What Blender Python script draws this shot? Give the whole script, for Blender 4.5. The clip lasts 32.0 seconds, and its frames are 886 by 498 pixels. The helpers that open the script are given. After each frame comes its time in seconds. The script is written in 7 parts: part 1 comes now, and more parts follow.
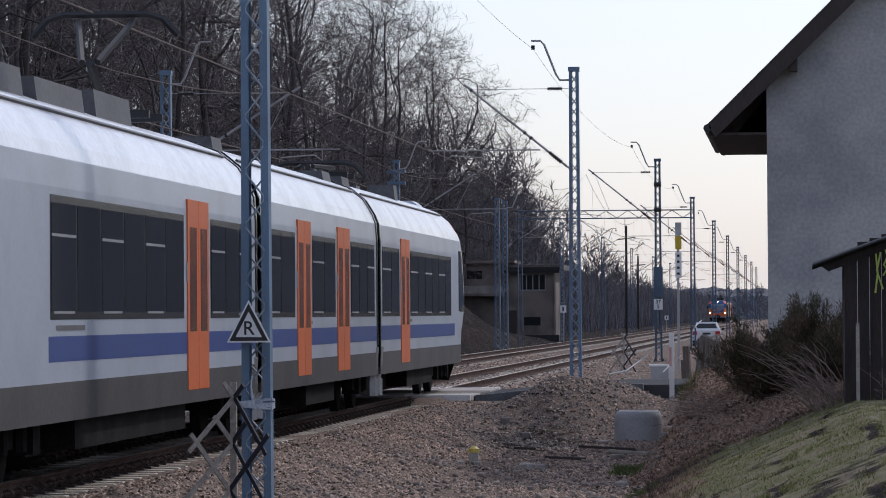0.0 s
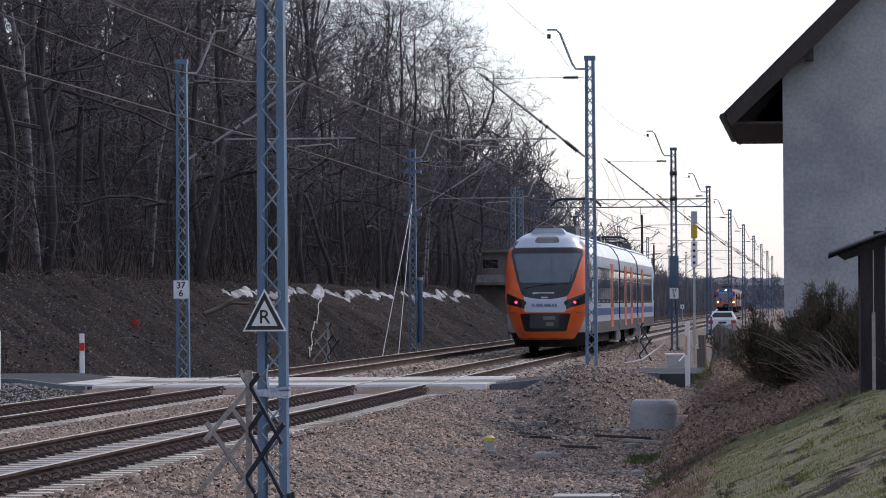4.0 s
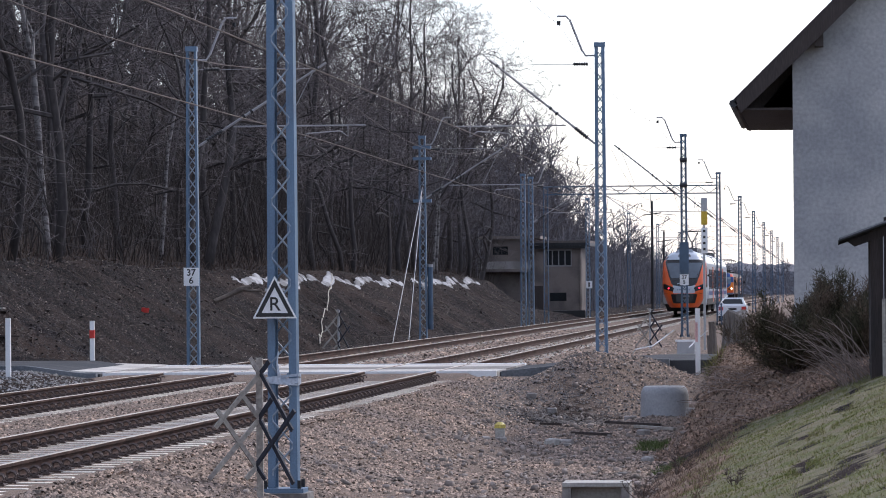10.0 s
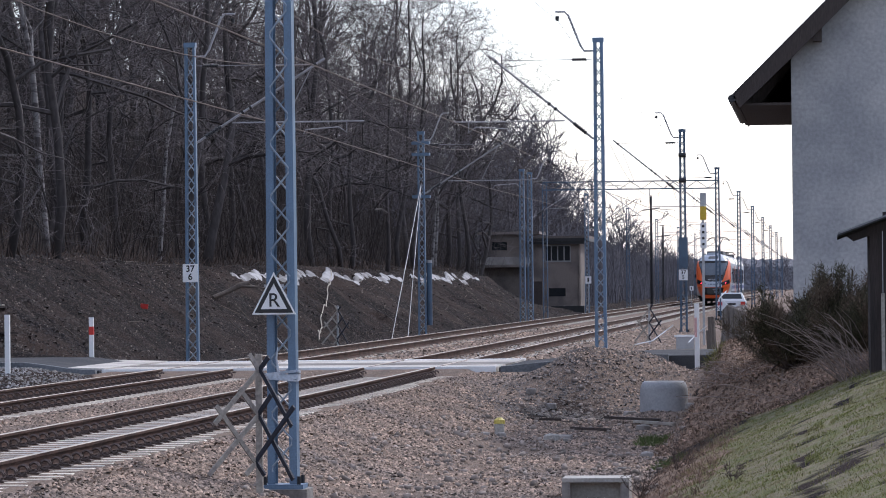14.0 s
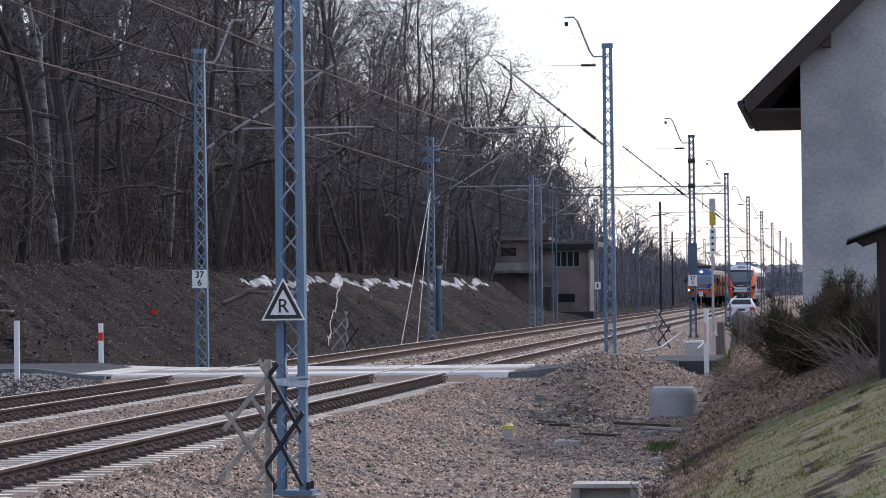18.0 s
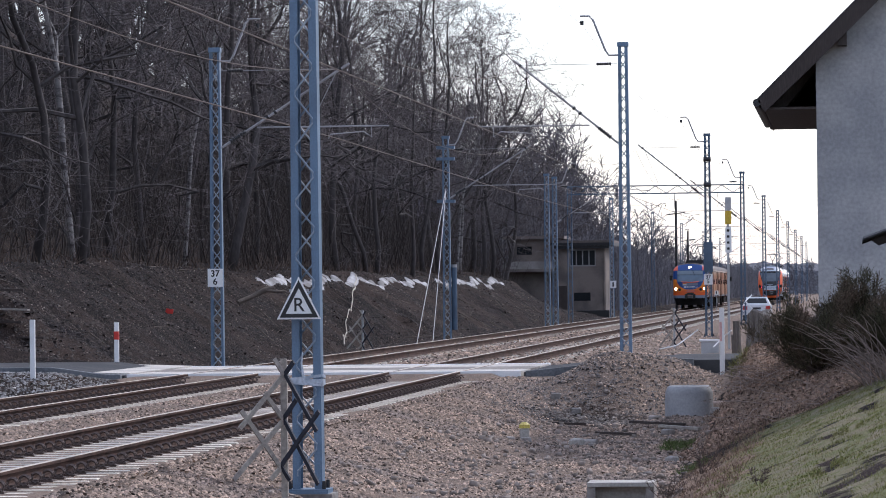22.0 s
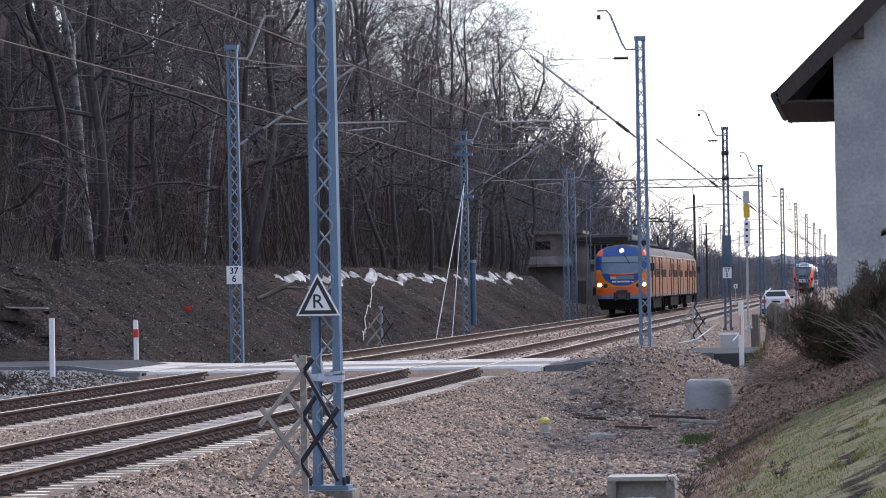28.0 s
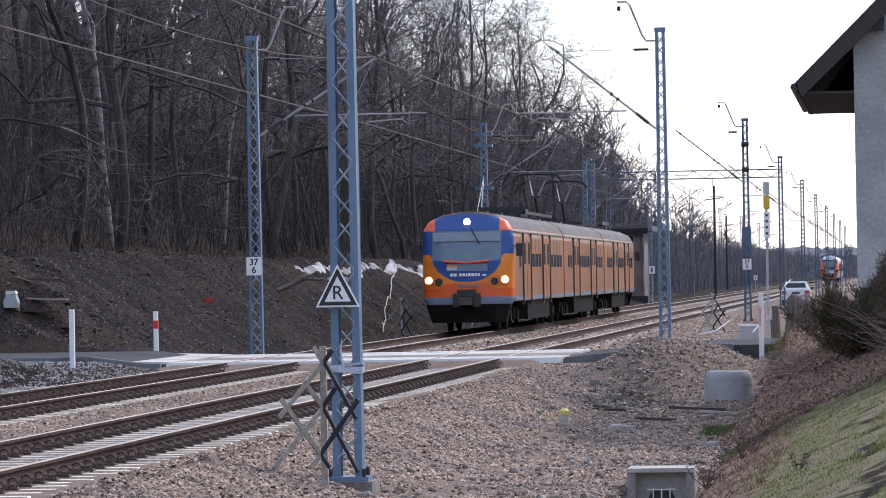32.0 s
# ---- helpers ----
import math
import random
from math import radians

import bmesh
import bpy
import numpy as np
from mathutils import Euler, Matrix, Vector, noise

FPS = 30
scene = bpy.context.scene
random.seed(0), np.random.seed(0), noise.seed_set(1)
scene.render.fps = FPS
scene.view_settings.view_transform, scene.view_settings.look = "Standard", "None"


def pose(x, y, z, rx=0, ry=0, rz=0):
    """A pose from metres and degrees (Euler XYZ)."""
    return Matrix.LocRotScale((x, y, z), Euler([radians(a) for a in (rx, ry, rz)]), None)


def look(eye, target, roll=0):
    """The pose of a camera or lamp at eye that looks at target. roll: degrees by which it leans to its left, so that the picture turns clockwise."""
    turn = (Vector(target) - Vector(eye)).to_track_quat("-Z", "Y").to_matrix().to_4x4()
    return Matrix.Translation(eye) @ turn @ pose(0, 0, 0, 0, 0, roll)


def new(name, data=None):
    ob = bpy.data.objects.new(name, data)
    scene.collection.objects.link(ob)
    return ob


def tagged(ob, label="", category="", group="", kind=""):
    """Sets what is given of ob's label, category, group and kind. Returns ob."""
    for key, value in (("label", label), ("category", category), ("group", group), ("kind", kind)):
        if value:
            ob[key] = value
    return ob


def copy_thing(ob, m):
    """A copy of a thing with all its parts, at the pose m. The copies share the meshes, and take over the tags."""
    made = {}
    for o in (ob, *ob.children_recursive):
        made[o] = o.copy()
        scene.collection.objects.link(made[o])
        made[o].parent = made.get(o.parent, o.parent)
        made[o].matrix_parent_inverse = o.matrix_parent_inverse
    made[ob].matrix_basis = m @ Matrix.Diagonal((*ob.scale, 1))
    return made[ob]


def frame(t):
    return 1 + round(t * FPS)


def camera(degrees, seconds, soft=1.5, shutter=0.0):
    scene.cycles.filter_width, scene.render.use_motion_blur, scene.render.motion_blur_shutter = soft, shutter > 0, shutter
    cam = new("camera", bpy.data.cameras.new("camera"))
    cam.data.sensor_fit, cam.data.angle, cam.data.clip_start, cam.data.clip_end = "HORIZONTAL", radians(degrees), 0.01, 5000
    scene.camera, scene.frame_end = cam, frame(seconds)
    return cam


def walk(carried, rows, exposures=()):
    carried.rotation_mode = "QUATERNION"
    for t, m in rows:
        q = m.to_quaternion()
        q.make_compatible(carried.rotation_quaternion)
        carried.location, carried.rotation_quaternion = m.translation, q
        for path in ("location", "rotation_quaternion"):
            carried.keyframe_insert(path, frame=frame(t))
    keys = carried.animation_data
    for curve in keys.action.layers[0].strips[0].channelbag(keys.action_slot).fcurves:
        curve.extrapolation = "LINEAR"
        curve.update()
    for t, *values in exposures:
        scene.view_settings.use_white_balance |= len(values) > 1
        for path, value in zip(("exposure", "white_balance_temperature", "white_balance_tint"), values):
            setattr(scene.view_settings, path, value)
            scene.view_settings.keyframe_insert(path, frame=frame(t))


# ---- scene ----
import collections

cam = camera(12.23, 32.0, soft=1.0, shutter=0.0)
EXPO = 0.0
EYE = (0.0, 0.0, 1.685)


def aim(yaw, pitch, roll):
    """Eye at its stand, turned left by yaw and up by pitch (degrees)."""
    a, b = radians(yaw), radians(pitch)
    d = Vector((-math.sin(a) * math.cos(b), math.cos(a) * math.cos(b), math.sin(b)))
    return look(EYE, Vector(EYE) + d * 50, roll)


walk(cam, [(t, aim(a, b, r)) for t, a, b, r in (
    (0, 4.892, 0.907, -0.39),
    (0.5, 4.843, 0.862, -0.36),
    (1, 4.853, 0.832, -0.44),
    (1.5, 4.879, 0.808, -0.47),
    (2, 4.919, 0.784, -0.42),
    (2.5, 4.990, 0.759, -0.35),
    (3, 5.055, 0.745, -0.35),
    (3.5, 5.101, 0.757, -0.34),
    (5.5, 5.133, 0.691, -0.43),
    (6, 5.192, 0.651, -0.38),
    (6.5, 5.240, 0.633, -0.45),
    (7, 5.232, 0.607, -0.40),
    (7.5, 5.229, 0.573, -0.45),
    (8, 5.206, 0.548, -0.45),
    (8.5, 5.213, 0.550, -0.39),
    (9, 5.207, 0.576, -0.37),
    (9.5, 5.232, 0.582, -0.30),
    (10, 5.253, 0.573, -0.45),
    (10.5, 5.335, 0.574, -0.45),
    (11, 5.381, 0.548, -0.37),
    (11.5, 5.349, 0.514, -0.43),
    (12, 5.327, 0.512, -0.47),
    (12.5, 5.278, 0.501, -0.45),
    (13, 5.253, 0.477, -0.45),
    (13.5, 5.229, 0.489, -0.45),
    (14, 5.240, 0.513, -0.58),
    (14.5, 5.257, 0.518, -0.53),
    (16.5, 5.307, 0.545, -0.58),
    (17, 5.326, 0.564, -0.57),
    (17.5, 5.355, 0.569, -0.64),
    (18, 5.368, 0.594, -0.61),
    (18.5, 5.390, 0.613, -0.58),
    (19, 5.432, 0.622, -0.61),
    (19.5, 5.444, 0.629, -0.52),
    (20, 5.456, 0.606, -0.68),
    (20.5, 5.466, 0.574, -0.72),
    (21, 5.501, 0.588, -0.70),
    (21.5, 5.542, 0.610, -0.73),
    (22, 5.584, 0.580, -0.63),
    (22.5, 5.609, 0.552, -0.68),
    (23, 5.612, 0.523, -0.76),
    (23.5, 5.612, 0.505, -0.71),
    (24, 5.646, 0.506, -0.77),
    (24.5, 5.680, 0.518, -0.85),
    (25, 5.739, 0.518, -0.88),
    (25.5, 5.825, 0.517, -0.91),
    (27.5, 5.840, 0.566, -0.98),
    (28, 5.842, 0.522, -1.04),
    (28.5, 5.833, 0.490, -1.15),
    (29, 5.813, 0.474, -1.04),
    (29.5, 5.824, 0.449, -1.09),
    (30, 5.848, 0.394, -1.07),
    (30.5, 5.931, 0.368, -1.03),
    (31, 6.008, 0.364, -0.96),
    (31.5, 6.062, 0.390, -0.96),
    (32, 6.119, 0.407, -1.03),
)], exposures=[(t, EXPO + e, 6050, 14) for t, e in ((0.0, -0.52), (2.0, -0.4), (3.5, -0.3), (6.0, 0.0), (13.0, 0.13), (22.0, 0.17), (32.0, 0.38))])

# ---- world and light ----
SUN_AZ, SUN_EL = 34.0, 40.0     # degrees right of the track's line, above the horizon
world = bpy.data.worlds.new("world")
scene.world = world
world.use_nodes = True
wn = world.node_tree
sky = wn.nodes.new("ShaderNodeTexSky")
sky.sky_type = "NISHITA"
sky.sun_disc = False
sky.sun_elevation, sky.sun_rotation = radians(SUN_EL), radians(SUN_AZ)
sky.air_density, sky.dust_density, sky.ozone_density = 1.0, 1.5, 1.5
wn.nodes["Background"].inputs[1].default_value = 0.11
# thin bright cloud over the whole sky
veil = wn.nodes.new("ShaderNodeMixRGB")
veil.blend_type = "ADD"
veil.inputs[0].default_value = 1.0
veil.inputs[2].default_value = (4.75, 4.95, 5.55, 1)
wn.links.new(sky.outputs[0], veil.inputs[1])
wn.links.new(veil.outputs[0], wn.nodes["Background"].inputs[0])
sun = new("sun", bpy.data.lights.new("sun", "SUN"))
sun.data.energy, sun.data.angle, sun.data.color = 1.9, radians(3.0), (1.0, 0.93, 0.84)
sun.matrix_world = look((0, 0, 60), (-math.sin(radians(SUN_AZ)) * 60, -math.cos(radians(SUN_AZ)) * 60,
                                     60 - 60 * math.tan(radians(SUN_EL))))


# ---- materials ----
def mat(name, col, rough=0.8, metal=0.0, var=0.25, scale=3.0, fine=40.0, bump=0.3, col2=None, mix=(0.45, 0.65),
        each=0.0, dist=0.01, stretch=None, spec=0.5):
    """A surface with stains at one scale, grain at another, and fine relief."""
    m = bpy.data.materials.new(name)
    m.use_nodes = True
    n, l = m.node_tree.nodes, m.node_tree.links
    b = n["Principled BSDF"]
    b.inputs["Roughness"].default_value, b.inputs["Metallic"].default_value = rough, metal
    b.inputs["Specular IOR Level"].default_value = spec
    tc = n.new("ShaderNodeTexCoord")
    src = tc.outputs["Object"]
    if stretch:
        mp = n.new("ShaderNodeMapping")
        mp.inputs["Scale"].default_value = stretch
        l.new(src, mp.inputs["Vector"])
        src = mp.outputs[0]
    big, small = n.new("ShaderNodeTexNoise"), n.new("ShaderNodeTexNoise")
    big.inputs["Scale"].default_value, small.inputs["Scale"].default_value = scale, fine
    big.inputs["Detail"].default_value, small.inputs["Detail"].default_value = 4, 3
    l.new(src, big.inputs["Vector"]), l.new(src, small.inputs["Vector"])
    ramp = n.new("ShaderNodeMapRange")
    ramp.inputs["From Min"].default_value, ramp.inputs["From Max"].default_value = mix
    l.new(big.outputs[0], ramp.inputs["Value"])
    two = n.new("ShaderNodeMixRGB")
    c2 = col2 or tuple(c * (1 - var) for c in col)
    two.inputs[1].default_value, two.inputs[2].default_value = (*col, 1), (*c2, 1)
    l.new(ramp.outputs[0], two.inputs[0])
    gr = n.new("ShaderNodeMapRange")
    gr.inputs["From Min"].default_value, gr.inputs["From Max"].default_value = 0.3, 0.7
    gr.inputs["To Min"].default_value, gr.inputs["To Max"].default_value = 1 - var, 1 + var
    l.new(small.outputs[0], gr.inputs["Value"])
    mul = n.new("ShaderNodeVectorMath")
    mul.operation = "SCALE"
    l.new(two.outputs[0], mul.inputs[0]), l.new(gr.outputs[0], mul.inputs["Scale"])
    out = mul.outputs[0]
    if each:
        oi = n.new("ShaderNodeObjectInfo")
        er = n.new("ShaderNodeMapRange")
        er.inputs["To Min"].default_value, er.inputs["To Max"].default_value = 1 - each, 1 + each
        l.new(oi.outputs["Random"], er.inputs["Value"])
        m2 = n.new("ShaderNodeVectorMath")
        m2.operation = "SCALE"
        l.new(out, m2.inputs[0]), l.new(er.outputs[0], m2.inputs["Scale"])
        out = m2.outputs[0]
    l.new(out, b.inputs["Base Color"])
    if bump:
        bp = n.new("ShaderNodeBump")
        bp.inputs["Strength"].default_value, bp.inputs["Distance"].default_value = bump, dist
        l.new(small.outputs[0], bp.inputs["Height"]), l.new(bp.outputs[0], b.inputs["Normal"])
    return m


def island(m, amount, dark=0.0):
    """Vary a joined mass from piece to piece."""
    n, l = m.node_tree.nodes, m.node_tree.links
    b = n["Principled BSDF"]
    old = b.inputs["Base Color"].links[0].from_socket
    g, r, s = n.new("ShaderNodeNewGeometry"), n.new("ShaderNodeMapRange"), n.new("ShaderNodeVectorMath")
    r.inputs["To Min"].default_value, r.inputs["To Max"].default_value = 1 - amount - dark, 1 + amount
    s.operation = "SCALE"
    l.new(g.outputs["Random Per Island"], r.inputs["Value"]), l.new(old, s.inputs[0]), l.new(r.outputs[0], s.inputs["Scale"])
    l.new(s.outputs[0], b.inputs["Base Color"])
    return m


def glow(name, col, strength):
    m = mat(name, col, 0.3, bump=0, var=0.05)
    b = m.node_tree.nodes["Principled BSDF"]
    b.inputs["Emission Color"].default_value, b.inputs["Emission Strength"].default_value = (*col, 1), strength
    return m


RUST = mat("rusty_steel", (0.082, 0.049, 0.039), 0.85, 0.0, 0.3, 2.0, 30.0, 0.3, (0.048, 0.031, 0.026), spec=0.1)
CLIP = mat("brown_clip_steel", (0.095, 0.064, 0.054), 0.7, 0.1, 0.3, 3.0, 30.0, 0.2, (0.07, 0.05, 0.043))
RAILTOP = mat("polished_steel", (0.4, 0.34, 0.28), 0.45, 1.0, 0.12, 1.0, 60.0, 0.05)
CONC = mat("concrete", (0.40, 0.375, 0.34), 0.85, 0, 0.18, 1.2, 30.0, 0.3, (0.29, 0.275, 0.25))
SLEEP = mat("sleeper_concrete", (0.66, 0.6, 0.51), 0.85, 0, 0.15, 2.0, 30.0, 0.3, (0.42, 0.4, 0.38), each=0.12)
SLAB = mat("pale_concrete_slab", (0.30, 0.275, 0.255), 0.85, 0, 0.2, 0.8, 20.0, 0.2, (0.2, 0.18, 0.165), each=0.12)
XSLAB = mat("crossing_slab_concrete", (0.5, 0.465, 0.425), 0.8, 0, 0.2, 0.8, 20.0, 0.15, (0.36, 0.335, 0.31), each=0.1, spec=0.2)
XWORN = mat("driven_slab_concrete", (0.24, 0.22, 0.2), 0.85, 0, 0.25, 0.8, 20.0, 0.2, (0.16, 0.145, 0.135), each=0.15, spec=0.2)
FOOT = mat("footing_concrete", (0.25, 0.235, 0.22), 0.9, 0, 0.25, 0.8, 20.0, 0.2, (0.15, 0.135, 0.125), spec=0.2)
ASPH = mat("asphalt", (0.05, 0.052, 0.058), 0.95, 0, 0.25, 0.7, 60.0, 0.3, (0.075, 0.075, 0.078), spec=0.15)
STONE = island(mat("ballast_stone", (0.285, 0.205, 0.155), 0.9, 0, 0.25, 0.3, 25.0, 0.3, (0.18, 0.14, 0.118)), 0.85)
MAST = mat("blue_grey_paint", (0.125, 0.195, 0.285), 0.5, 0.0, 0.12, 2.0, 50.0, 0.1, (0.10, 0.15, 0.22), each=0.08)
# the mast paint again, paler: sunlight on the rods put into the colour
LACE = mat("sunlit_mast_paint", (0.27, 0.32, 0.38), 0.55, 0.0, 0.15, 2.0, 40.0, 0.05, (0.17, 0.22, 0.28))
MASTD = mat("dark_mast_paint", (0.075, 0.12, 0.18), 0.6, 0.0, 0.15, 2.0, 50.0, 0.1, (0.06, 0.09, 0.13))
GALV = mat("galvanised_steel", (0.42, 0.42, 0.43), 0.45, 0.7, 0.12, 3.0, 50.0, 0.1)
WIRE = mat("weathered_copper_wire", (0.16, 0.13, 0.113), 0.85, 0.0, 0.1, 2.0, 20.0, 0, spec=0.1)
TUBE = mat("zinc_grey_tube", (0.36, 0.35, 0.36), 0.6, 0.0, 0.15, 2.0, 30.0, 0.05, (0.26, 0.25, 0.255), spec=0.3)
DARKST = mat("dark_steel", (0.03, 0.03, 0.033), 0.5, 0.3, 0.2, 3.0, 30.0, 0.1)
WHITE = mat("white_enamel", (0.8, 0.8, 0.8), 0.4, 0, 0.05, 3.0, 40.0, 0.05)
BLACK = mat("black_enamel", (0.015, 0.015, 0.016), 0.4, 0, 0.1, 3.0, 40.0, 0)
REDP = mat("red_paint", (0.55, 0.03, 0.02), 0.5, 0, 0.12, 3.0, 40.0, 0.05)
PLAST = mat("grey_plaster", (0.44, 0.43, 0.42), 0.92, 0, 0.14, 0.75, 16.0, 0.35, (0.31, 0.31, 0.315), mix=(0.4, 0.64))
HUTW = mat("buff_plaster", (0.195, 0.16, 0.14), 0.9, 0, 0.14, 0.6, 14.0, 0.2, (0.105, 0.09, 0.082))
TIMBER = mat("dark_weathered_timber", (0.055, 0.042, 0.037), 0.85, 0, 0.3, 2.0, 18.0, 0.4, (0.05, 0.038, 0.033), stretch=(4, 4, 0.4), each=0.15)
GREYWOOD = mat("silvered_timber", (0.33, 0.30, 0.26), 0.85, 0, 0.25, 3.0, 25.0, 0.3, (0.24, 0.21, 0.19), each=0.1)
SHEDW = mat("tarred_timber", (0.03, 0.021, 0.019), 0.85, 0, 0.3, 2.0, 18.0, 0.4, (0.02, 0.015, 0.014), stretch=(4, 4, 0.4), each=0.15)
DARKWING = mat("blue_black_lath", (0.022, 0.026, 0.04), 0.7, 0, 0.2, 3.0, 25.0, 0.2)
TILE = mat("dark_roof_tile", (0.045, 0.036, 0.036), 0.8, 0, 0.3, 1.0, 20.0, 0.3)
BARK = mat("tree_bark", (0.062, 0.053, 0.051), 0.95, 0, 0.3, 0.8, 9.0, 0.5, (0.032, 0.027, 0.026), stretch=(1, 1, 0.4), each=0.25)
TWIG = mat("bare_twigs", (0.15, 0.128, 0.125), 0.95, 0, 0.2, 0.6, 5.0, 0, (0.085, 0.068, 0.062), each=0.25)
BIRCH = mat("birch_bark", (0.21, 0.195, 0.185), 0.85, 0, 0.2, 2.5, 8.0, 0.3, (0.06, 0.05, 0.05), mix=(0.48, 0.6), stretch=(1, 1, 2.5))
GLASSD = mat("dark_tinted_glass", (0.018, 0.021, 0.024), 0.06, 0, 0.1, 1.0, 10.0, 0)


# ---- mesh building ----
class Shape:
    """Collects vertices and faces of one part."""

    def __init__(self):
        self.v, self.f = [], []

    def add(self, vs, fs):
        k = len(self.v)
        self.v += [tuple(p) for p in vs]
        self.f += [tuple(i + k for i in q) for q in fs]
        return self

    def box(self, x0, y0, z0, x1, y1, z1, m=None):
        p = [Vector((x, y, z)) for z in (z0, z1) for x, y in ((x0, y0), (x1, y0), (x1, y1), (x0, y1))]
        if m is not None:
            p = [m @ q for q in p]
        return self.add(p, [(3, 2, 1, 0), (4, 5, 6, 7), (0, 1, 5, 4), (1, 2, 6, 5), (2, 3, 7, 6), (3, 0, 4, 7)])

    def tube(self, a, b, r, r2=None, n=6, cap=True):
        a, b = Vector(a), Vector(b)
        d = (b - a)
        if d.length < 1e-6:
            return self
        q = d.to_track_quat("Z", "Y")
        r2 = r if r2 is None else r2
        ring = [Vector((math.cos(2 * math.pi * i / n), math.sin(2 * math.pi * i / n), 0)) for i in range(n)]
        vs = [a + q @ (c * r) for c in ring] + [b + q @ (c * r2) for c in ring]
        fs = [(i, (i + 1) % n, n + (i + 1) % n, n + i) for i in range(n)]
        if cap:
            fs += [tuple(range(n - 1, -1, -1)), tuple(range(n, 2 * n))]
        return self.add(vs, fs)

    def path(self, pts, r, n=5):
        """One bent tube through all the points; r: one radius or one for each."""
        pts = [Vector(p) for p in pts]
        rr = r if isinstance(r, (list, tuple)) else [r] * len(pts)
        ring = [(math.cos(2 * math.pi * i / n), math.sin(2 * math.pi * i / n)) for i in range(n)]
        k, m = len(self.v), len(pts)
        for i, p in enumerate(pts):
            d = pts[min(i + 1, m - 1)] - pts[max(i - 1, 0)]
            side = d.cross(Vector((0, 0, 1)) if abs(d.z) < 0.9 * d.length else Vector((0, 1, 0))).normalized()
            up = side.cross(d).normalized()
            self.v += [tuple(p + (side * c + up * s) * rr[i]) for c, s in ring]
        for i in range(m - 1):
            a = k + i * n
            self.f += [(a + j, a + (j + 1) % n, a + n + (j + 1) % n, a + n + j) for j in range(n)]
        if n > 3:
            self.f += [tuple(range(k + n - 1, k - 1, -1)), tuple(range(k + (m - 1) * n, k + m * n))]
        return self

    def bar(self, a, b, w, t, up=(0, 1, 0)):
        """A flat bar from a to b, w wide across, t thick along up."""
        a, b, up = Vector(a), Vector(b), Vector(up)
        d = (b - a).normalized()
        s = d.cross(up).normalized() * w / 2
        u = s.cross(d).normalized() * t / 2
        vs = [a - s - u, a + s - u, a + s + u, a - s + u, b - s - u, b + s - u, b + s + u, b - s + u]
        return self.add(vs, [(3, 2, 1, 0), (4, 5, 6, 7), (0, 1, 5, 4), (1, 2, 6, 5), (2, 3, 7, 6), (3, 0, 4, 7)])

    def prism(self, prof, y0, y1, axis="y"):
        """A profile of (x, z) run along y, or of (x, y) raised along z."""
        n = len(prof)
        if axis == "y":
            vs = [(x, y0, z) for x, z in prof] + [(x, y1, z) for x, z in prof]
        elif axis == "x":
            vs = [(y0, x, z) for x, z in prof] + [(y1, x, z) for x, z in prof]
        else:
            vs = [(x, y, y0) for x, y in prof] + [(x, y, y1) for x, y in prof]
        fs = [(i, (i + 1) % n, n + (i + 1) % n, n + i) for i in range(n)]
        return self.add(vs, fs + [tuple(range(n - 1, -1, -1)), tuple(range(n, 2 * n))])

    def moved(self, m):
        self.v = [tuple(m @ Vector(p)) for p in self.v]
        return self

    def mesh(self, name, material, smooth=False):
        me = bpy.data.meshes.new(name)
        me.from_pydata(self.v, [], self.f)
        me.materials.append(material)
        bm = bmesh.new()
        bm.from_mesh(me)
        bmesh.ops.recalc_face_normals(bm, faces=bm.faces)
        bm.to_mesh(me)
        bm.free()
        if smooth:
            me.shade_smooth()
        return me


def thing(name, m=None, label="", category="", group="", kind=""):
    ob = new(name)
    ob.empty_display_size = 0.2
    if m is not None:
        ob.matrix_basis = m
    return tagged(ob, label, category, group, kind)


def part(name, shape, material, parent, label="", smooth=False):
    me = shape if isinstance(shape, bpy.types.Mesh) else shape.mesh(name, material, smooth)
    ob = new(name, me)
    ob.parent = parent
    return tagged(ob, label)


def single(name, shape, material, label, category, m=None, group="", kind="", smooth=False):
    ob = new(name, shape if isinstance(shape, bpy.types.Mesh) else shape.mesh(name, material, smooth))
    if m is not None:
        ob.matrix_basis = m
    return tagged(ob, label, category, group, kind)


def text_mesh(word, size, material, depth=0.002, bold=0.022):
    cu = bpy.data.curves.new("lettering", "FONT")
    cu.body, cu.size, cu.align_x, cu.align_y, cu.extrude = word, size, "CENTER", "CENTER", depth
    cu.offset = size * bold
    ob = bpy.data.objects.new("lettering", cu)
    scene.collection.objects.link(ob)
    me = bpy.data.meshes.new_from_object(ob.evaluated_get(bpy.context.evaluated_depsgraph_get()))
    bpy.data.objects.remove(ob)
    me.materials.clear()
    me.materials.append(material)
    return me


def vnoise(x, y, seed=0):
    """Smooth value noise on arrays, -1 to 1."""
    xi, yi = np.floor(x).astype(int), np.floor(y).astype(int)
    fx, fy = x - xi, y - yi
    fx, fy = fx * fx * (3 - 2 * fx), fy * fy * (3 - 2 * fy)

    def h(a, b):
        q = np.sin(a * 127.1 + b * 311.7 + seed * 74.7) * 43758.5453
        return (q - np.floor(q)) * 2 - 1
    return (h(xi, yi) * (1 - fx) + h(xi + 1, yi) * fx) * (1 - fy) + (h(xi, yi + 1) * (1 - fx) + h(xi + 1, yi + 1) * fx) * fy


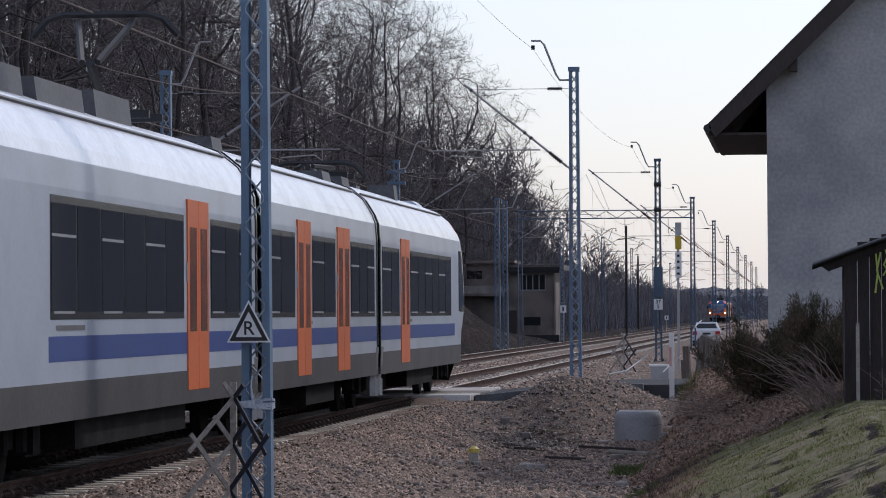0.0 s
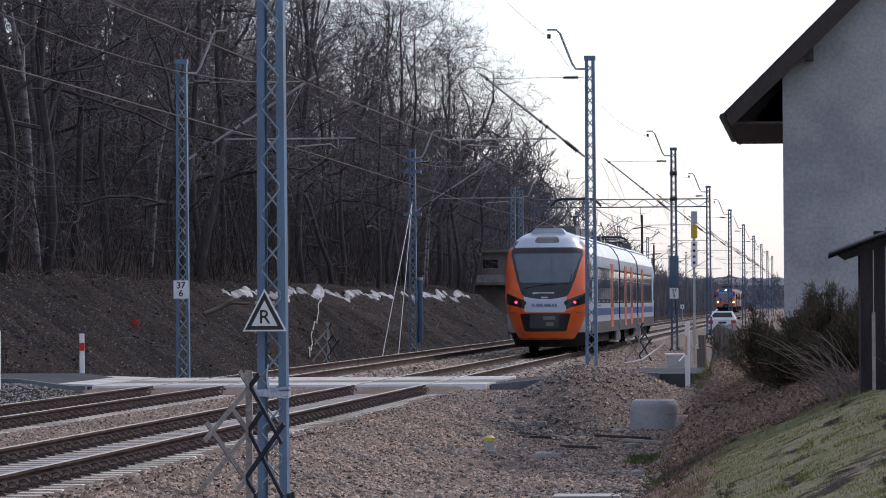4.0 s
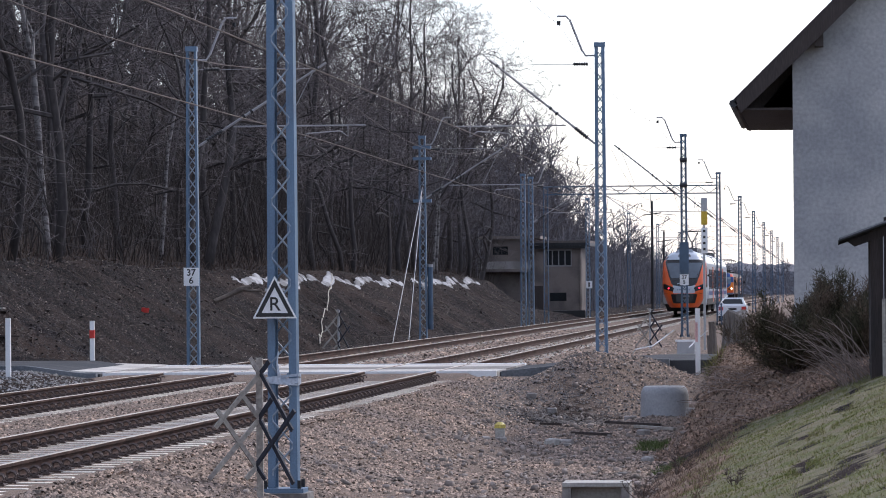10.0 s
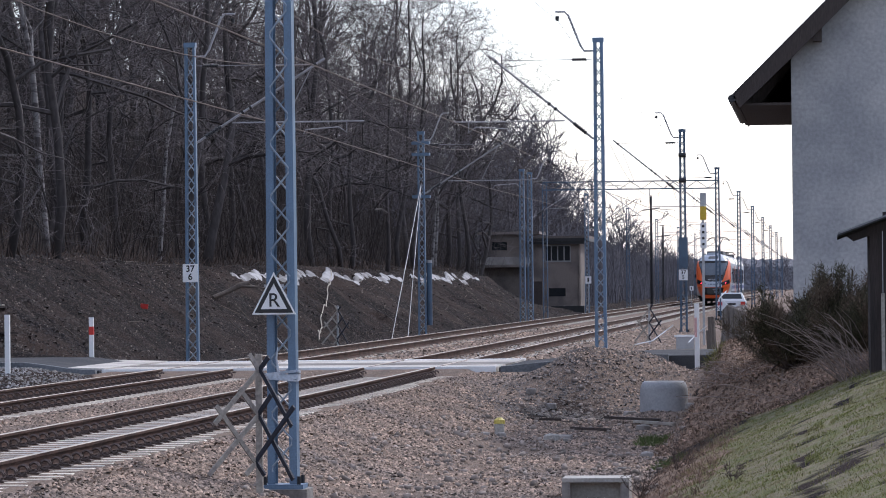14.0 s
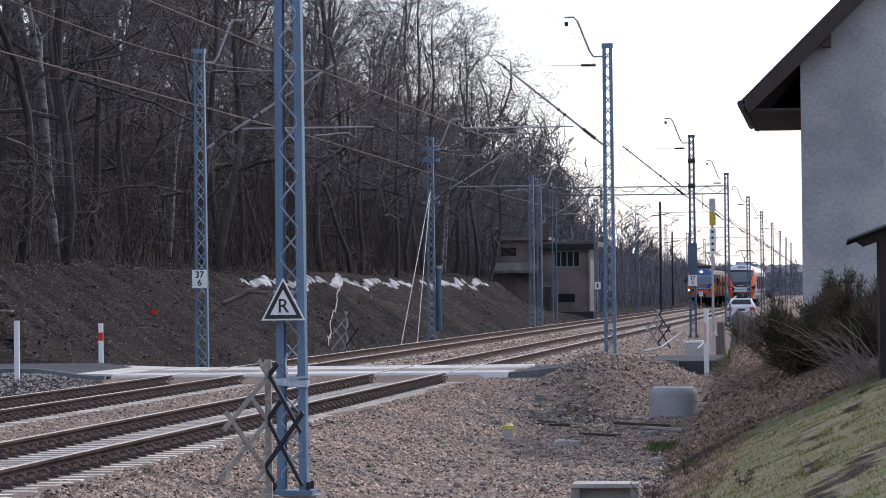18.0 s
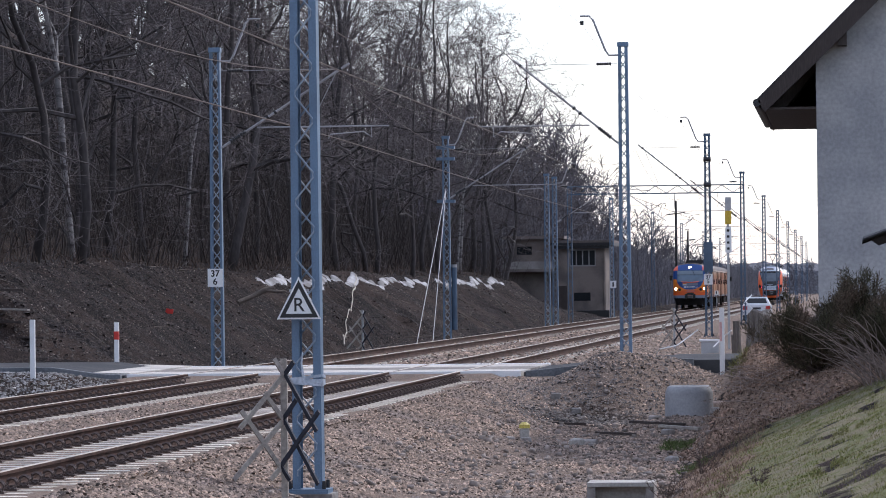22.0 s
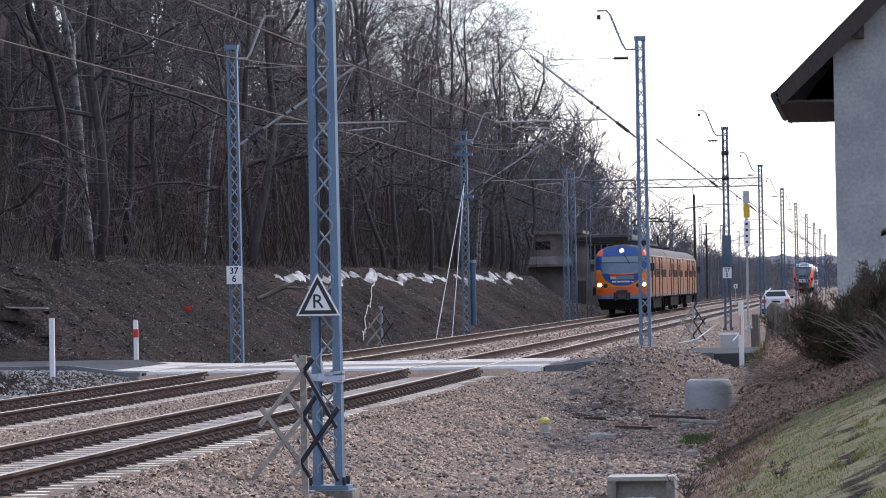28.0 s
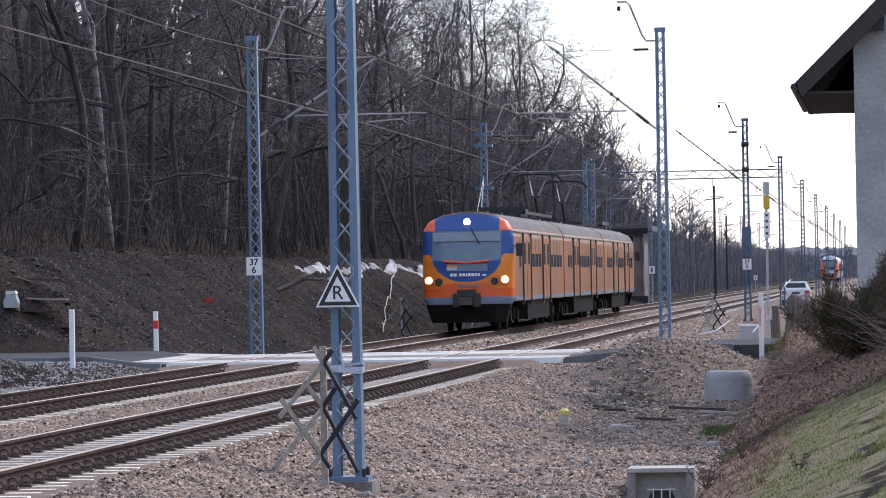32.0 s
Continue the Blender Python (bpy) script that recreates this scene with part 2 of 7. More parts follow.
def many(name, protos, pos, size, rz, tilt, material, smooth=False, squash=None):
    """One joined mass of small pieces. protos: (vertices, faces) with equal counts of corners."""
    rng = np.random.default_rng(7)
    V, F, k = [], [], 0
    pick = rng.integers(0, len(protos), len(pos))
    for q, (pv, pf) in enumerate(protos):
        ids = np.nonzero(pick == q)[0]
        if not len(ids):
            continue
        v = np.array(pv)[None] * size[ids, None, :]
        ct, st = np.cos(tilt[ids])[:, None], np.sin(tilt[ids])[:, None]
        v = np.stack([v[..., 0] * ct + v[..., 2] * st, v[..., 1], -v[..., 0] * st + v[..., 2] * ct], -1)
        c, s = np.cos(rz[ids])[:, None], np.sin(rz[ids])[:, None]
        v = np.stack([v[..., 0] * c - v[..., 1] * s, v[..., 0] * s + v[..., 1] * c, v[..., 2]], -1) + pos[ids, None, :]
        f = np.array(pf)[None] + (k + np.arange(len(ids)) * len(pv))[:, None, None]
        V.append(v.reshape(-1, 3))
        F.append(f.reshape(-1, np.array(pf).shape[1]))
        k += v.shape[0] * v.shape[1]
    V, F = np.concatenate(V), np.concatenate(F)
    me = bpy.data.meshes.new(name)
    me.vertices.add(len(V))
    me.vertices.foreach_set("co", V.astype(np.float32).ravel())
    n = F.shape[1]
    me.loops.add(F.size)
    me.loops.foreach_set("vertex_index", F.astype(np.int32).ravel())
    me.polygons.add(len(F))
    me.polygons.foreach_set("loop_start", np.arange(0, F.size, n, dtype=np.int32))
    me.update(calc_edges=True)
    me.materials.append(material)
    return me


def smooth01(a, b, x):
    t = np.clip((x - a) / (b - a), 0, 1)
    return t * t * (3 - 2 * t)


# ---- plan ----
NEAR, FAR = -8.86, -13.11       # the two tracks' centre lines; rail tops at z = 0
MX, ML = -5.97, -16.0           # the two rows of masts
ROAD0, ROAD1 = 86.0, 94.2       # the level crossing's two edges


def ruts(x, y):
    """Worn furrows that run along the slope."""
    out = 0.0
    for i, (xi, w) in enumerate(((-0.75, 0.035), (-0.28, 0.05), (0.22, 0.035), (0.75, 0.05), (1.25, 0.04))):
        out = out + np.exp(-((x - xi - 0.16 * np.sin(y * 0.16 + 2 * i) - 0.1 * vnoise(y * 0.6, y * 0.0 + i, 40 + i)) / w) ** 2) * smooth01(-0.45, 0.25, vnoise(y * 0.13, x * 0.0 + 3 * i, 50))
    return np.clip(out, 0, 1) * (1 - smooth01(57, 61.5, y))


def height(x, y, rough=True):
    x, y = np.asarray(x, float), np.asarray(y, float)
    left = np.interp(x, [-600, -200, -110, -60, -36, -25, -21.6, -17.4, -16.0, -15.2, -14.9], [78, 60, 42, 23, 8.0, 2.8, 2.35, -0.35, -0.42, -0.3, -0.21])
    leftlow = np.interp(x, [-600, -200, -110, -60, -36, -28, -17.4, -16.0, -15.2, -14.9], [78, 60, 40, 20, 3.4, 0.6, -0.2, -0.38, -0.3, -0.21])
    leftlow = np.where(x < -30, leftlow * (1 - 0.72 * smooth01(400, 720, y)), leftlow)
    k = smooth01(256, 298, y)
    left = left * (1 - k) + leftlow * k
    # the road's cut on the left
    k = smooth01(82, 85.5, y) * (1 - smooth01(94.5, 98.5, y))
    cut = np.interp(x, [-40, -18, -16.6, -15.6, -15.2, -14.9], [0.1, 0.07, 0.05, -0.1, -0.14, -0.2])
    left = left * (1 - k) + np.where(x > -18.4, cut, np.minimum(left, cut)) * k
    bed = -0.1815 + 0.1365 * smooth01(84.6, 85.8, y) * (1 - smooth01(94.4, 96, y))
    near = np.interp(x, [-7.25, -5.4, -4.6, -2.25, -1.35, 0.8, 3, 12, 100, 600], [-0.22, -0.72, -0.82, -0.86, -0.44, 0.42, 0.62, 0.9, 1.2, 2])
    far = np.interp(x, [-7.25, -6.2, -4.6, -2.4, 0.8, 3, 12, 100, 600], [-0.22, -0.42, -0.4, -0.35, -0.15, 0.0, 0.2, 0.5, 1])
    k = smooth01(80, 86.2, y)
    right = near * (1 - k) + np.maximum(far, near * 0 - 0.12) * k
    k = smooth01(94.0, 97.5, y)
    right = right * (1 - k) + far * k
    z = np.where(x < -14.9, left, np.where(x > -7.25, right, bed))
    # the heap of spoil before the road
    z = z + 1.0 * np.exp(-(((x + 4.65) / 1.15) ** 2 + ((y - 82.3) / 1.9) ** 2))
    z = z + 0.45 * np.exp(-(((x + 3.5) / 0.8) ** 2 + ((y - 84.0) / 1.2) ** 2))
    z = z + 0.24 * np.exp(-(((x + 2.9) / 0.9) ** 2 + ((y - 74.2) / 1.7) ** 2))
    # the hollow before the drain
    z = z - 0.55 * np.exp(-(((x + 2.72) / 0.42) ** 4 + ((y - 46.9) / 2.45) ** 4))
    # the brushy shelf over the path
    z = z + 0.6 * smooth01(-2.6, -1.9, x) * (1 - 0.35 * smooth01(-0.5, 1.5, x)) * smooth01(61.5, 66.5, y) * (1 - smooth01(88, 97, y))
    if np.any((x > -1.3) & (x < 1.9) & (y < 62)):
        z = z - 0.035 * ruts(x, y)
    if rough:
        offtrack = np.where((x > -14.6) & (x < -7.4), 0.06, 1.0)
        onroad = smooth01(84.8, 85.8, y) * (1 - smooth01(94.4, 95.4, y))
        z = z + offtrack * (1 - 0.9 * onroad) * (0.045 * vnoise(0.72 * x + 0.31 * y, 0.61 * y - 0.43 * x, 1) + 0.022 * vnoise(1.7 * x + 1.3 * y, 1.9 * y - 1.1 * x, 2) + 0.014 * vnoise(4.1 * x - 2.3 * y, 3.1 * y + 2.9 * x, 6))
        bank = ((x < -17.5) & (x > -30)).astype(float) * (1 - smooth01(285, 300, y))
        z = z + bank * (1 - onroad) * (0.17 * vnoise(x * 0.55, y * 0.35, 3) + 0.13 * vnoise(x * 0.8 + y * 0.5, y * 0.7, 4) + 0.10 * vnoise(x * 0.7, y * 1.6 + x * 0.5, 14) + 0.06 * vnoise(x * 2.4, y * 1.9, 15))
    return z


def ground_z(x, y):
    return float(height(np.array([x]), np.array([y]))[0])


# ---- ground ----
def ground_material():
    m = bpy.data.materials.new("ground")
    m.use_nodes = True
    n, l = m.node_tree.nodes, m.node_tree.links
    b = n["Principled BSDF"]
    b.inputs["Roughness"].default_value = 0.95
    b.inputs["Specular IOR Level"].default_value = 0.06
    tc = n.new("ShaderNodeTexCoord")

    def tex(scale, detail=5, kind="ShaderNodeTexNoise"):
        t = n.new(kind)
        t.inputs["Scale"].default_value = scale
        if kind == "ShaderNodeTexNoise":
            t.inputs["Detail"].default_value = detail
        l.new(tc.outputs["Object"], t.inputs["Vector"])
        return t

    def mixc(fac, a, c):
        x = n.new("ShaderNodeMixRGB")
        for s, v in ((0, fac), (1, a), (2, c)):
            if isinstance(v, tuple):
                x.inputs[s].default_value = (*v, 1)
            else:
                l.new(v, x.inputs[s])
        return x.outputs[0]

    def rng(v, a, c, lo=0.0, hi=1.0):
        x = n.new("ShaderNodeMapRange")
        for k, q in (("From Min", a), ("From Max", c), ("To Min", lo), ("To Max", hi)):
            x.inputs[k].default_value = q
        l.new(v, x.inputs["Value"])
        return x.outputs[0]
    n1, n2, n3, n4 = tex(0.5), tex(3.0), tex(14.0), tex(50.0, 3)
    gravel = mixc(rng(n2.outputs[0], 0.4, 0.62), (0.22, 0.162, 0.125), (0.15, 0.118, 0.1))
    gravel = mixc(rng(n4.outputs[0], 0.5, 0.7), gravel, (0.27, 0.22, 0.19))
    soil = mixc(rng(n2.outputs[0], 0.42, 0.58), (0.023, 0.0165, 0.0155), (0.0065, 0.0056, 0.0064))
    soil = mixc(rng(n1.outputs[0], 0.44, 0.6), soil, (0.0095, 0.0084, 0.0096))
    soil = mixc(rng(tex(0.23).outputs[0], 0.5, 0.64), soil, (0.036, 0.0255, 0.022))
    soil = mixc(rng(n3.outputs[0], 0.56, 0.68), soil, (0.055, 0.04, 0.035))
    soil = mixc(rng(n4.outputs[0], 0.6, 0.68), soil, (0.15, 0.116, 0.098))
    grass = mixc(rng(n2.outputs[0], 0.42, 0.6), (0.145, 0.148, 0.066), (0.21, 0.18, 0.12))
    grass = mixc(rng(n3.outputs[0], 0.55, 0.72), grass, (0.23, 0.21, 0.17))
    litter = mixc(rng(n3.outputs[0], 0.42, 0.62), (0.05, 0.037, 0.032), (0.03, 0.025, 0.023))
    at = n.new("ShaderNodeAttribute")
    at.attribute_name = "cover"
    sp = n.new("ShaderNodeSeparateColor")
    l.new(at.outputs["Color"], sp.inputs[0])

    def mask(s):
        a = n.new("ShaderNodeMath")
        a.operation = "MULTIPLY_ADD"
        l.new(n2.outputs[0], a.inputs[0])
        a.inputs[1].default_value = 0.9
        sub = n.new("ShaderNodeMath")
        sub.operation = "SUBTRACT"
        l.new(s, sub.inputs[0])
        sub.inputs[1].default_value = 0.45
        l.new(sub.outputs[0], a.inputs[2])
        return rng(a.outputs[0], 0.42, 0.58)
    c = mixc(mask(sp.outputs[0]), soil, gravel)
    c = mixc(mask(sp.outputs[1]), c, grass)
    c = mixc(mask(sp.outputs[2]), c, litter)
    a2 = n.new("ShaderNodeAttribute")
    a2.attribute_name = "brush"
    deadc = mixc(rng(n3.outputs[0], 0.42, 0.62), (0.28, 0.198, 0.146), (0.165, 0.12, 0.094))
    c = mixc(mask(a2.outputs["Fac"]), c, deadc)
    l.new(c, b.inputs["Base Color"])
    bp = n.new("ShaderNodeBump")
    bp.inputs["Strength"].default_value, bp.inputs["Distance"].default_value = 0.7, 0.04
    add = n.new("ShaderNodeMath")
    l.new(n3.outputs[0], add.inputs[0]), l.new(n4.outputs[0], add.inputs[1])
    l.new(add.outputs[0], bp.inputs["Height"]), l.new(bp.outputs[0], b.inputs["Normal"])
    return m


def turf_patch(x, y):
    """Where the turf is thick (1) or trodden into slanting streaks (-1)."""
    u = x - y / 7.0
    return vnoise(u * 2.6, y * 0.07, 12) + 0.5 * vnoise(2.9 * x + 1.7 * y, 1.3 * y - 2.1 * x, 13)


def build_ground():
    xs = np.concatenate([[-900, -600, -400, -300, -220], np.arange(-180, -60, 10), np.arange(-60, -30, 2.0), np.arange(-30, -24, 0.5), np.arange(-24, -16, 0.22),
                         np.arange(-16, -7.4, 0.55), np.arange(-7.4, 4, 0.2), np.arange(4, 12, 1.0), np.arange(12, 60, 6.0), [80, 150, 300, 600, 900]])
    ys = np.concatenate([[-900, -400, -150], np.arange(-60, 20, 8.0), np.arange(20, 60, 0.2), np.arange(60, 100, 0.3), np.arange(100, 180, 0.4),
                         np.arange(180, 320, 1.6), np.arange(320, 700, 8.0), [720, 800, 1000, 1400, 2000, 3000]])
    gx, gy = np.meshgrid(xs, ys)
    gz = height(gx, gy)
    nx, ny = len(xs), len(ys)
    idx = np.arange(nx * ny).reshape(ny, nx)
    faces = np.stack([idx[:-1, :-1], idx[:-1, 1:], idx[1:, 1:], idx[1:, :-1]], -1).reshape(-1, 4)
    me = bpy.data.meshes.new("ground")
    me.from_pydata(np.stack([gx, gy, gz], -1).reshape(-1, 3).tolist(), [], faces.tolist())
    # what covers it: gravel, grass, leaf litter
    wob = 0.35 * vnoise(gx * 0.8, gy * 0.5, 9)
    gravel = smooth01(-15.6, -15.0, gx + wob) * (1 - smooth01(-2.7, -2.0, gx + wob))
    grass = smooth01(-1.95, -1.25, gx + wob * 1.4) * (1 - smooth01(60.5, 63, gy + 2 * wob)) + 0.75 * smooth01(-1.5, 1, gx) * smooth01(100, 110, gy)
    brush = smooth01(-2.55, -2.1, gx + wob) * smooth01(60.8, 62.6, gy + 2 * wob) * (1 - smooth01(97, 104, gy))
    foot = smooth01(-2.45, -2.1, gx + wob * 0.6) * (1 - smooth01(-1.5, -0.9, gx + wob)) * (1 - smooth01(54, 60, gy))
    litter = 1 - smooth01(-24.5, -22.5, gx + wob * 2)
    dead = np.maximum(0.95 * brush, 0.62 * foot)
    grass = grass * (1 - 0.8 * brush) * (0.8 + 0.35 * turf_patch(gx, gy)) * (1 - 0.95 * ruts(gx, gy))
    gravel = np.maximum(gravel * (1 - 0.8 * np.exp(-(((gx + 4.9) / 1.5) ** 2 + ((gy - 77.5) / 4.0) ** 2))), 0.45 * smooth01(-1.9, -1.0, gx) * (1 - smooth01(58, 64, gy)) * (1 - ruts(gx, gy)))
    col = np.stack([gravel, np.clip(grass, 0, 1), litter, np.ones_like(gx)], -1).reshape(-1, 4)
    at = me.color_attributes.new("cover", "FLOAT_COLOR", "POINT")
    at.data.foreach_set("color", col.astype(np.float32).ravel())
    at = me.color_attributes.new("brush", "FLOAT_COLOR", "POINT")
    at.data.foreach_set("color", np.repeat(dead.astype(np.float32).ravel(), 4))
    me.materials.append(ground_material())
    me.shade_smooth()
    ob = new("ground", me)
    tagged(ob, "gravel, dark soil bank, thin grass slope and leaf litter", "ground", kind="structure")


build_ground()


# ---- tracks ----
RAILP = [(-0.075, -0.17), (0.075, -0.17), (0.075, -0.158), (0.012, -0.135), (0.01, -0.045), (0.036, -0.035), (0.036, -0.004), (-0.036, -0.004),
         (-0.036, -0.035), (-0.01, -0.045), (-0.012, -0.135), (-0.075, -0.158)]


def build_track(name, cx, label):
    tr = thing(name, pose(cx, 0, 0), label, "railway track", "pair of railway tracks", "structure")
    for s in (-1, 1):
        r = part("rail", Shape().prism([(x + s * 0.753, z) for x, z in RAILP], -40, 1200), RUST, tr, "rust-brown steel rail")
        part("running_surface", Shape().prism([(s * 0.753 - 0.03, -0.004), (s * 0.753 + 0.03, -0.004), (s * 0.753 + 0.024, 0.0), (s * 0.753 - 0.024, 0.0)], -40, 1200), RAILTOP, r,
             "polished steel rail head")
    sl = Shape()
    sl.prism([(-1.3, -0.36), (1.3, -0.36), (1.3, -0.20), (1.27, -0.176), (-1.27, -0.176), (-1.3, -0.20)], -0.08, 0.08)
    slm = sl.mesh("sleeper", SLEEP)
    cl = Shape()
    # a sprung clip: two loops and a bolt
    for q in (-0.035, 0.035):
        pts = [(0.125 + 0.05 * math.cos(a), q + 0.02 * math.sin(a), -0.112 + 0.048 * math.sin(a)) for a in np.linspace(-0.5, 2 * math.pi - 0.9, 9)]
        cl.path(pts, 0.0135, 4)
    cl.box(0.07, -0.1, -0.186, 0.19, 0.1, -0.16)
    cl.tube((0.125, 0.0, -0.18), (0.125, 0.0, -0.13), 0.02, n=6)
    clm = cl.mesh("rail_clip", CLIP)
    return tr, slm, clm


TRACKS = [build_track("railway_track", NEAR, "near railway track of rust-brown rails on pale concrete sleepers"),
          build_track("railway_track", FAR, "far railway track of rust-brown rails on pale concrete sleepers")]


def build_sleepers():
    for (tr, slm, clm), y0, y1 in zip(TRACKS, (36, 54.2), (100, 130)):
        y = y0
        while y < y1:
            if not (ROAD0 - 0.3 < y < ROAD1 + 0.3):
                ob = part("sleeper", slm, None, tr)
                ob.location = (0, y, 0)
                if y < 86:
                    for s in (-1, 1):
                        c = part("rail_clip", clm, None, tr)
                        c.location = (s * 0.753 + 0.0, y, 0)
            y += 0.6
        rest = Shape()
        while y < 420:
            rest.box(-1.3, y - 0.08, -0.36, 1.3, y + 0.08, -0.176)
            y += 0.6
        tagged(part("sleepers_beyond", rest, SLEEP, tr), kind="stuff")


# ---- road and level crossing ----
KERB = mat("dark_kerb_concrete", (0.165, 0.175, 0.19), 0.85, 0, 0.25, 0.9, 20, 0.3, (0.1, 0.108, 0.12))


def build_road():
    zr = lambda x: np.interp(x, [-60, -16.7, -15.6, -6.6, -5.3, -3.8, 3, 12, 60], [0.2, 0.13, -0.03, -0.03, 0.1, 0.19, 0.2, 0.25, 0.9])
    for name, x0, x1 in (("road", -60, -15.2), ("road", -6.75, 60)):
        sh = Shape()
        xs = np.concatenate([np.arange(x0, x1, 0.25), [x1]])
        top = [(x, float(zr(x))) for x in xs]
        sh.prism(top + [(x, z - 1.3) for x, z in top[::-1]], ROAD0 + 0.15, ROAD1 - 0.1)
        single(name, sh, ASPH, "dark asphalt road leading up to the rails", "road", kind="structure")
    for x0, x1 in ((-60, -15.25), (-6.7, -3.2)):
        sh = Shape()
        xs = np.concatenate([np.arange(x0, x1, 0.25), [x1]])
        top = [(x, float(zr(x)) + 0.03) for x in xs]
        sh.prism(top + [(x, z - 1.4) for x, z in top[::-1]], ROAD0 - 0.1, ROAD0 + 0.146)
        single("kerb", sh, KERB, "grey concrete edge beam along the road", "kerb", kind="structure")
    ap = Shape().prism([(-17.35, 0.075), (-15.22, 0.004), (-15.22, -0.3), (-17.35, -0.3)], ROAD0 + 0.9, ROAD1 + 1.2)
    single("crossing_apron", ap, XSLAB, "pale concrete apron between the road and the slabs", "crossing apron", kind="structure")
    cr = thing("level_crossing", None, "pale concrete slabs of a level crossing between the rails", "level crossing", kind="structure")
    spans = [(-15.1, FAR - 0.80), (FAR - 0.69, FAR + 0.69), (FAR + 0.80, NEAR - 0.80), (NEAR - 0.69, NEAR + 0.69), (NEAR + 0.80, -6.8)]
    for x0, x1 in spans:
        n = 3
        for i in range(n):
            d = (ROAD1 - ROAD0) / n
            sh = Shape().box(x0 + 0.01, ROAD0 + i * d + 0.012, -0.3, x1 - 0.01, ROAD0 + (i + 1) * d - 0.012, -0.012 + 0.008 * random.random())
            part("slab", sh, XWORN if i == 1 else XSLAB, cr, "tyre-darkened slab" if i == 1 else "")
        part("edge_strip", Shape().box(x0, ROAD0 - 0.14, -0.3, x1, ROAD0 - 0.004, 0.004), WHITE, cr, "white painted edge strip")
        part("edge_strip", Shape().box(x0, ROAD1 + 0.004, -0.3, x1, ROAD1 + 0.45, 0.004), WHITE, cr, "white painted edge strip")


build_road()


# ---- masts and wires ----
def lattice_shape(h, w0, w1, d, step, r=0.009):
    """One wavy rod on the front and one on the back, in opposite phase, between the two channels."""
    out = []
    for s in (-1, 1):
        pts, z, side = [], 0.2, s
        while z < h - 0.15:
            w = (w0 + (w1 - w0) * z / h) / 2 - 0.055
            for k in (-0.1, 0.1):
                pts.append((side * w * (1 - 0.06 * abs(k)), s * (d / 2 + 0.004), z + k * step))
            side, z = -side, z + step
        out.append(Shape().path(pts, r, 5))
    return out


def mast(name, x, y, zb, h, label, material=None, w0=0.33, w1=0.26, d=0.24, step=0.30, cap=True):
    material = material or MAST
    t = thing(name, pose(x, y, zb), label, "catenary mast", "catenary masts")
    fl = 0.085 if x > -10 else 0.055
    for s in (-1, 1):
        sh = Shape()
        for z, w in ((0, w0), (h, w1)):
            e = s * w / 2
            sh.v += [(e, -d / 2, z), (e, d / 2, z), (e - s * fl, d / 2, z), (e - s * fl, d / 2 - 0.012, z), (e - s * 0.012, d / 2 - 0.012, z),
                     (e - s * 0.012, -d / 2 + 0.012, z), (e - s * fl, -d / 2 + 0.012, z), (e - s * fl, -d / 2, z)]
        sh.f = [(q, (q + 1) % 8, 8 + (q + 1) % 8, 8 + q) for q in range(8)] + [tuple(range(7, -1, -1)), tuple(range(8, 16))]
        part("channel", sh, material, t)
    for sh in lattice_shape(h, w0, w1, d, step, 0.011 if y < 60 else 0.016):
        part("lacing_rod", sh, LACE if material is MAST else material, t, "wavy lacing rod")
    if cap:
        part("cap_plate", Shape().box(-w1 / 2 - 0.02, -d / 2 - 0.02, h - 0.12, w1 / 2 + 0.02, d / 2 + 0.02, h), material, t)
    part("foundation", Shape().box(-0.29, -0.29, -1.2, 0.29, 0.29, -0.02), FOOT, t, "concrete footing")
    bp = Shape().box(-0.24, -0.22, -0.02, 0.24, 0.22, 0.03)
    part("base_plate", bp, material, t)
    for sx in (-0.19, 0.19):
        for sy in (-0.17, 0.17):
            part("bolt", Shape().tube((sx, sy, 0.03), (sx, sy, 0.12), 0.022, n=6), DARKST, t)
    return t


def top_arm(t, h, s=-1):
    """The bent earth-wire arm on the mast's head."""
    pts = [(s * 0.12, 0, h - 0.35), (s * 0.38, 0, h - 0.35), (s * 0.48, 0, h - 0.2), (s * 0.8, 0, h + 0.62), (s * 0.9, 0, h + 0.72), (s * 1.15, 0, h + 0.72)]
    a = part("wire_arm", Shape().path(pts, 0.03, 6), TUBE, t, "bent steel arm for the overhead wire")
    part("insulator", Shape().tube((s * 1.1, 0, h + 0.6), (s * 1.1, 0, h + 0.48), 0.05, n=8), DARKST, a)


def ribbed(a, b, r, n=6):
    """A string of porcelain sheds along a rod."""
    a, b = Vector(a), Vector(b)
    pts, rr = [a], [r * 0.45]
    for i in range(n):
        for k, q in ((0.1, 0.45), (0.15, 1.0), (0.7, 0.6), (0.75, 0.45)):
            pts.append(a.lerp(b, (i + k) / n)), rr.append(r * q)
    return Shape().path(pts + [b], rr + [r * 0.45], 8)


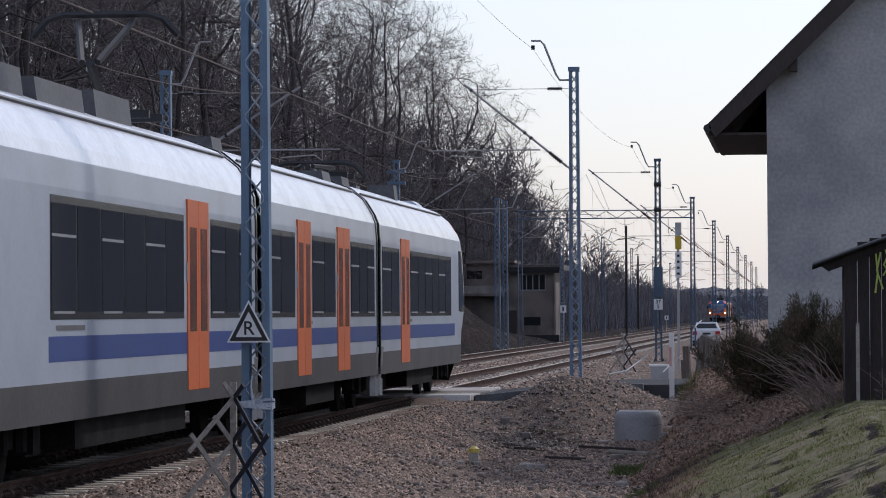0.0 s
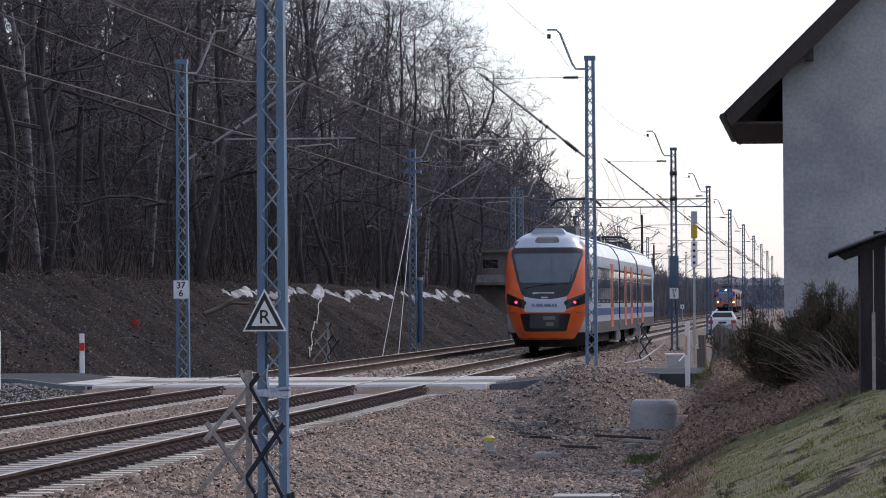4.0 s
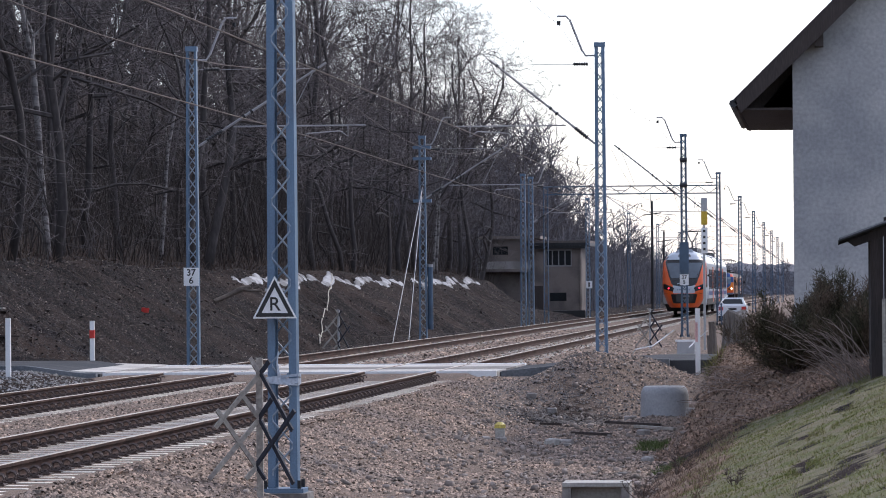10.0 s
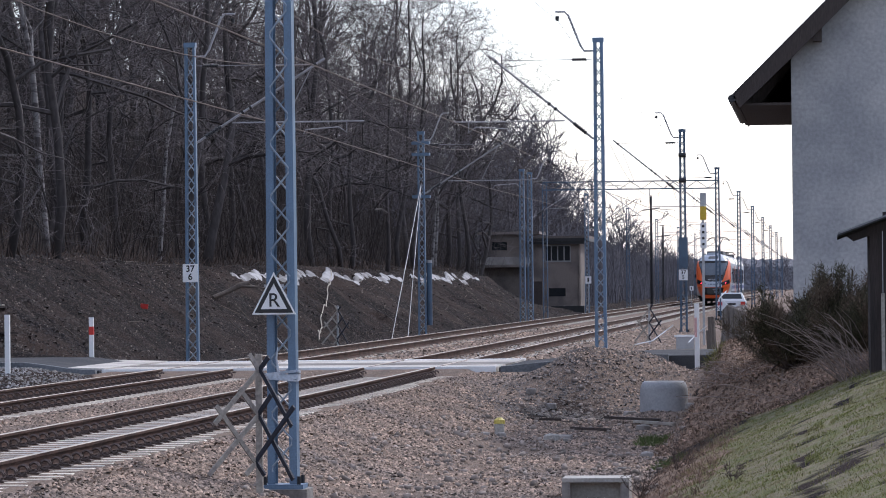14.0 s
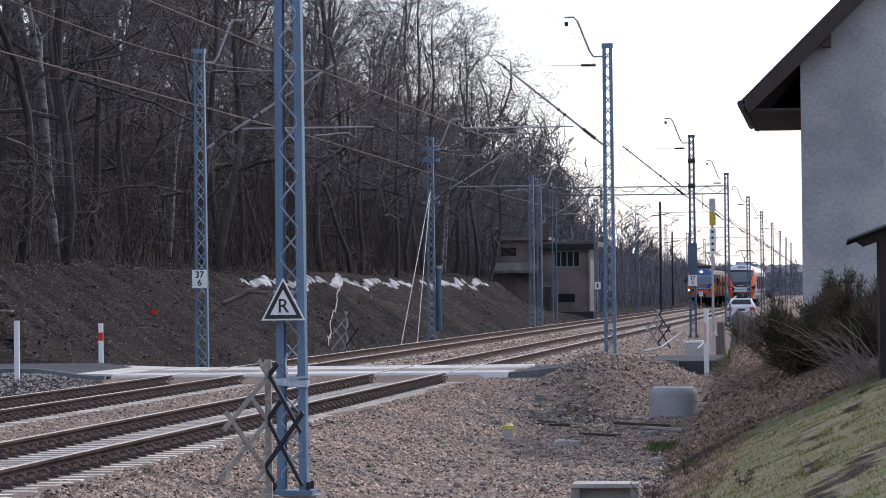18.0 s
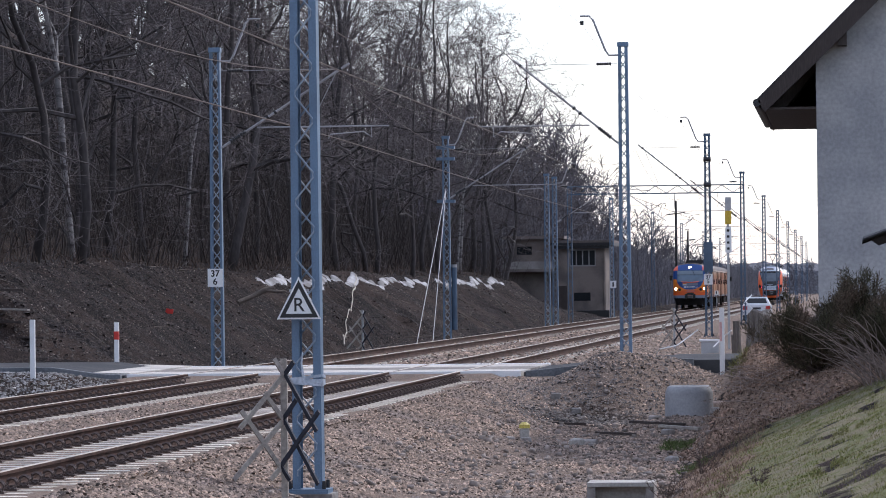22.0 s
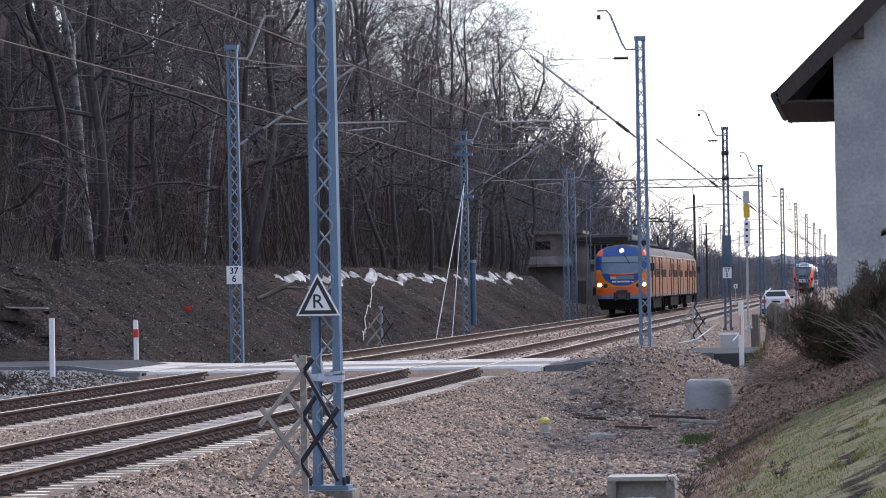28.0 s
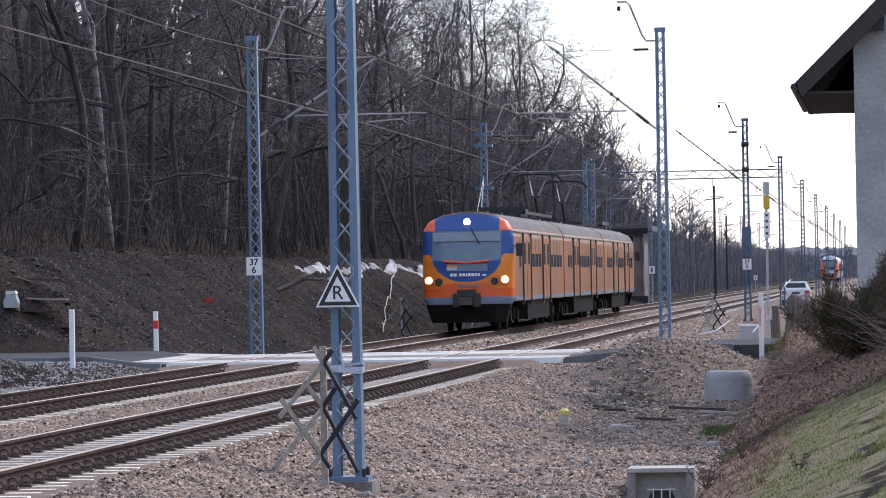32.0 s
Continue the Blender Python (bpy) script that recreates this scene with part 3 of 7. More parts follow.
def cantilever(t, s, zc, reach, rise=2.1):
    """Tube cantilever carrying the wires over a track; s: the side it reaches to."""
    at = lambda k: (s * (0.15 + (reach - 0.15) * k), 0, zc + rise * k)
    c = part("cantilever", Shape().tube(at(0), at(1), 0.034, n=6), TUBE, t, "sloping steel tube")
    part("insulator", ribbed(at(0.07), at(0.19), 0.075), DARKST, c)
    for k in (0.36, 0.42, 0.93):
        part("clamp", Shape().tube(at(k - 0.008), at(k + 0.008), 0.06, n=6), DARKST, c)
    zt = zc + rise - 0.14
    tt = part("top_tube", Shape().tube((s * 0.15, 0, zt), (s * reach * 0.92, 0, zt), 0.009, n=6), TUBE, t)
    part("insulator", ribbed((s * 0.32, 0, zt), (s * 0.72, 0, zt), 0.06), DARKST, tt)
    b = part("drop_tube", Shape().tube((s * (reach * 0.31), 0, zc + 0.5), (s * (reach + 1.0), 0, zc + 0.5), 0.022, n=6), TUBE, t)
    part("hanger", Shape().tube(at(0.9), (s * (reach * 0.7), 0, zc + 0.5), 0.009, n=4), TUBE, t)
    part("steady_arm", Shape().path([(s * (reach + 0.55), 0, zc + 0.5), (s * (reach + 0.55), 0, zc + 0.22), (s * (reach + 0.35), 0, zc + 0.36), (s * (reach - 0.5), 0, zc + 0.3), (s * (reach - 0.56), 0, zc + 0.18)], 0.016, 5), TUBE, b)


MAST_LABEL = "blue-grey lattice steel catenary mast on a concrete footing"
NEARM = []
for i, y in enumerate((45.5, 111.6, 178.6, 238.0, 299.5, 358.0, 420.0, 482.0, 545.0, 610.0)):
    zb = -0.52 if i == 0 else -0.42
    top = 9.4 if i == 0 else 8.35
    m = mast("catenary_mast", MX, y, zb, top - zb, MAST_LABEL if i < 3 else "tall dark lattice catenary mast beside the rails", MAST if i < 2 else MASTD)
    NEARM.append(m)
    top_arm(m, top - zb)
    cantilever(m, -1, 5.62 - zb, 2.98, 2.29)
for z, w in ((7.25, 0.16), (6.15, 0.16)):
    part("tension_wheel", Shape().tube((-w, -0.16, z + 0.4), (w, -0.16, z + 0.4), 0.1, n=12), DARKST, NEARM[2], "dark tension wheel")
part("weight_stack", Shape().box(-0.2, -0.25, 2.8, 0.2, -0.13, 4.1), MASTD, NEARM[2], "stack of dark tension weights")
LEFTM = []
for i, (y, top) in enumerate(((104.4, 7.95), (165.2, 7.9), (221.0, 7.9), (227.0, 7.9), (282.0, 7.9), (342, 8.0), (402, 8.0), (462, 8.0), (524, 8.0))):
    m = mast("catenary_mast", ML, y, -0.38, top + 0.38, MAST_LABEL, MAST if i < 5 else MASTD)
    LEFTM.append(m)
    if i != 2:
        top_arm(m, top + 0.38, 1)
        cantilever(m, 1, 5.40 + 0.38, 3.45, 2.1)


def wires():
    """Contact wires, messengers with droppers, and the earth and feeder wires on the mast heads."""
    k = 0
    for cx, ms in ((NEAR, [m.location for m in NEARM]), (FAR, [m.location for m in LEFTM if abs(m.location.y - 221) > 1])):
        near_row = cx == NEAR
        zm, sag = (7.7, 1.5) if near_row else (7.35, 0.95)
        ys = ([-20.0] if near_row else [-17.0, 43.5]) + [p.y for p in ms]
        dr, cps, mps = Shape(), [], []
        for i, (a, b) in enumerate(zip(ys, ys[1:])):
            xa, xb = cx + 0.2 * (-1) ** i, cx - 0.2 * (-1) ** i
            cps += [(xa, a, 5.6)]
            pts = [Vector((xa + (xb - xa) * t, a + (b - a) * t, zm - sag * 4 * t * (1 - t))) for t in np.linspace(0, 1, 13)]
            mps += pts[:-1]
            if b < 250:
                for p in pts[1:-1:2]:
                    dr.tube(p, (p.x, p.y, 5.6), 0.004, n=3, cap=False)
        w = thing("overhead_line", None, "thin overhead line with contact wire, messenger and droppers above the rails", "overhead line", "overhead lines")
        part("contact_wire", Shape().path(cps, 0.0135, 4), WIRE, w)
        part("messenger_wire", Shape().path(mps, 0.010, 4), WIRE, w)
        tagged(part("dropper_wire", dr, WIRE, w), kind="stuff")
    for ms, s, dz in ((NEARM, -1, 0.5), (LEFTM, 1, 0.5)):
        pts = [(m.location.x + s * 1.1, m.location.y, (9.4 if i == 0 and s < 0 else 8.35 if s < 0 else 7.95) + dz) for i, m in enumerate(ms) if not (s > 0 and i == 2)]
        pts = [(pts[0][0], -20, pts[0][2])] + pts
        run = []
        for a, b in zip(pts, pts[1:]):
            run += [Vector(a).lerp(Vector(b), t) - Vector((0, 0, 0.55 * 4 * t * (1 - t))) for t in np.linspace(0, 1, 11)[:-1]]
        single("earth_wire", Shape().path(run, 0.0055, 4), WIRE, "thin sagging wire strung between the mast heads", "wire")


wires()


# ---- woods ----
def grow(seed, h, r0, spread=0.5, twist=0.25, depth=4, clear=0.28, lean=0.0, fork=2.6, fine=1.0):
    """A bare tree: tapered trunk and limbs that fork into twigs. Returns trunk, limbs and twigs."""
    rnd = random.Random(seed)
    trunk, limbs, twigs = Shape(), Shape(), Shape()

    def wander(p, d, length, r, level):
        n = (9, 6, 4, 3, 1)[level]
        step = length / n
        pts = [(p, r)]
        for i in range(n):
            k = (0.07, 0.22, 0.3, 0.33, 0.33)[level] * (twist / 0.25)
            d = (d + Vector((rnd.gauss(0, k), rnd.gauss(0, k), rnd.gauss(0, k) + (0.0, 0.09, 0.07, 0.03, 0.0)[level]))).normalized()
            p = p + d * step
            pts.append((p, max(0.006, r * (1 - 0.72 * (i + 1) / n) if level == 0 else r * (1 - 0.7 * (i + 1) / n))))
        sh = trunk if level == 0 else limbs if level < 3 else twigs
        sides = (8, 5, 4, 3, 3)[level]
        sh.path([p_ for p_, r_ in pts], [r_ for p_, r_ in pts], sides)
        if level >= depth:
            return
        kids = int((rnd.uniform(8, 11), rnd.uniform(5, 7), rnd.uniform(4, 6), rnd.uniform(3, 4))[min(level, 3)] * fine + 0.5)
        for j in range(kids):
            t = rnd.uniform(clear if level == 0 else 0.2, 1.0)
            if level == 0 and j == 0:
                t = 1.0
            q = t * n
            i = min(int(q), n - 1)
            base = pts[i][0].lerp(pts[i + 1][0], q - i)
            br = pts[i][1] + (pts[i + 1][1] - pts[i][1]) * (q - i)
            dd = (pts[i + 1][0] - pts[i][0]).normalized()
            a = rnd.uniform(0, 2 * math.pi)
            side = Vector((math.cos(a), math.sin(a), rnd.uniform(0.0, 0.5)))
            nd = (dd * (1 - spread) + side.normalized() * spread * rnd.uniform(0.8, 1.4)).normalized()
            ln = length * (rnd.uniform(0.3, 0.52) if level == 0 else rnd.uniform(0.4, 0.62)) * (1.15 - 0.55 * t if level == 0 else 1)
            wander(base, nd, ln, max(0.008, br * rnd.uniform(0.45, 0.68)), level + 1)
    wander(Vector((0, 0, -0.3)), Vector((lean, 0.3 * lean, 1)).normalized(), h * 0.86, r0, 0)
    return trunk, limbs, twigs


TREE_KINDS, FAR_KINDS = [], []
# bark of the far trees, lightened and greyed for the haze of distance
HAZEBARK = mat("haze_grey_bark", (0.125, 0.113, 0.12), 0.95, 0, 0.25, 0.3, 3, 0, (0.1, 0.09, 0.095), each=0.2)
for i, (h, r, sp, tw, cl, ln) in enumerate(((17, 0.16, 0.68, 0.5, 0.12, 0.05), (19, 0.17, 0.6, 0.46, 0.16, -0.06), (15, 0.13, 0.72, 0.55, 0.1, 0.1),
                                            (18, 0.14, 0.55, 0.42, 0.22, 0.0), (16, 0.2, 0.75, 0.6, 0.1, -0.1), (20, 0.17, 0.55, 0.4, 0.25, 0.04), (13, 0.1, 0.6, 0.5, 0.08, 0.12))):
    tr, li, tw_ = grow(100 + i, h, r, sp, tw, 4, cl, ln)
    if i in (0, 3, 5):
        FAR_KINDS.append((tr.mesh("trunk", HAZEBARK, True), li.mesh("branching", HAZEBARK), tw_.mesh("crown", HAZEBARK)))
    TREE_KINDS.append((tr.mesh("trunk", BARK, True), li.mesh("branching", BARK), tw_.mesh("crown", TWIG), h))


def sticks(name, a, b, ra, rb, material):
    """One joined mass of three-sided tapering sticks from a to b."""
    d = b - a
    d = d / np.maximum(np.linalg.norm(d, axis=1, keepdims=True), 1e-6)
    ref = np.where(np.abs(d[:, 2:3]) < 0.9, np.array([[0.0, 0.0, 1.0]]), np.array([[0.0, 1.0, 0.0]]))
    u = np.cross(d, ref)
    u /= np.linalg.norm(u, axis=1, keepdims=True)
    w = np.cross(d, u)
    V = []
    for p, r in ((a, ra), (b, rb)):
        for k in range(3):
            c, q = math.cos(2.0944 * k), math.sin(2.0944 * k)
            V.append(p + (u * c + w * q) * r[:, None])
    V = np.stack(V, 1).reshape(-1, 3)
    f = np.array([(0, 1, 4, 3), (1, 2, 5, 4), (2, 0, 3, 5)])
    F = (f[None] + (np.arange(len(a)) * 6)[:, None, None]).reshape(-1, 4)
    me = bpy.data.meshes.new(name)
    me.vertices.add(len(V))
    me.vertices.foreach_set("co", V.astype(np.float32).ravel())
    me.loops.add(F.size)
    me.loops.foreach_set("vertex_index", F.astype(np.int32).ravel())
    me.polygons.add(len(F))
    me.polygons.foreach_set("loop_start", np.arange(0, F.size, 4, dtype=np.int32))
    me.update(calc_edges=True)
    me.materials.append(material)
    return me


def wood_mass(name, spots, material, label, seed, limbs=24, twigs=5, r0=0.13, rt=0.022):
    """Bare trees of one stand: trunks in bent lengths, rising limbs, and twigs on every limb."""
    rng = np.random.default_rng(seed)
    A, B, RA, RB = [], [], [], []

    def put(a, b, ra, rb):
        A.append(a), B.append(b), RA.append(ra), RB.append(rb)
    for x, y, h in spots:
        n = 6
        knots = np.array([(x, y, ground_z(x, y) - 0.2)]) + np.cumsum(np.concatenate([[(0, 0, 0)], np.stack([rng.normal(0, 0.035 * h / n * 3, n), rng.normal(0, 0.035 * h / n * 3, n), np.full(n, h / n)], -1)]), 0)
        rr = r0 * h / 15 * (1 - 0.85 * np.linspace(0, 1, n + 1))
        put(knots[:-1], knots[1:], rr[:-1], rr[1:])
        t = rng.uniform(0.22, 1.0, limbs)
        k = np.minimum((t * n).astype(int), n - 1)
        base = knots[k] + (knots[k + 1] - knots[k]) * (t * n - k)[:, None]
        ang = rng.uniform(0, 6.283, limbs)
        out = np.stack([np.cos(ang), np.sin(ang), rng.uniform(0.35, 1.5, limbs)], -1)
        out /= np.linalg.norm(out, axis=1, keepdims=True)
        L = h * rng.uniform(0.14, 0.32, limbs) * (1.15 - 0.75 * t)
        mid = base + out * L[:, None] * 0.55
        bend = out + rng.normal(0, 0.3, out.shape) + np.array([0, 0, 0.25])
        tip = mid + bend * L[:, None] * 0.5
        rl = np.full(limbs, r0 * 0.32)
        put(base, mid, rl, rl * 0.65), put(mid, tip, rl * 0.65, np.full(limbs, rt * 0.6))
        j = rng.integers(0, limbs, limbs * twigs)
        q = rng.uniform(0, 1, limbs * twigs)[:, None]
        st = np.where(q < 0.5, base[j] + (mid - base)[j] * (0.3 + q), mid[j] + (tip - mid)[j] * (2 * q - 1))
        e = rng.normal(0, 0.6, st.shape) + out[j] * 0.9 + np.array([0, 0, 0.25])
        put(st, st + e * (L[j] * rng.uniform(0.15, 0.5, len(j)))[:, None], np.full(len(j), rt), np.full(len(j), rt * 0.4))
    me = sticks(name, np.concatenate(A), np.concatenate(B), np.concatenate(RA), np.concatenate(RB), material)
    return tagged(new(name, me), label, "woods", kind="stuff")


def conifer(x, y, h, seed, needle, bark):
    """A ragged pine: bare lower trunk, whorls of limbs with needle sprays, gaps between."""
    rng = np.random.default_rng(seed)
    t = thing("pine_tree", pose(x, y, ground_z(x, y)), "ragged dark pine with gaps in its crown", "tree", "pines at the wood's end")
    zs = np.linspace(0, h, 9)
    pts = [(0.12 * rng.normal(), 0.12 * rng.normal(), z - 0.2) for z in zs]
    part("trunk", Shape().path(pts, [0.17 * (1 - 0.85 * z / h) for z in zs], 7), bark, t, "grey-brown trunk")
    A, B, C, D = [], [], [], []
    for w in range(int(h * 2.1)):
        z = h * (0.3 + 0.7 * rng.random())
        L = h * 0.2 * (1.12 - z / h) * rng.uniform(0.6, 1.35) + 0.3
        a = rng.uniform(0, 6.283)
        p = np.array([0, 0, z])
        q = p + np.array([math.cos(a), math.sin(a), rng.uniform(-0.1, 0.45)]) * L
        A.append(p), B.append(q)
        n = 60
        k = rng.uniform(0.35, 1.05, n)[:, None]
        st = p + (q - p) * k + rng.normal(0, 0.1, (n, 3))
        C.append(st), D.append(st + rng.normal(0, 0.26, (n, 3)) + np.array([0, 0, 0.1]))
    A, B, C, D = np.array(A), np.array(B), np.concatenate(C), np.concatenate(D)
    tagged(part("branching", sticks("branching", A, B, np.full(len(A), 0.045), np.full(len(A), 0.012), bark), None, t), kind="stuff")
    tagged(part("needles", sticks("needles", C, D, np.full(len(C), 0.03), np.full(len(C), 0.008), needle), None, t, "dusty dark green needles"), kind="stuff")


def build_woods():
    rnd = random.Random(5)
    first = {}
    spots = []
    y = 96.0
    while y < 425:
        for row, x0 in enumerate((-24.0, -29.0, -35.0)):
            if row == 2 and rnd.random() < 0.35:
                continue
            spots.append((x0 + rnd.uniform(-1.9, 1.9) - 0.012 * max(0, y - 250), y + rnd.uniform(-2.5, 2.5)))
        y += 5.2 if y < 230 else 7.5
    for x, y in spots:
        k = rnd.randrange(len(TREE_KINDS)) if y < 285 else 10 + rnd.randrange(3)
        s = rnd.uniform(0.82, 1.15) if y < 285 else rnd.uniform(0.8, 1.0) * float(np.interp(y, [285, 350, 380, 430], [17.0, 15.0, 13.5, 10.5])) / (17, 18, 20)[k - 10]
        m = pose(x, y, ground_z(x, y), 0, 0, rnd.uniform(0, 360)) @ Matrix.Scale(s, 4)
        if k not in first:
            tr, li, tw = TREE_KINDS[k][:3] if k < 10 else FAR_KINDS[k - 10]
            t = thing("tree", m, "bare dark-barked woodland tree with tangled twigs" if k < 10 else "bare woodland tree far along the line, greyed as by haze", "tree", "bare woodland trees")
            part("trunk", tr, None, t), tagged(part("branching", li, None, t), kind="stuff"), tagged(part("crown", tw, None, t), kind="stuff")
            first[k] = t
        else:
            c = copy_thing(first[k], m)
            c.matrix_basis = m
    # birches at the wood's edge
    bt, bl, bw = grow(300, 15, 0.12, 0.4, 0.2, 4, 0.4, 0.12)
    bm_ = (bt.mesh("trunk", BIRCH, True), bl.mesh("branching", BIRCH), bw.mesh("crown", TWIG))
    firstb = None
    for x, y, rz, s in ((-24, 148.6, 0, 0.78), (-23.5, 250, 20, 1.0), (-23.8, 126, 190, 1.1), (-23.0, 243, 340, 0.8), (-25, 300, 70, 0.8)):
        m = pose(x, y, ground_z(x, y), 0, 0, rz) @ Matrix.Scale(s, 4)
        if firstb is None:
            firstb = thing("birch_tree", m, "leaning birch with pale peeling bark at the wood's edge", "tree", "birches")
            part("trunk", bm_[0], None, firstb), tagged(part("branching", bm_[1], None, firstb), kind="stuff"), tagged(part("crown", bm_[2], None, firstb), kind="stuff")
        else:
            copy_thing(firstb, m).matrix_basis = m
    # thicket of saplings between the trunks
    th = Shape()
    for i in range(7000):
        y = rnd.uniform(97, 430)
        x = -23.3 - abs(rnd.gauss(0, 8)) - 0.012 * max(0, y - 250)
        z = ground_z(x, y)
        h = rnd.uniform(1.2, 5.5)
        p, d = Vector((x, y, z - 0.1)), Vector((rnd.gauss(0, 0.18), rnd.gauss(0, 0.18), 1))
        r = rnd.uniform(0.008, 0.03)
        for j in range(3):
            q = p + d * h / 3 + Vector((rnd.gauss(0, 0.12), rnd.gauss(0, 0.12), 0))
            th.tube(p, q, r * (1 - 0.3 * j), r * (0.7 - 0.3 * j) + 0.002, n=3, cap=False)
            if j:
                for b in range(2):
                    e = p + Vector((rnd.gauss(0, 0.6), rnd.gauss(0, 0.6), rnd.uniform(0.2, 0.9)))
                    th.tube(p, e, 0.007, 0.004, n=3, cap=False)
            p = q
    single("thicket", th, island(mat("sapling_bark", (0.055, 0.043, 0.038), 0.95, 0, 0.2, 0.5, 5, 0), 0.4), "dense leafless thicket of saplings under the trees", "undergrowth", kind="stuff")
    th = Shape()
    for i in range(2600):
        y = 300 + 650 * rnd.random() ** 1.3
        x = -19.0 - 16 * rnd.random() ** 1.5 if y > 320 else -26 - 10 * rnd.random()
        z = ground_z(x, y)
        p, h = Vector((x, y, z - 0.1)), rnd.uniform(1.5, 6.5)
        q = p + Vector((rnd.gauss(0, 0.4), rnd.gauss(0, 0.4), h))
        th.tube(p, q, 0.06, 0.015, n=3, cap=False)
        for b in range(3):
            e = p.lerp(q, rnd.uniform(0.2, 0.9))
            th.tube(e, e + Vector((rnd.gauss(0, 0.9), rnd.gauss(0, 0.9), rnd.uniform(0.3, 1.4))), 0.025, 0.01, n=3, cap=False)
    # paler than the near saplings: distance haze is mixed into the bark
    single("far_thicket", th, island(mat("haze_grey_sapling_bark", (0.15, 0.14, 0.15), 0.95, 0, 0.2, 0.5, 5, 0), 0.4), "haze-greyed leafless saplings far along the line", "undergrowth", kind="stuff")
    # the woods beyond and behind
    light = []
    for i in range(4):
        tr, li, tw = grow(400 + i, 17, 0.22, 0.5, 0.3, 3, 0.3, 0.0, fine=0.68)
        sh = Shape().add(tr.v, tr.f).add(li.v, li.f).add(tw.v, tw.f)
        light.append((np.array(sh.v), sh.f))
    far = []
    for i in range(140):
        y = rnd.uniform(100, 470)
        x = -40 - rnd.uniform(0, 1) ** 1.5 * 55 - 0.02 * max(0, y - 250)
        if 0.141 < -x / y < 0.158 or 0.092 < -x / y < 0.104:
            continue
        far.append((x, y, rnd.uniform(0.9, 1.25)))
    for i in range(60):
        y = rnd.uniform(150, 420)
        far.append((-y * rnd.uniform(0.162, 0.225), y, rnd.uniform(0.9, 1.25)))
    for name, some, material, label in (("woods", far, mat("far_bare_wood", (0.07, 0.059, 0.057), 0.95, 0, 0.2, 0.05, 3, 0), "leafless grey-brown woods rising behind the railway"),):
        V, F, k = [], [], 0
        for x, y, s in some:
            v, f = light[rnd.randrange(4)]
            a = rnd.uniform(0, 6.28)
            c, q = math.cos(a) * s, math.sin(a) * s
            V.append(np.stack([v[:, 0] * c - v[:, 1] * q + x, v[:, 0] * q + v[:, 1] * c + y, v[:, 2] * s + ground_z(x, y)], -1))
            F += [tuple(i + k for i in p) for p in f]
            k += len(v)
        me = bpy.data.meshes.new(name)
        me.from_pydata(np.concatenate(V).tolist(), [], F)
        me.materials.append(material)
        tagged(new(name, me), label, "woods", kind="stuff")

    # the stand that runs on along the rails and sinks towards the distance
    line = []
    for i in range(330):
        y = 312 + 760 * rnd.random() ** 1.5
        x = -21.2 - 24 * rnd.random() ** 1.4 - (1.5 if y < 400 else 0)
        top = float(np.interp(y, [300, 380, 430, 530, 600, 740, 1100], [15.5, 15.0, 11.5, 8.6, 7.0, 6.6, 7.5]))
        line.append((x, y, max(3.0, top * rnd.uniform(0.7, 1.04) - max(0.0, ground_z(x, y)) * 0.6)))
    # the haze over this stand is put into its grey bark colour
    wood_mass("grey_woods", line, mat("haze_grey_wood", (0.135, 0.125, 0.14), 0.95, 0, 0.25, 0.05, 3, 0), "haze-greyed leafless woods along the line, lower with distance", 61, 24, 5, 0.14, 0.042)
    hill = []
    for i in range(190):
        y = 306 + 150 * rnd.random() ** 1.2
        x = -22.5 - 26 * rnd.random() - 0.02 * (y - 306)
        top = float(np.interp(y, [300, 350, 400, 460], [15.0, 15.0, 12.5, 10.0]))
        hill.append((x, y, max(4.0, top * rnd.uniform(0.55, 1.0) - max(0.0, ground_z(x, y)) * 0.5)))
    wood_mass("hill_woods", hill, mat("brown_bare_wood", (0.085, 0.073, 0.074), 0.95, 0, 0.25, 0.05, 3, 0), "dense brown-grey leafless woods behind the signal box", 63, 26, 6, 0.13, 0.036)
    needle = mat("dusty_pine_needles", (0.055, 0.058, 0.05), 0.9, 0, 0.3, 0.8, 6, 0, (0.09, 0.085, 0.08))
    for i, (x, y, h) in enumerate(((-27.5, 322, 13.5), (-25.8, 338, 14.5), (-30.5, 330, 15), (-24.6, 372, 12.5), (-27, 395, 12))):
        conifer(x, y, h, 80 + i, needle, HAZEBARK)


build_woods()


# ---- house and shed ----
HY = 62.0       # the gable wall's distance along the line


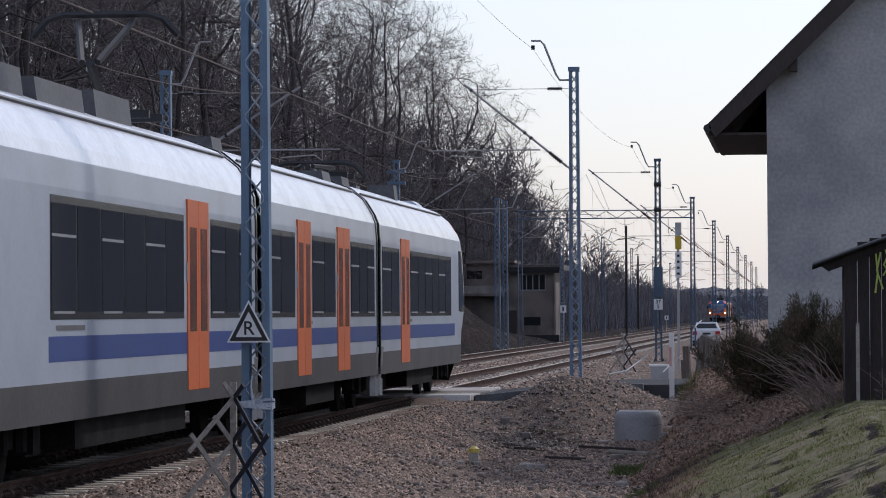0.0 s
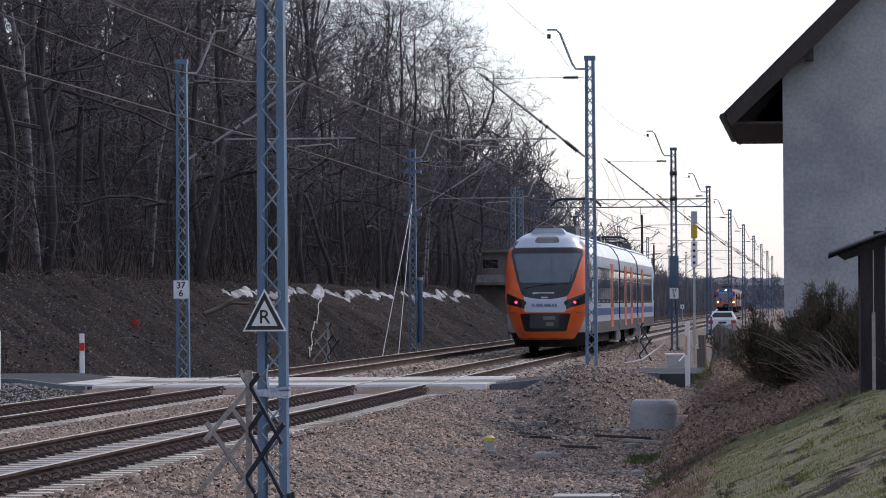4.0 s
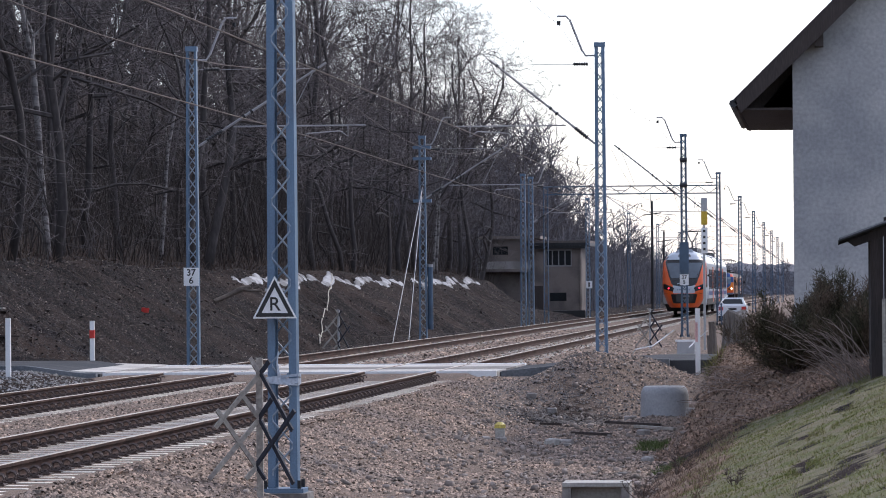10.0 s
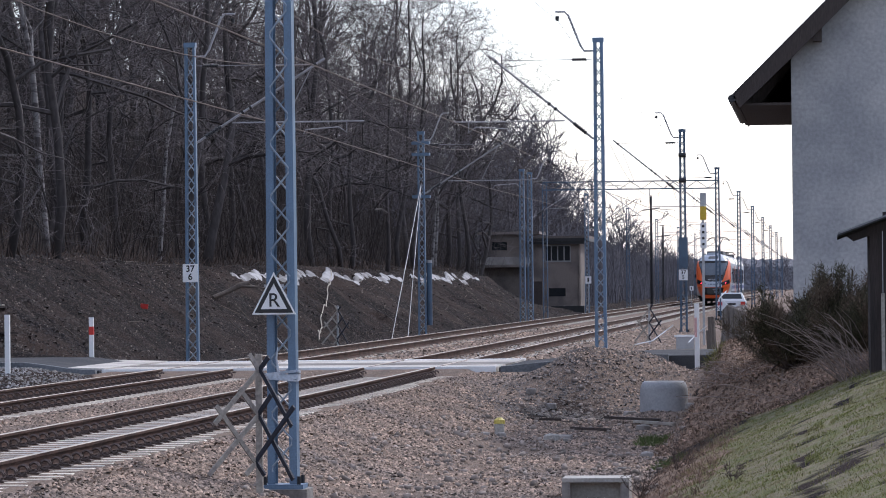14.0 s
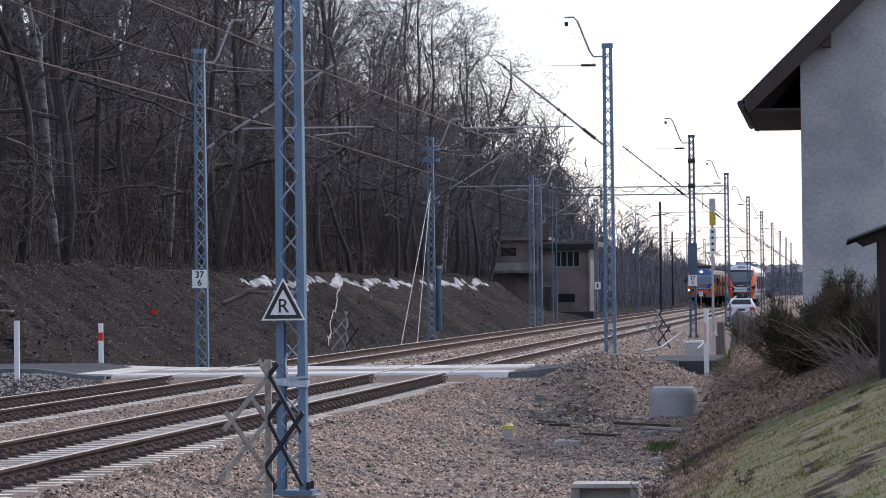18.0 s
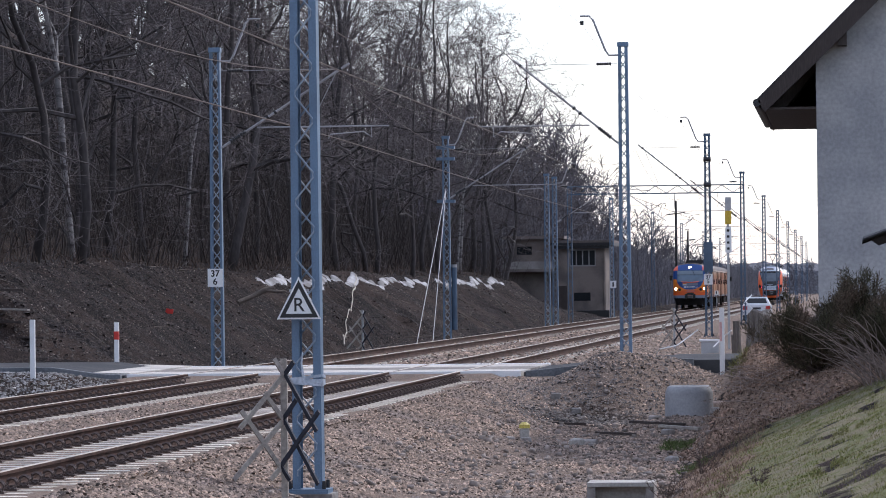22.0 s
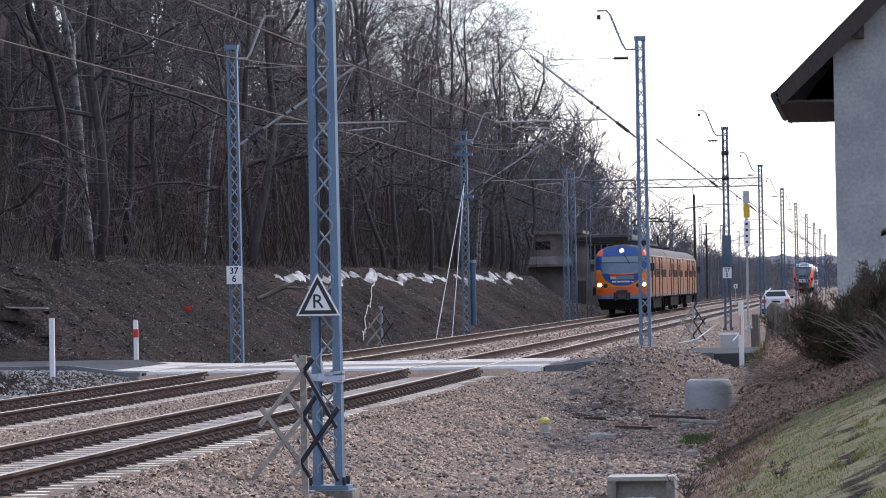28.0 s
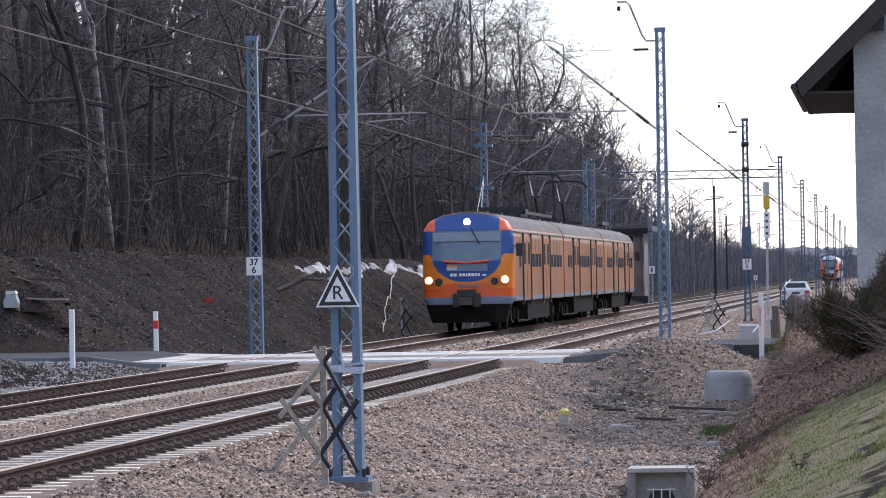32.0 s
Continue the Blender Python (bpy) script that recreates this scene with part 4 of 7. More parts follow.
def build_house():
    x0, zb, ze = -0.435, -0.9, 5.11
    h = thing("house", None, "grey plastered house with a steep dark overhanging roof", "house")
    sl = math.tan(radians(44.6))
    xr = x0 + 4.4
    wall = [(x0, zb), (xr + 4.4, zb), (xr + 4.4, ze), (xr, ze + 4.4 * sl), (x0, ze)]
    part("wall", Shape().prism(wall, HY, HY + 0.35), PLAST, h, "rough grey plaster gable wall")
    for q in (x0, xr + 4.4 - 0.35):
        part("wall", Shape().box(q, HY + 0.352, zb, q + 0.35, HY + 7.4, 4.4), PLAST, h)
    part("wall", Shape().prism(wall, HY + 7.4, HY + 7.75), PLAST, h)
    # roof slopes with verges that stand out over the gable
    xt, zt, th = -1.315, 4.49, 0.29
    zr = zt + (xr - xt) * sl
    for s in (-1, 1):
        f = (lambda x: x) if s < 0 else (lambda x: 2 * xr - x)
        prof = [(f(xt), zt), (f(xr), zr), (f(xr), zr - 0.16), (f(xt + 0.1), zt - 0.17)]
        part("roof", Shape().prism(prof, HY - 0.36, HY + 7.9), TILE, h, "dark tiled roof slope")
        prof = [(f(xt + 0.02), zt - 0.03), (f(xr), zr - 0.05), (f(xr), zr - th - 0.1), (f(x0 + 0.02), zt + (x0 - xt) * sl - th - 0.04), (f(xt + 0.12), zt - 0.2)]
        part("barge_board", Shape().prism(prof, HY - 0.42, HY - 0.37), TIMBER, h, "dark weathered barge board")
    part("soffit", Shape().box(xt + 0.06, HY - 0.30, zt - 0.16, x0 - 0.004, HY + 7.6, zt - 0.125), TIMBER, h, "weathered boarded soffit")
    part("end_board", Shape().prism([(xt + 0.2, zt - 0.12), (x0 - 0.005, zt - 0.12), (x0 - 0.005, zt + (x0 - xt) * sl - 0.2)], HY + 7.5, HY + 7.54), TIMBER, h, "dark boarding closing the eaves")
    part("gutter", Shape().tube((xt - 0.0, HY - 0.42, zt - 0.06), (xt - 0.0, HY + 7.9, zt - 0.06), 0.06, n=8), DARKST, h)
    for yy in np.arange(HY + 0.6, HY + 7.2, 0.9):
        part("rafter", Shape().prism([(xt + 0.15, zt - 0.12), (x0 + 0.3, zt + (x0 + 0.3 - xt) * sl - 0.18), (x0 + 0.3, zt + (x0 + 0.3 - xt) * sl - 0.34), (xt + 0.4, zt - 0.12)], yy, yy + 0.12), TIMBER, h)
    part("purlin_end", Shape().box(-0.10, HY - 0.36, 5.27, 0.03, HY - 0.002, 5.5), TIMBER, h)

    farther(h.children, 70.0 / 62.0)


def farther(obs, k):
    """Scale the built pieces about the stand."""
    m = Matrix.Translation(EYE) @ Matrix.Scale(k, 4) @ Matrix.Translation(-Vector(EYE))
    for o in obs:
        o.data.transform(m)


def build_shed():
    t = thing("shed", None, "dark weathered timber shed with a corrugated roof", "shed")
    x0, y0, zb, ze = 0.60, 53.0, 0.2, 2.32
    # lapped boards on two sides
    x, k = x0 + 0.17, 0
    while x < 3.0:
        part("board", Shape().box(x, y0, zb, x + 0.145, y0 + 0.03 + 0.008 * (k % 2), ze + 0.2 + (x - x0) * 0.32), SHEDW, t)
        x, k = x + 0.152, k + 1
    part("corner_post", Shape().box(x0, y0 - 0.03, zb - 0.2, x0 + 0.16, y0 + 0.13, ze + 0.08), SHEDW, t, "dark corner post")
    for i in range(14):
        part("board", Shape().box(x0 + 0.004, y0 + 0.14 + i * 0.2, zb, x0 + 0.035, y0 + 0.335 + i * 0.2, ze + 0.05), SHEDW, t)
    xs = np.arange(x0 - 0.42, 3.3, 0.04)
    sh = Shape()
    for i, y in enumerate(np.arange(y0 - 0.25, y0 + 3.2, 0.045)):
        dz = 0.022 * math.sin(i * 1.6)
        sh.v += [(x0 - 0.40, y, ze - 0.03 + dz), (3.3, y, ze + 1.1 + dz), (x0 - 0.40, y, ze - 0.05 + dz), (3.3, y, ze + 1.08 + dz)]
    n = len(sh.v) // 4
    for i in range(n - 1):
        a, b = 4 * i, 4 * i + 4
        sh.f += [(a, a + 1, b + 1, b), (a + 2, b + 2, b + 3, a + 3), (a, b, b + 2, a + 2)]
    sh.f += [(0, 2, 3, 1), (4 * n - 4, 4 * n - 3, 4 * n - 1, 4 * n - 2)]
    part("roof", sh, DARKST, t, "rusty corrugated sheet roof")
    part("fascia", Shape().prism([(x0 - 0.3, ze - 0.05), (3.2, ze + 1.02), (3.2, ze + 0.86), (x0 - 0.2, ze - 0.12)], y0 - 0.06, y0 - 0.035), SHEDW, t)
    farther(t.children, 58.8 / 53.0)
    single("plank", Shape().prism([(0, 0), (0.05, 0), (0.05, 1.14), (0, 1.14)], 0, 0.03), GREYWOOD, "grey plank leaning on the shed wall", "plank", pose(0.82, 58.58, ground_z(0.82, 58.58) - 0.02, -4, 0, 0))
    st = Shape()
    for dx, dz0, dz1, kx in ((0.0, 0.0, -0.5, 0.02), (0.06, 0.02, -0.45, -0.05), (0.12, 0.05, -0.28, 0.06), (0.2, 0.08, -0.36, -0.1), (0.26, 0.1, -0.2, 0.04)):
        st.path([(1.0 + dx, 52.86, 2.42 + dz0), (1.0 + dx + kx, 52.84, 2.42 + (dz0 + dz1) / 2), (1.0 + dx - kx * 0.5, 52.85, 2.42 + dz1)], 0.012, 4)
    cord = single("hanging_cord", st, mat("lime_cord", (0.42, 0.5, 0.12), 0.7, 0, 0.1), "lime-green cord hung under the shed roof", "cord")
    farther([cord], 58.8 / 53.0)


build_house()
build_shed()


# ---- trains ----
# shade is mixed into this white, which tones the sides blue-grey
TWHITE = mat("shaded_white_train_paint", (0.46, 0.50, 0.56), 0.32, 0, 0.05, 0.7, 18, 0.03, (0.40, 0.435, 0.485))
# sky glare on the roof is put into a much lighter base colour
TROOF = mat("glare_pale_train_roof", (0.78, 0.77, 0.79), 0.2, 0.0, 0.08, 0.8, 12, 0.03, (0.66, 0.65, 0.66))
TORANGE = mat("orange_train_paint", (0.72, 0.105, 0.013), 0.35, 0, 0.06, 0.9, 20, 0.03, (0.62, 0.10, 0.018))
TDOOR = mat("orange_door_paint", (0.68, 0.16, 0.045), 0.4, 0, 0.08, 0.9, 20, 0.03)
TBLUE = mat("blue_stripe_paint", (0.035, 0.07, 0.25), 0.4, 0, 0.08, 1.0, 20, 0.03)
TGREY = mat("grey_train_skirt", (0.125, 0.125, 0.13), 0.5, 0, 0.15, 1.0, 20, 0.05, (0.08, 0.077, 0.076))
TBLACK = mat("black_train_front", (0.015, 0.015, 0.017), 0.25, 0, 0.1, 1.0, 20, 0)
# one near-black colour for pilots, bogies, wheels and underframe boxes
TUNDER = mat("near_black_underframe", (0.011, 0.010, 0.010), 0.9, 0.0, 0.35, 2.0, 20, 0.3, (0.02, 0.018, 0.017), spec=0.08)
# glass whose base colour is lightened to carry the reflected sky
SCREEN = mat("sky_toned_screen_glass", (0.105, 0.125, 0.15), 0.05, 0, 0.1, 1.0, 4, 0)
DOORGLASS = mat("brown_tinted_glass", (0.3, 0.1, 0.045), 0.12, 0, 0.25, 1.0, 8, 0, (0.16, 0.065, 0.04))
TSKIRT = mat("dark_skirt_grey", (0.05, 0.046, 0.045), 0.6, 0, 0.25, 1.0, 14, 0.05, (0.032, 0.03, 0.03))
EORANGE = mat("weathered_orange_paint", (0.38, 0.145, 0.05), 0.35, 0, 0.1, 0.5, 12, 0.04, (0.29, 0.135, 0.065))
EFRONT = mat("orange_front_paint", (0.75, 0.22, 0.015), 0.4, 0, 0.06, 0.8, 12, 0.03, (0.68, 0.15, 0.012))
EBLUE = mat("ultramarine_paint", (0.014, 0.066, 0.255), 0.4, 0, 0.08, 0.8, 15, 0.03)
ERED = mat("salmon_red_paint", (0.75, 0.12, 0.055), 0.4, 0, 0.06, 0.8, 15, 0.03)
EBAND = mat("grey_blue_band_paint", (0.16, 0.2, 0.27), 0.5, 0, 0.12, 0.8, 15, 0.03)
EROOF = mat("dusty_grey_roof", (0.115, 0.097, 0.088), 0.7, 0, 0.2, 0.6, 10, 0.05, (0.085, 0.07, 0.063), spec=0.25)
EBLIND = mat("blue_grey_blind", (0.26, 0.33, 0.4), 0.5, 0, 0.08, 1, 10, 0)
# the older train's screen: reflected sky put into a bluer base
ESCREEN = mat("sky_toned_blue_windscreen", (0.13, 0.185, 0.25), 0.06, 0, 0.1, 1.0, 4, 0)
RUSTDOOR = mat("brown_door_edge", (0.075, 0.035, 0.025), 0.6, 0, 0.2, 1, 15, 0.05)
ROOFBOX = mat("dark_roof_box", (0.085, 0.085, 0.09), 0.6, 0.1, 0.2, 1, 15, 0.05)
REDLAMP = glow("red_tail_lamp", (1.0, 0.03, 0.06), 6.0)
HEADLAMP = glow("warm_headlamp", (1.0, 0.8, 0.5), 10.0)


def shell(half, y0, y1, z0=None, z1=None):
    """The outer skin between two cross-sections, with both ends closed."""
    prof = [(x, z) for x, z in half] + [(-x, z) for x, z in half[::-1] if x > 0]
    return Shape().prism(prof, y0, y1)


def nose_shapes(surface, region, ns, zs):
    """Split a front's skin into one shape per painted area, with the seams drawn smooth."""
    ss = np.linspace(-1, 1, ns)
    nz = len(zs)
    par = np.stack(np.meshgrid(ss, np.asarray(zs, float)), -1)
    grid = [[surface(u, w) for u in ss] for w in zs]
    kind = {}
    for i in range(nz - 1):
        for j in range(ns - 1):
            c = (grid[i][j] + grid[i][j + 1] + grid[i + 1][j + 1] + grid[i + 1][j]) / 4
            kind[i, j] = region(c.x, c.z, c.y)
    seam = collections.defaultdict(list)
    for (i, j), k in kind.items():
        if (i, j + 1) in kind and kind[i, j + 1] != k:
            a, b = (i, j + 1), (i + 1, j + 1)
            seam[a].append(b), seam[b].append(a)
        if (i + 1, j) in kind and kind[i + 1, j] != k:
            a, b = (i + 1, j), (i + 1, j + 1)
            seam[a].append(b), seam[b].append(a)
    free = [(p, q) for p, q in seam.items() if len(q) == 2 and 0 < p[0] < nz - 1 and 0 < p[1] < ns - 1]
    for _ in range(14):
        old = par.copy()
        for p, (a, b) in free:
            par[p] = 0.5 * old[p] + 0.25 * (old[a] + old[b])
    for p, q in free:
        grid[p[0]][p[1]] = surface(float(par[p][0]), float(par[p][1]))
    cells = collections.defaultdict(list)
    for p, k in kind.items():
        cells[k].append(p)
    shapes = {}
    for k, some in cells.items():
        sh, ids = Shape(), {}
        for i, j in some:
            f = []
            for p in ((i, j), (i, j + 1), (i + 1, j + 1), (i + 1, j)):
                if p not in ids:
                    ids[p] = len(sh.v)
                    sh.v.append(tuple(grid[p[0]][p[1]]))
                f.append(ids[p])
            sh.f.append(tuple(f))
        shapes[k] = sh
    return shapes


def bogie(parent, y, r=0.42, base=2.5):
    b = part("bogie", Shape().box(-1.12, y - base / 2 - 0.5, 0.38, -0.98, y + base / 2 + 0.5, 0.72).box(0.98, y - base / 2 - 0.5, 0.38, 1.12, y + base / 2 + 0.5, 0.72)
             .box(-1.0, y - 0.3, 0.4, 1.0, y + 0.3, 0.75), TUNDER, parent, "near-black bogie frame")
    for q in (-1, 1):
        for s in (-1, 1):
            part("wheel", Shape().tube((s * 0.68, y + q * base / 2, r), (s * 0.82, y + q * base / 2, r), r, n=20), TUNDER, b)
            part("axle_box", Shape().box(s * 1.05 - 0.15, y + q * base / 2 - 0.2, 0.3, s * 1.05 + 0.15, y + q * base / 2 + 0.2, 0.62), TUNDER, b)
            part("spring", Shape().tube((s * 1.15, y + q * 0.5, 0.35), (s * 1.15, y + q * 0.5, 0.75), 0.09, n=8), TUNDER, b)


def panto(parent, y, zr, ztop, up=True):
    p = part("pantograph", Shape().box(-0.7, y - 0.6, zr, 0.7, y - 0.5, zr + 0.1).box(-0.7, y + 0.5, zr, 0.7, y + 0.6, zr + 0.1), DARKST, parent, "dark steel pantograph")
    k = (zr + ztop) / 2 if up else zr + 0.2
    part("lower_arm", Shape().tube((0, y + 0.5, zr + 0.1), (0, y - 0.9, k), 0.06, n=6), DARKST, p)
    part("upper_arm", Shape().tube((-0.1, y - 0.9, k), (-0.35, y + 0.3, ztop - 0.1), 0.045, n=5).tube((0.1, y - 0.9, k), (0.35, y + 0.3, ztop - 0.1), 0.045, n=5), DARKST, p)
    part("collector", Shape().path([(-0.95, y + 0.3, ztop - 0.28), (-0.75, y + 0.3, ztop - 0.06), (-0.55, y + 0.3, ztop), (0.55, y + 0.3, ztop), (0.75, y + 0.3, ztop - 0.06), (0.95, y + 0.3, ztop - 0.28)], 0.045, 5), DARKST, p)


NSEC = [(1.28, 0.62), (1.40, 0.75), (1.41, 1.0), (1.41, 3.0), (1.39, 3.3), (1.33, 3.46), (1.17, 3.72), (0.9, 3.94), (0.5, 4.09), (0, 4.14)]


def build_modern_train():
    t = thing("electric_train", None, "modern white, blue and orange three-car electric train with red tail lamps", "train")
    zs_, xs_ = [p[1] for p in NSEC], [p[0] for p in NSEC]

    def half_w(z):
        if z < 0.62:
            return 1.28 - (0.62 - z) * 0.35
        return float(np.interp(z, zs_, xs_))

    def lift(z):
        """The cab's levels, drawn out above the windscreen to the roof's height."""
        return z if z < 3.3 else 3.3 + (z - 3.3) * 1.4

    def surface(s, z):
        yf = float(np.interp(z, [0.2, 0.5, 0.8, 1.4, 1.8, 2.1, 2.8, 3.45, 3.7, 3.9], [0.4, 0.12, 0.0, 0.02, 0.1, 0.22, 0.62, 1.12, 1.5, 2.3]))
        wn = float(np.interp(z, [0.2, 0.5, 0.9, 1.4, 1.9, 2.6, 3.1, 3.4, 3.6, 3.8, 3.9], [0.66, 0.88, 1.12, 1.32, 1.41, 1.41, 1.39, 1.32, 1.18, 0.92, 0.68]))
        k = 0.86
        a = radians(90 * max(-1.0, min(1.0, s / k)))
        e = 0.66
        y1 = min(2.36, yf + float(np.interp(z, [0.3, 1.8, 3.4], [1.3, 1.25, 1.1])))
        y = yf + (y1 - yf) * (1 - max(0.0, math.cos(a)) ** 0.8)
        if abs(s) > k:
            y = y1 + (2.4 - y1) * (abs(s) - k) / (1 - k)
        b = float(smooth01(0.4, 2.4, y))
        w = wn * (1 - b) + half_w(lift(z)) * b
        x = w * math.copysign(abs(math.sin(a)) ** e, s) if s else 0.0
        return Vector((x, y, lift(z)))

    def region(x, z, y):
        u = abs(x)
        z = z if z < 3.3 else 3.3 + (z - 3.3) / 1.4
        edge = float(np.interp(z, [0.5, 1.0, 1.8, 2.5, 3.0, 3.42], [0.95, 0.96, 1.02, 1.36, 1.72, 2.1]))
        if y > edge and z < 3.42 and u > 0.9:
            if 1.74 < z < 3.1 and y > edge + 0.05:
                return "cabwin_l" if x < 0 else "cabwin_r"
            return "pilot" if z < 0.70 else "side_l" if x < 0 else "side_r"
        we = float(np.interp(z, [1.8, 1.86, 2.0, 2.2, 2.8, 3.3, 3.42, 3.6, 3.8, 3.9], [0.5, 0.68, 0.80, 0.88, 1.04, 1.19, 1.18, 0.98, 0.72, 0.5]))
        if z < 0.46:
            return "pilot"
        if z < 0.74:
            return "orange"
        if z < 1.34:
            return "bay" if u < 0.70 + 0.26 * (z - 0.74) else "orange"
        if 0.68 < u < 1.33 and 1.48 + 0.28 * (u - 0.68) < z < 1.76 + 0.40 * (u - 0.68):
            return "lamp_l" if x < 0 else "lamp_r"
        if z < 1.80 + 0.10 * (u / 0.7) ** 2 and u < 0.7:
            return "white" if z > 1.38 else "orange"
        if z < 2.36:
            return "panel" if u < we else "orange"
        if z < 3.42:
            return "glass" if u < we - 0.07 and z < 3.33 else "panel" if u < we + 0.02 else "orange"
        if z < 3.46:
            return "trim" if u < we else "orange"
        if 3.57 < z < 3.735 and u < 0.44 - 0.5 * (z - 3.57):
            return "brow"
        return "dome" if u < we or z > 3.72 else ("trim" if u < we + 0.16 and z < 3.64 else "orange" if z < 3.6 else "dome")

    levels = np.linspace(0.22, 3.9, 180)
    names = {"pilot": ("pilot", TUNDER, "black pilot under the cab"), "orange": ("front_frame", TORANGE, "glossy orange front frame"), "bay": ("coupler_bay", TBLACK, "black coupler recess"),
             "white": ("front_panel", TWHITE, "white front panel and brow"), "panel": ("number_panel", TBLACK, "black front panel"), "glass": ("windscreen", SCREEN, "dark raked windscreen"),
             "lamp_l": ("headlight", TBLACK, "dark glazed lamp cluster"), "lamp_r": ("headlight", TBLACK, "dark glazed lamp cluster"), "dome": ("roof_dome", TWHITE, "white roof dome"), "brow": ("brow_window", TGREY, "grey window in the brow"), "cabwin_l": ("cab_window", GLASSD, "dark cab side window"), "cabwin_r": ("cab_window", GLASSD, "dark cab side window"), "side_l": ("cab_side", TWHITE, "white cab side"), "side_r": ("cab_side", TWHITE, "white cab side"), "trim": ("screen_trim", TBLACK, "black screen trim")}
    noses = {k: sh.mesh(names[k][0], names[k][1], True) for k, sh in nose_shapes(surface, region, 151, levels).items()}
    total = 58.4
    for end in (0, 1):
        m = pose(0, -1.1, 0) if end == 0 else pose(0, total, 0, 0, 0, 180)
        cab = part("cab", noses["orange"], None, t, "orange-framed cab front")
        cab.matrix_basis = m
        for k, me in noses.items():
            if k != "orange":
                part(names[k][0], me, None, cab, names[k][2])
        # brow, coupler, lamps, wipers
        part("brow", Shape().prism([(-0.60, 3.95), (0.60, 3.95), (0.52, 4.12), (0.42, 4.19), (-0.42, 4.19), (-0.52, 4.12)], 1.95, 3.2), TWHITE, cab, "white brow above the windscreen")
        part("coupler", Shape().prism([(-0.46, 0.84), (0.46, 0.84), (0.5, 1.0), (0.46, 1.34), (-0.46, 1.34), (-0.5, 1.0)], -0.22, 0.3), TBLACK, cab, "coupler wrapped in black sheeting")
        part("lettering_bar", Shape().box(-0.05, -0.228, 1.12, 0.36, -0.221, 1.24).box(0.05, -0.228, 0.92, 0.3, -0.221, 1.04), TGREY, cab, "pale lettering bars")
        for s in (-1, 1):
            p = surface(s * 0.35, 1.7)
            part("tail_lamp", Shape().tube(p + Vector((0, -0.035, 0)), p + Vector((0, 0.05, 0)), 0.045, n=12), REDLAMP if end == 0 else TBLACK, cab, "glowing red tail lamp")
            p = surface(s * 0.2, 1.68)
            part("marker", Shape().tube(p + Vector((0, -0.05, 0)), p + Vector((0, 0.05, 0)), 0.07, n=10), TBLACK, cab)
        for z, u in ((1.36, 0.62), (0.50, 0.5)):
            part("front_seam", Shape().path([surface(q, z) + Vector((0, -0.004, 0)) for q in np.linspace(-0.8, 0.8, 33) if abs(q) > (0.4 if z > 1 else 0.0)][:(12 if z > 1 else 33)], 0.008, 4), TBLACK, cab)
        part("wiper", Shape().path([surface(0.19, 2.12) + Vector((0, -0.04, 0)), surface(0.24, 2.32) + Vector((0, -0.04, 0)), surface(0.27, 2.62) + Vector((0, -0.03, 0))], 0.018, 4), TBLACK, cab)
        w = [surface(s, 2.3) + Vector((0, -0.03, 0)) for s in (-0.2, 0.0, 0.22)]
        part("wiper", Shape().path([surface(-0.2, 2.18) + Vector((0, -0.03, 0)), w[1], surface(0.22, 2.33) + Vector((0, -0.03, 0))], 0.02, 4), TBLACK, cab)
        wide = surface(0.15, 1.96)
        for q, (a, b) in enumerate(((-0.42, 0.3), (-0.14, 0.1))):
            z = 1.99 - q * 0.13
            p0, p1 = surface(a * 0.32, z), surface(b * 0.32, z)
            part("number_bar", Shape().box(a, p1.y - 0.012, z - 0.045 + q * 0.02, b, p1.y + 0.05, z + 0.045 - q * 0.02), TWHITE, cab, "pale number bar")
        for a, b in ((-0.42, -0.36), (-0.29, -0.08), (-0.02, 0.2), (0.24, 0.29), (0.33, 0.39)):
            part("number_bar", Shape().box(a, 0.035, 1.565, b, 0.1, 1.655), EBAND, cab, "dark number bar")
        for q in (-1.4145, 1.3785):
            part("cab_window", Shape().prism([(2.36, 1.76), (2.8, 1.76), (2.8, 3.08), (2.36, 3.08)], q, q + 0.036, "x"), GLASSD, cab, "dark cab side window")
        part("mirror", Shape().tube((1.41, 2.98, 2.5), (1.5, 2.98, 2.5), 0.03, n=6).box(1.47, 2.9, 2.42, 1.55, 3.04, 2.58), TBLACK, cab, "small rear-view camera")
        for q in (-0.02, 0.12):
            part("step_rail", Shape().tube((1.44, 3.32 + q, 0.95), (1.44, 3.32 + q, 1.5), 0.014, n=5), TBLUE, cab)
    # three cars
    doors = [(14.8, 16.6), (26.0, 27.7), (31.4, 33.2), (42.2, 43.9)]
    for k, (a, b) in enumerate(((1.3, 21.35), (21.75, 37.85), (38.25, 56.0))):
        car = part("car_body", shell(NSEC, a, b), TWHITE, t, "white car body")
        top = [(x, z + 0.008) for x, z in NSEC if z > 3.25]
        part("roof", Shape().prism(top + [(-x, z) for x, z in top[::-1] if x > 0], a + 0.01, b - 0.01), TROOF, car, "glossy roof, paled for sky glare", smooth=False)
        for s in (-1, 1):
            part("stripe", Shape().box(s * 1.411 - 0.003, a + (4.1 if k == 0 else 0), 1.23, s * 1.411 + 0.003, b - (1.5 if k == 2 else 0), 1.49), TBLUE, car, "dark blue stripe")
            part("skirt", Shape().box(s * 1.40 - 0.02, a, 0.62, s * 1.40 + 0.02, b, 1.02), TSKIRT, car, "dark grey skirt panel")
            lo, hi = a + (4.2 if k == 0 else 0.5), b - (2.4 if k == 2 else 0.5)
            ins = [d for d in doors if a < d[0] < b]
